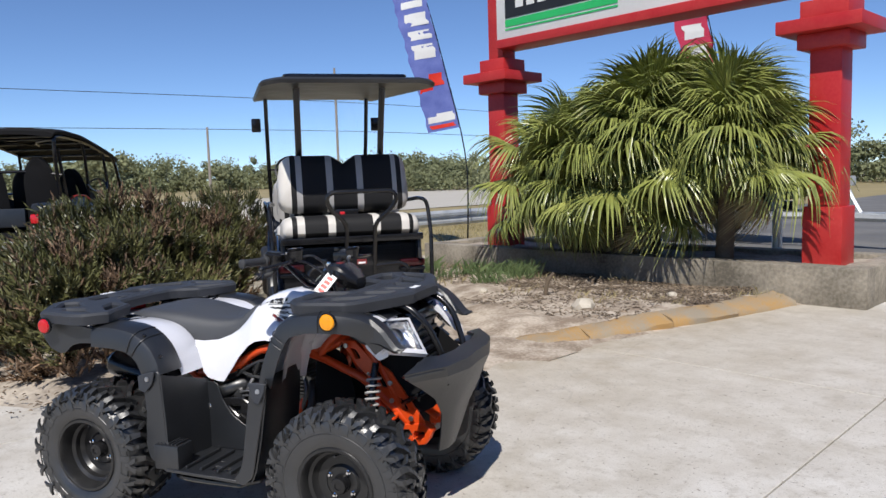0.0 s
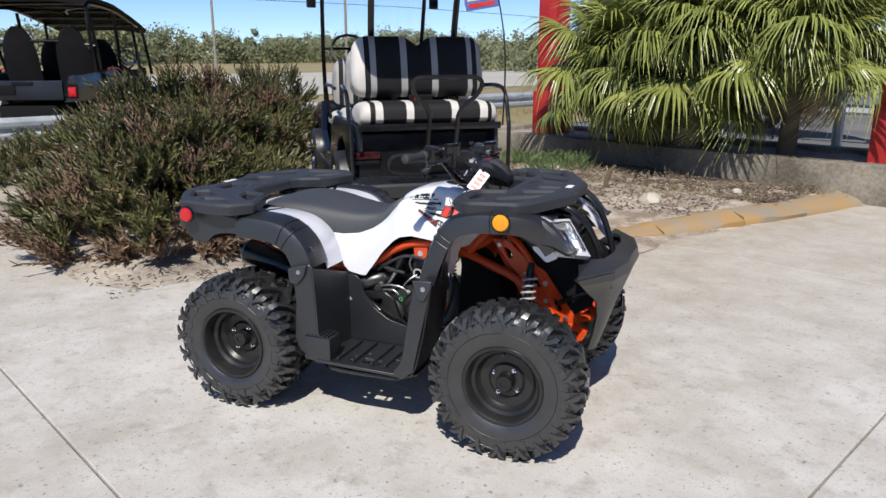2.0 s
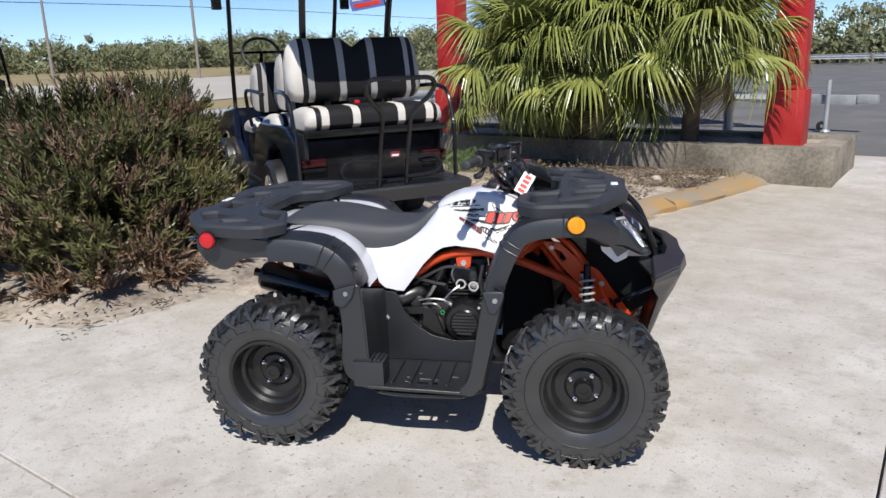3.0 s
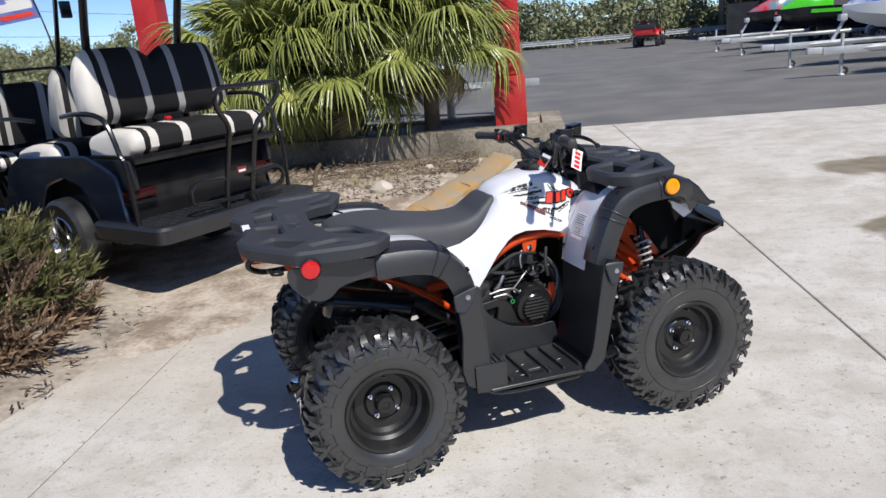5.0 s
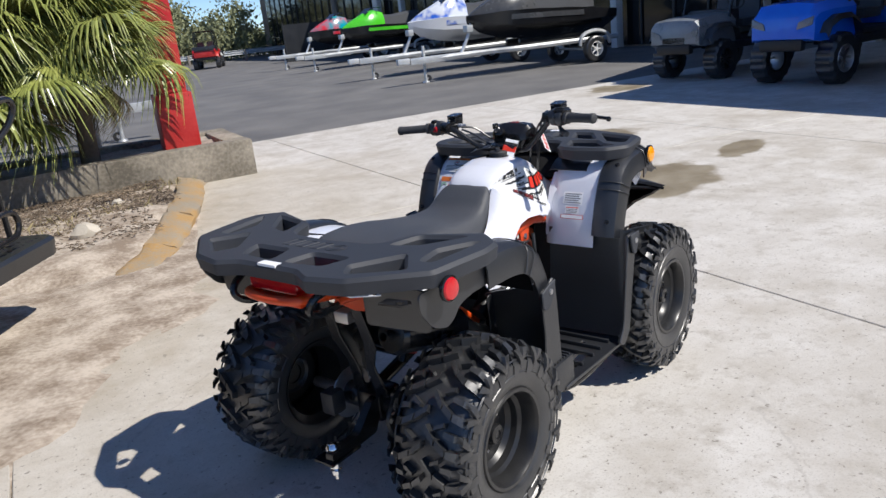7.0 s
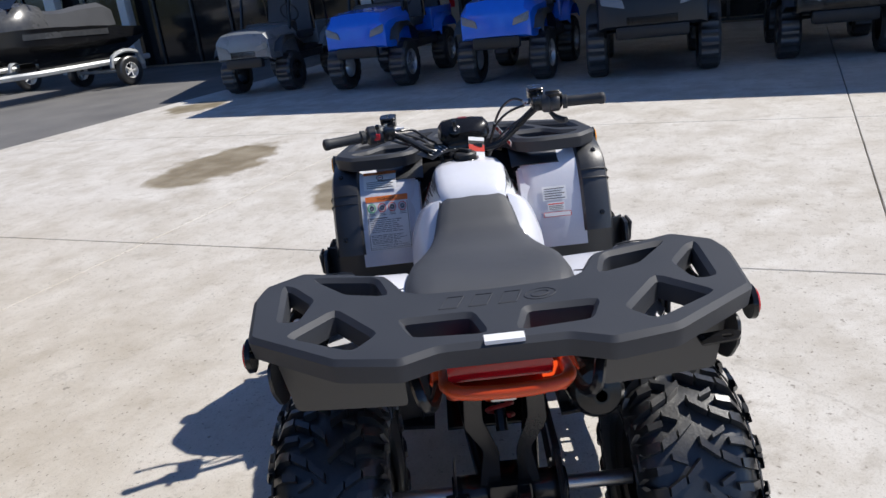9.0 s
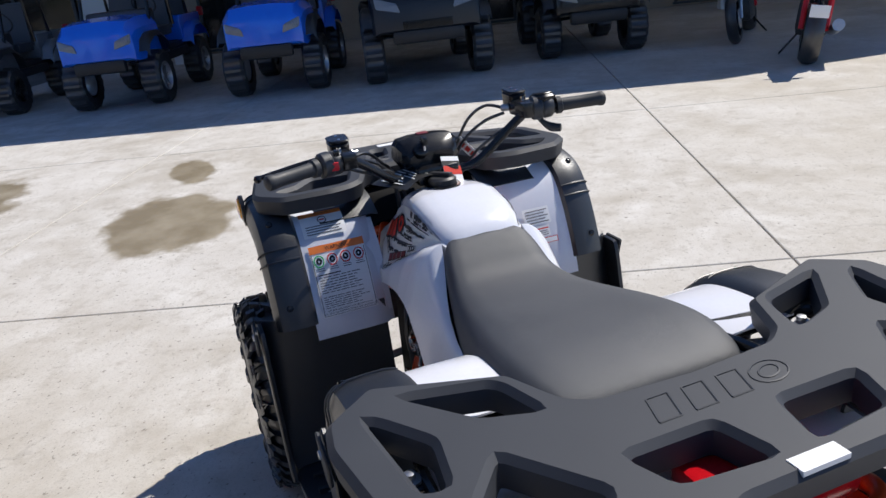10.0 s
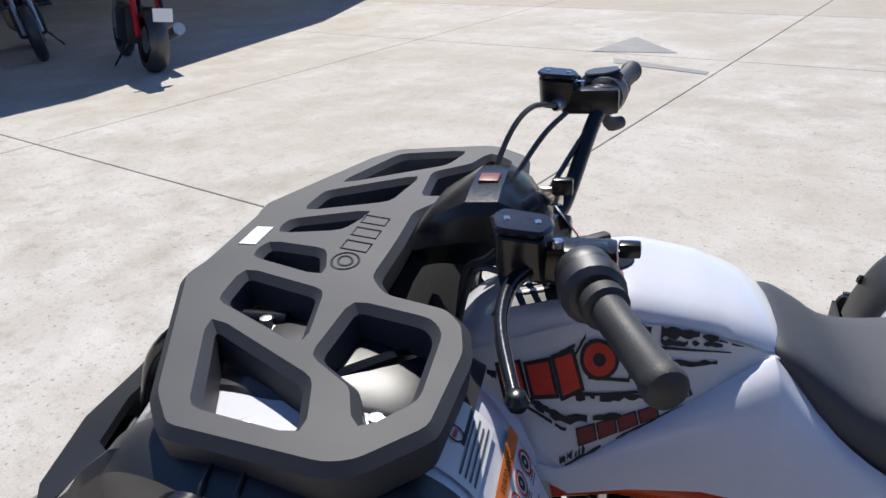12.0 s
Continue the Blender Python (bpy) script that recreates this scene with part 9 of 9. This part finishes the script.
    for k, (du, dv, dz) in enumerate(((0.0, 0.0, 0.0), (-0.022, 0.012, -0.034)) if s < 0 else ((-0.012, 0.005, -0.020), (-0.030, 0.02, -0.045))):
        part("cable", tube([(0.290 + du * 0.4, s * (0.205 - dv * 0.4), z1 + dz * 0.3), (0.330 + du, s * (0.168 - dv), z1 + 0.006 + dz), (0.362 + du, s * (0.125 - dv), z1 - 0.035 + dz), (0.392 + du * 0.6, s * 0.090, 0.945), (0.405, s * (0.065 + dv * 0.5), 0.84)], 0.0042, 6, 7), M_RUBBER, bar, "black control cable")
    part("cable", tube([(0.225, s * 0.25, z1 - 0.012), (0.262, s * 0.18, z1 - 0.050), (0.305, s * 0.11, 0.965), (0.36, s * 0.06, 0.86)], 0.004, 6, 7), M_RUBBER, bar)
part("kill_switch", box((0.200, 0.264, 1.024), (0.212, 0.290, 1.044), 0.003), M_REDPLASTIC, bar, "red stop button")
part("switch_button", box((0.186, 0.262, 1.060), (0.206, 0.275, 1.074), 0.003), M_GLOSSBLACK, bar)
throttle = part("throttle_box", plate(rounded([(-0.030, -0.026), (0.020, -0.032), (0.034, -0.010), (0.030, 0.024), (-0.010, 0.032), (-0.034, 0.014)], 0.010, 3), [], lambda x, y, h: Vector((0.232 + x, -0.285 + y, 1.108 - 0.12 * x + h)), 0.050, 0.006), M_GLOSSBLACK, bar, "throttle housing with a bright lid")
part("throttle_lid", plate(rounded([(-0.024, -0.020), (0.016, -0.026), (0.028, -0.008), (0.024, 0.018), (-0.008, 0.026), (-0.028, 0.010)], 0.008, 3), [], lambda x, y, h: Vector((0.232 + x, -0.285 + y, 1.1125 - 0.12 * x + h)), 0.005, 0.002), M_RIM, throttle)
part("throttle_thumb", tube([(0.240, -0.268, 1.065), (0.225, -0.280, 1.040), (0.215, -0.300, 1.024), (0.20, -0.318, 1.022)], [0.006, 0.007, 0.012, 0.010], 4, 10), M_GRIP, bar, "black thumb throttle")
# instrument pod, key and cap
rows = []
for u, hw, zt, zb in ((0.302, 0.060, 1.000, 0.955), (0.318, 0.078, 1.020, 0.945), (0.345, 0.086, 1.036, 0.94), (0.385, 0.084, 1.034, 0.94), (0.435, 0.066, 1.004, 0.935), (0.460, 0.045, 0.975, 0.93)):
    h = zt - zb
    half = [(hw * 0.7, zb), (hw, zb + 0.45 * h), (hw * 0.96, zb + 0.80 * h), (hw * 0.82, zt - 0.05 * h), (hw * 0.4, zt)]
    rows.append([Vector((u, y, z)) for y, z in half] + [Vector((u, -y, z)) for y, z in half[::-1]])
pod = part("instrument_pod", loft(rows), M_GLOSSBLACK, ATV, "glossy black instrument pod", 28)
part("display", box((0.352, -0.015, 1.030), (0.378, 0.015, 1.0385), 0.002), M_REDDARK, pod)
key = part("ignition_switch", lathe([(0.020, 0), (0.020, 0.02), (0.015, 0.024), (0, 0.024)], Matrix.Translation((0.310, 0.030, 1.002)) @ pose(0, 0, 0, 0, -55, 0), 18), M_GLOSSBLACK, pod, "ignition switch with key")
part("key", box((0.270, 0.026, 1.012), (0.300, 0.032, 1.036), 0.003), M_CHROME, key, "steel ignition key")
part("key_head", box((0.258, 0.023, 1.026), (0.284, 0.035, 1.048), 0.004), M_GLOSSBLACK, key)
part("front_shroud", loft([[Vector((0.40, y, z)) for y, z in ((-0.18, 0.775), (-0.14, 0.81), (0.0, 0.82), (0.14, 0.81), (0.18, 0.775))], [Vector((0.44, y, z)) for y, z in ((-0.20, 0.80), (-0.16, 0.86), (0.0, 0.87), (0.16, 0.86), (0.20, 0.80))],
                           [Vector((0.50, y, z)) for y, z in ((-0.22, 0.80), (-0.18, 0.875), (0.0, 0.885), (0.18, 0.875), (0.22, 0.80))]], ring=False), M_MATTE, ATV, "black shroud ahead of the tank")
cap = part("fuel_cap", lathe([(0.034, -0.03), (0.036, 0.0), (0.036, 0.008), (0.030, 0.013), (0.012, 0.014), (0, 0.014)], pose(0.238, 0.004, 0.936, 0, 2, 0), 28), M_DARKMETAL, ATV, "grey screw fuel cap", 35)
part("cap_grip", box((-0.030, -0.008, 0.012), (0.030, 0.008, 0.024), 0.004, pose(0.238, 0.004, 0.936, 0, 2, 35)), M_DARKMETAL, cap)
# Flat dark plate on the tank stands in for the recess round the cap.
part("cap_recess", plate(rounded([(0.180, -0.018), (0.180, 0.024), (0.215, 0.044), (0.280, 0.046), (0.280, -0.040), (0.215, -0.038)], 0.02, 4), [], lambda x, y, h: Vector((x, y, 0.9335 - 0.05 * max(0.0, x - 0.22) - 0.6 * y * y + h)), 0.004, 0.001), M_GLOSSBLACK, cap, "dark plate in place of the filler recess")
# printed caution card draped ahead of the filler, and hang tags
CARD = [Vector(p) for p in ((0.362, 0.027, 0.955), (0.246, 0.022, 0.956), (0.203, 0.109, 0.943), (0.325, 0.164, 0.940))]


def on_card(x, y, lift=0.0):
    """x along the print, y down the card, both 0..1."""
    p = CARD[0].lerp(CARD[1], x).lerp(CARD[3].lerp(CARD[2], x), y)
    return p + Vector((0.05, 0.35, 0.9)) * (lift + 0.008 * math.sin(math.pi * y))


card = part("caution_card", thicken(loft([[on_card(i / 6, j / 6) for i in range(7)] for j in range(7)], ring=False), 0.0008), M_INK, ATV, "black card with fine white print", 60)
for k in range(8):
    y, x0 = 0.10 + 0.105 * k, 0.08 + 0.03 * (k * 5 % 3)
    for x1, x2 in ((x0, 0.42 + 0.05 * (k % 3)), (0.50 + 0.04 * (k % 2), 0.90 - 0.10 * (k * 3 % 4))):
        part("print_line", loft([[on_card(x1 + (x2 - x1) * i / 4, y + d, 0.0022) for i in range(5)] for d in (0, 0.028)], ring=False), M_PAPER, card)
tagm = Matrix.Translation((0.262, -0.035, 0.955)) @ pose(0, 0, 0, 55, 12, -80)
tag = part("dealer_tag", box((-0.026, -0.035, -0.0006), (0.026, 0.035, 0.0006), 0, tagm), M_PAPER, ATV, "small printed key tag")
part("tag_band", box((-0.026, -0.015, 0.0008), (0.026, 0.008, 0.0014), 0, tagm), M_REDINK, tag)
part("tag_band", box((-0.026, 0.009, 0.0008), (0.026, 0.022, 0.0014), 0, tagm), M_INK, tag)
tagm = Matrix.Translation((0.365, -0.130, 0.965)) @ pose(0, 0, 0, 62, 0, 18) @ pose(0, 0, 0, 0, 0, -35)
tag = part("hang_tag", box((-0.024, -0.046, -0.0006), (0.024, 0.046, 0.0006), 0, tagm), M_PAPER, ATV, "white card tag with red print")
for k in range(4):
    for zz in (0.0008, -0.0014):
        part("tag_print", box((-0.012, -0.04 + 0.02 * k, zz), (0.014, -0.026 + 0.02 * k, zz + 0.0006), 0, tagm), M_REDINK, tag)
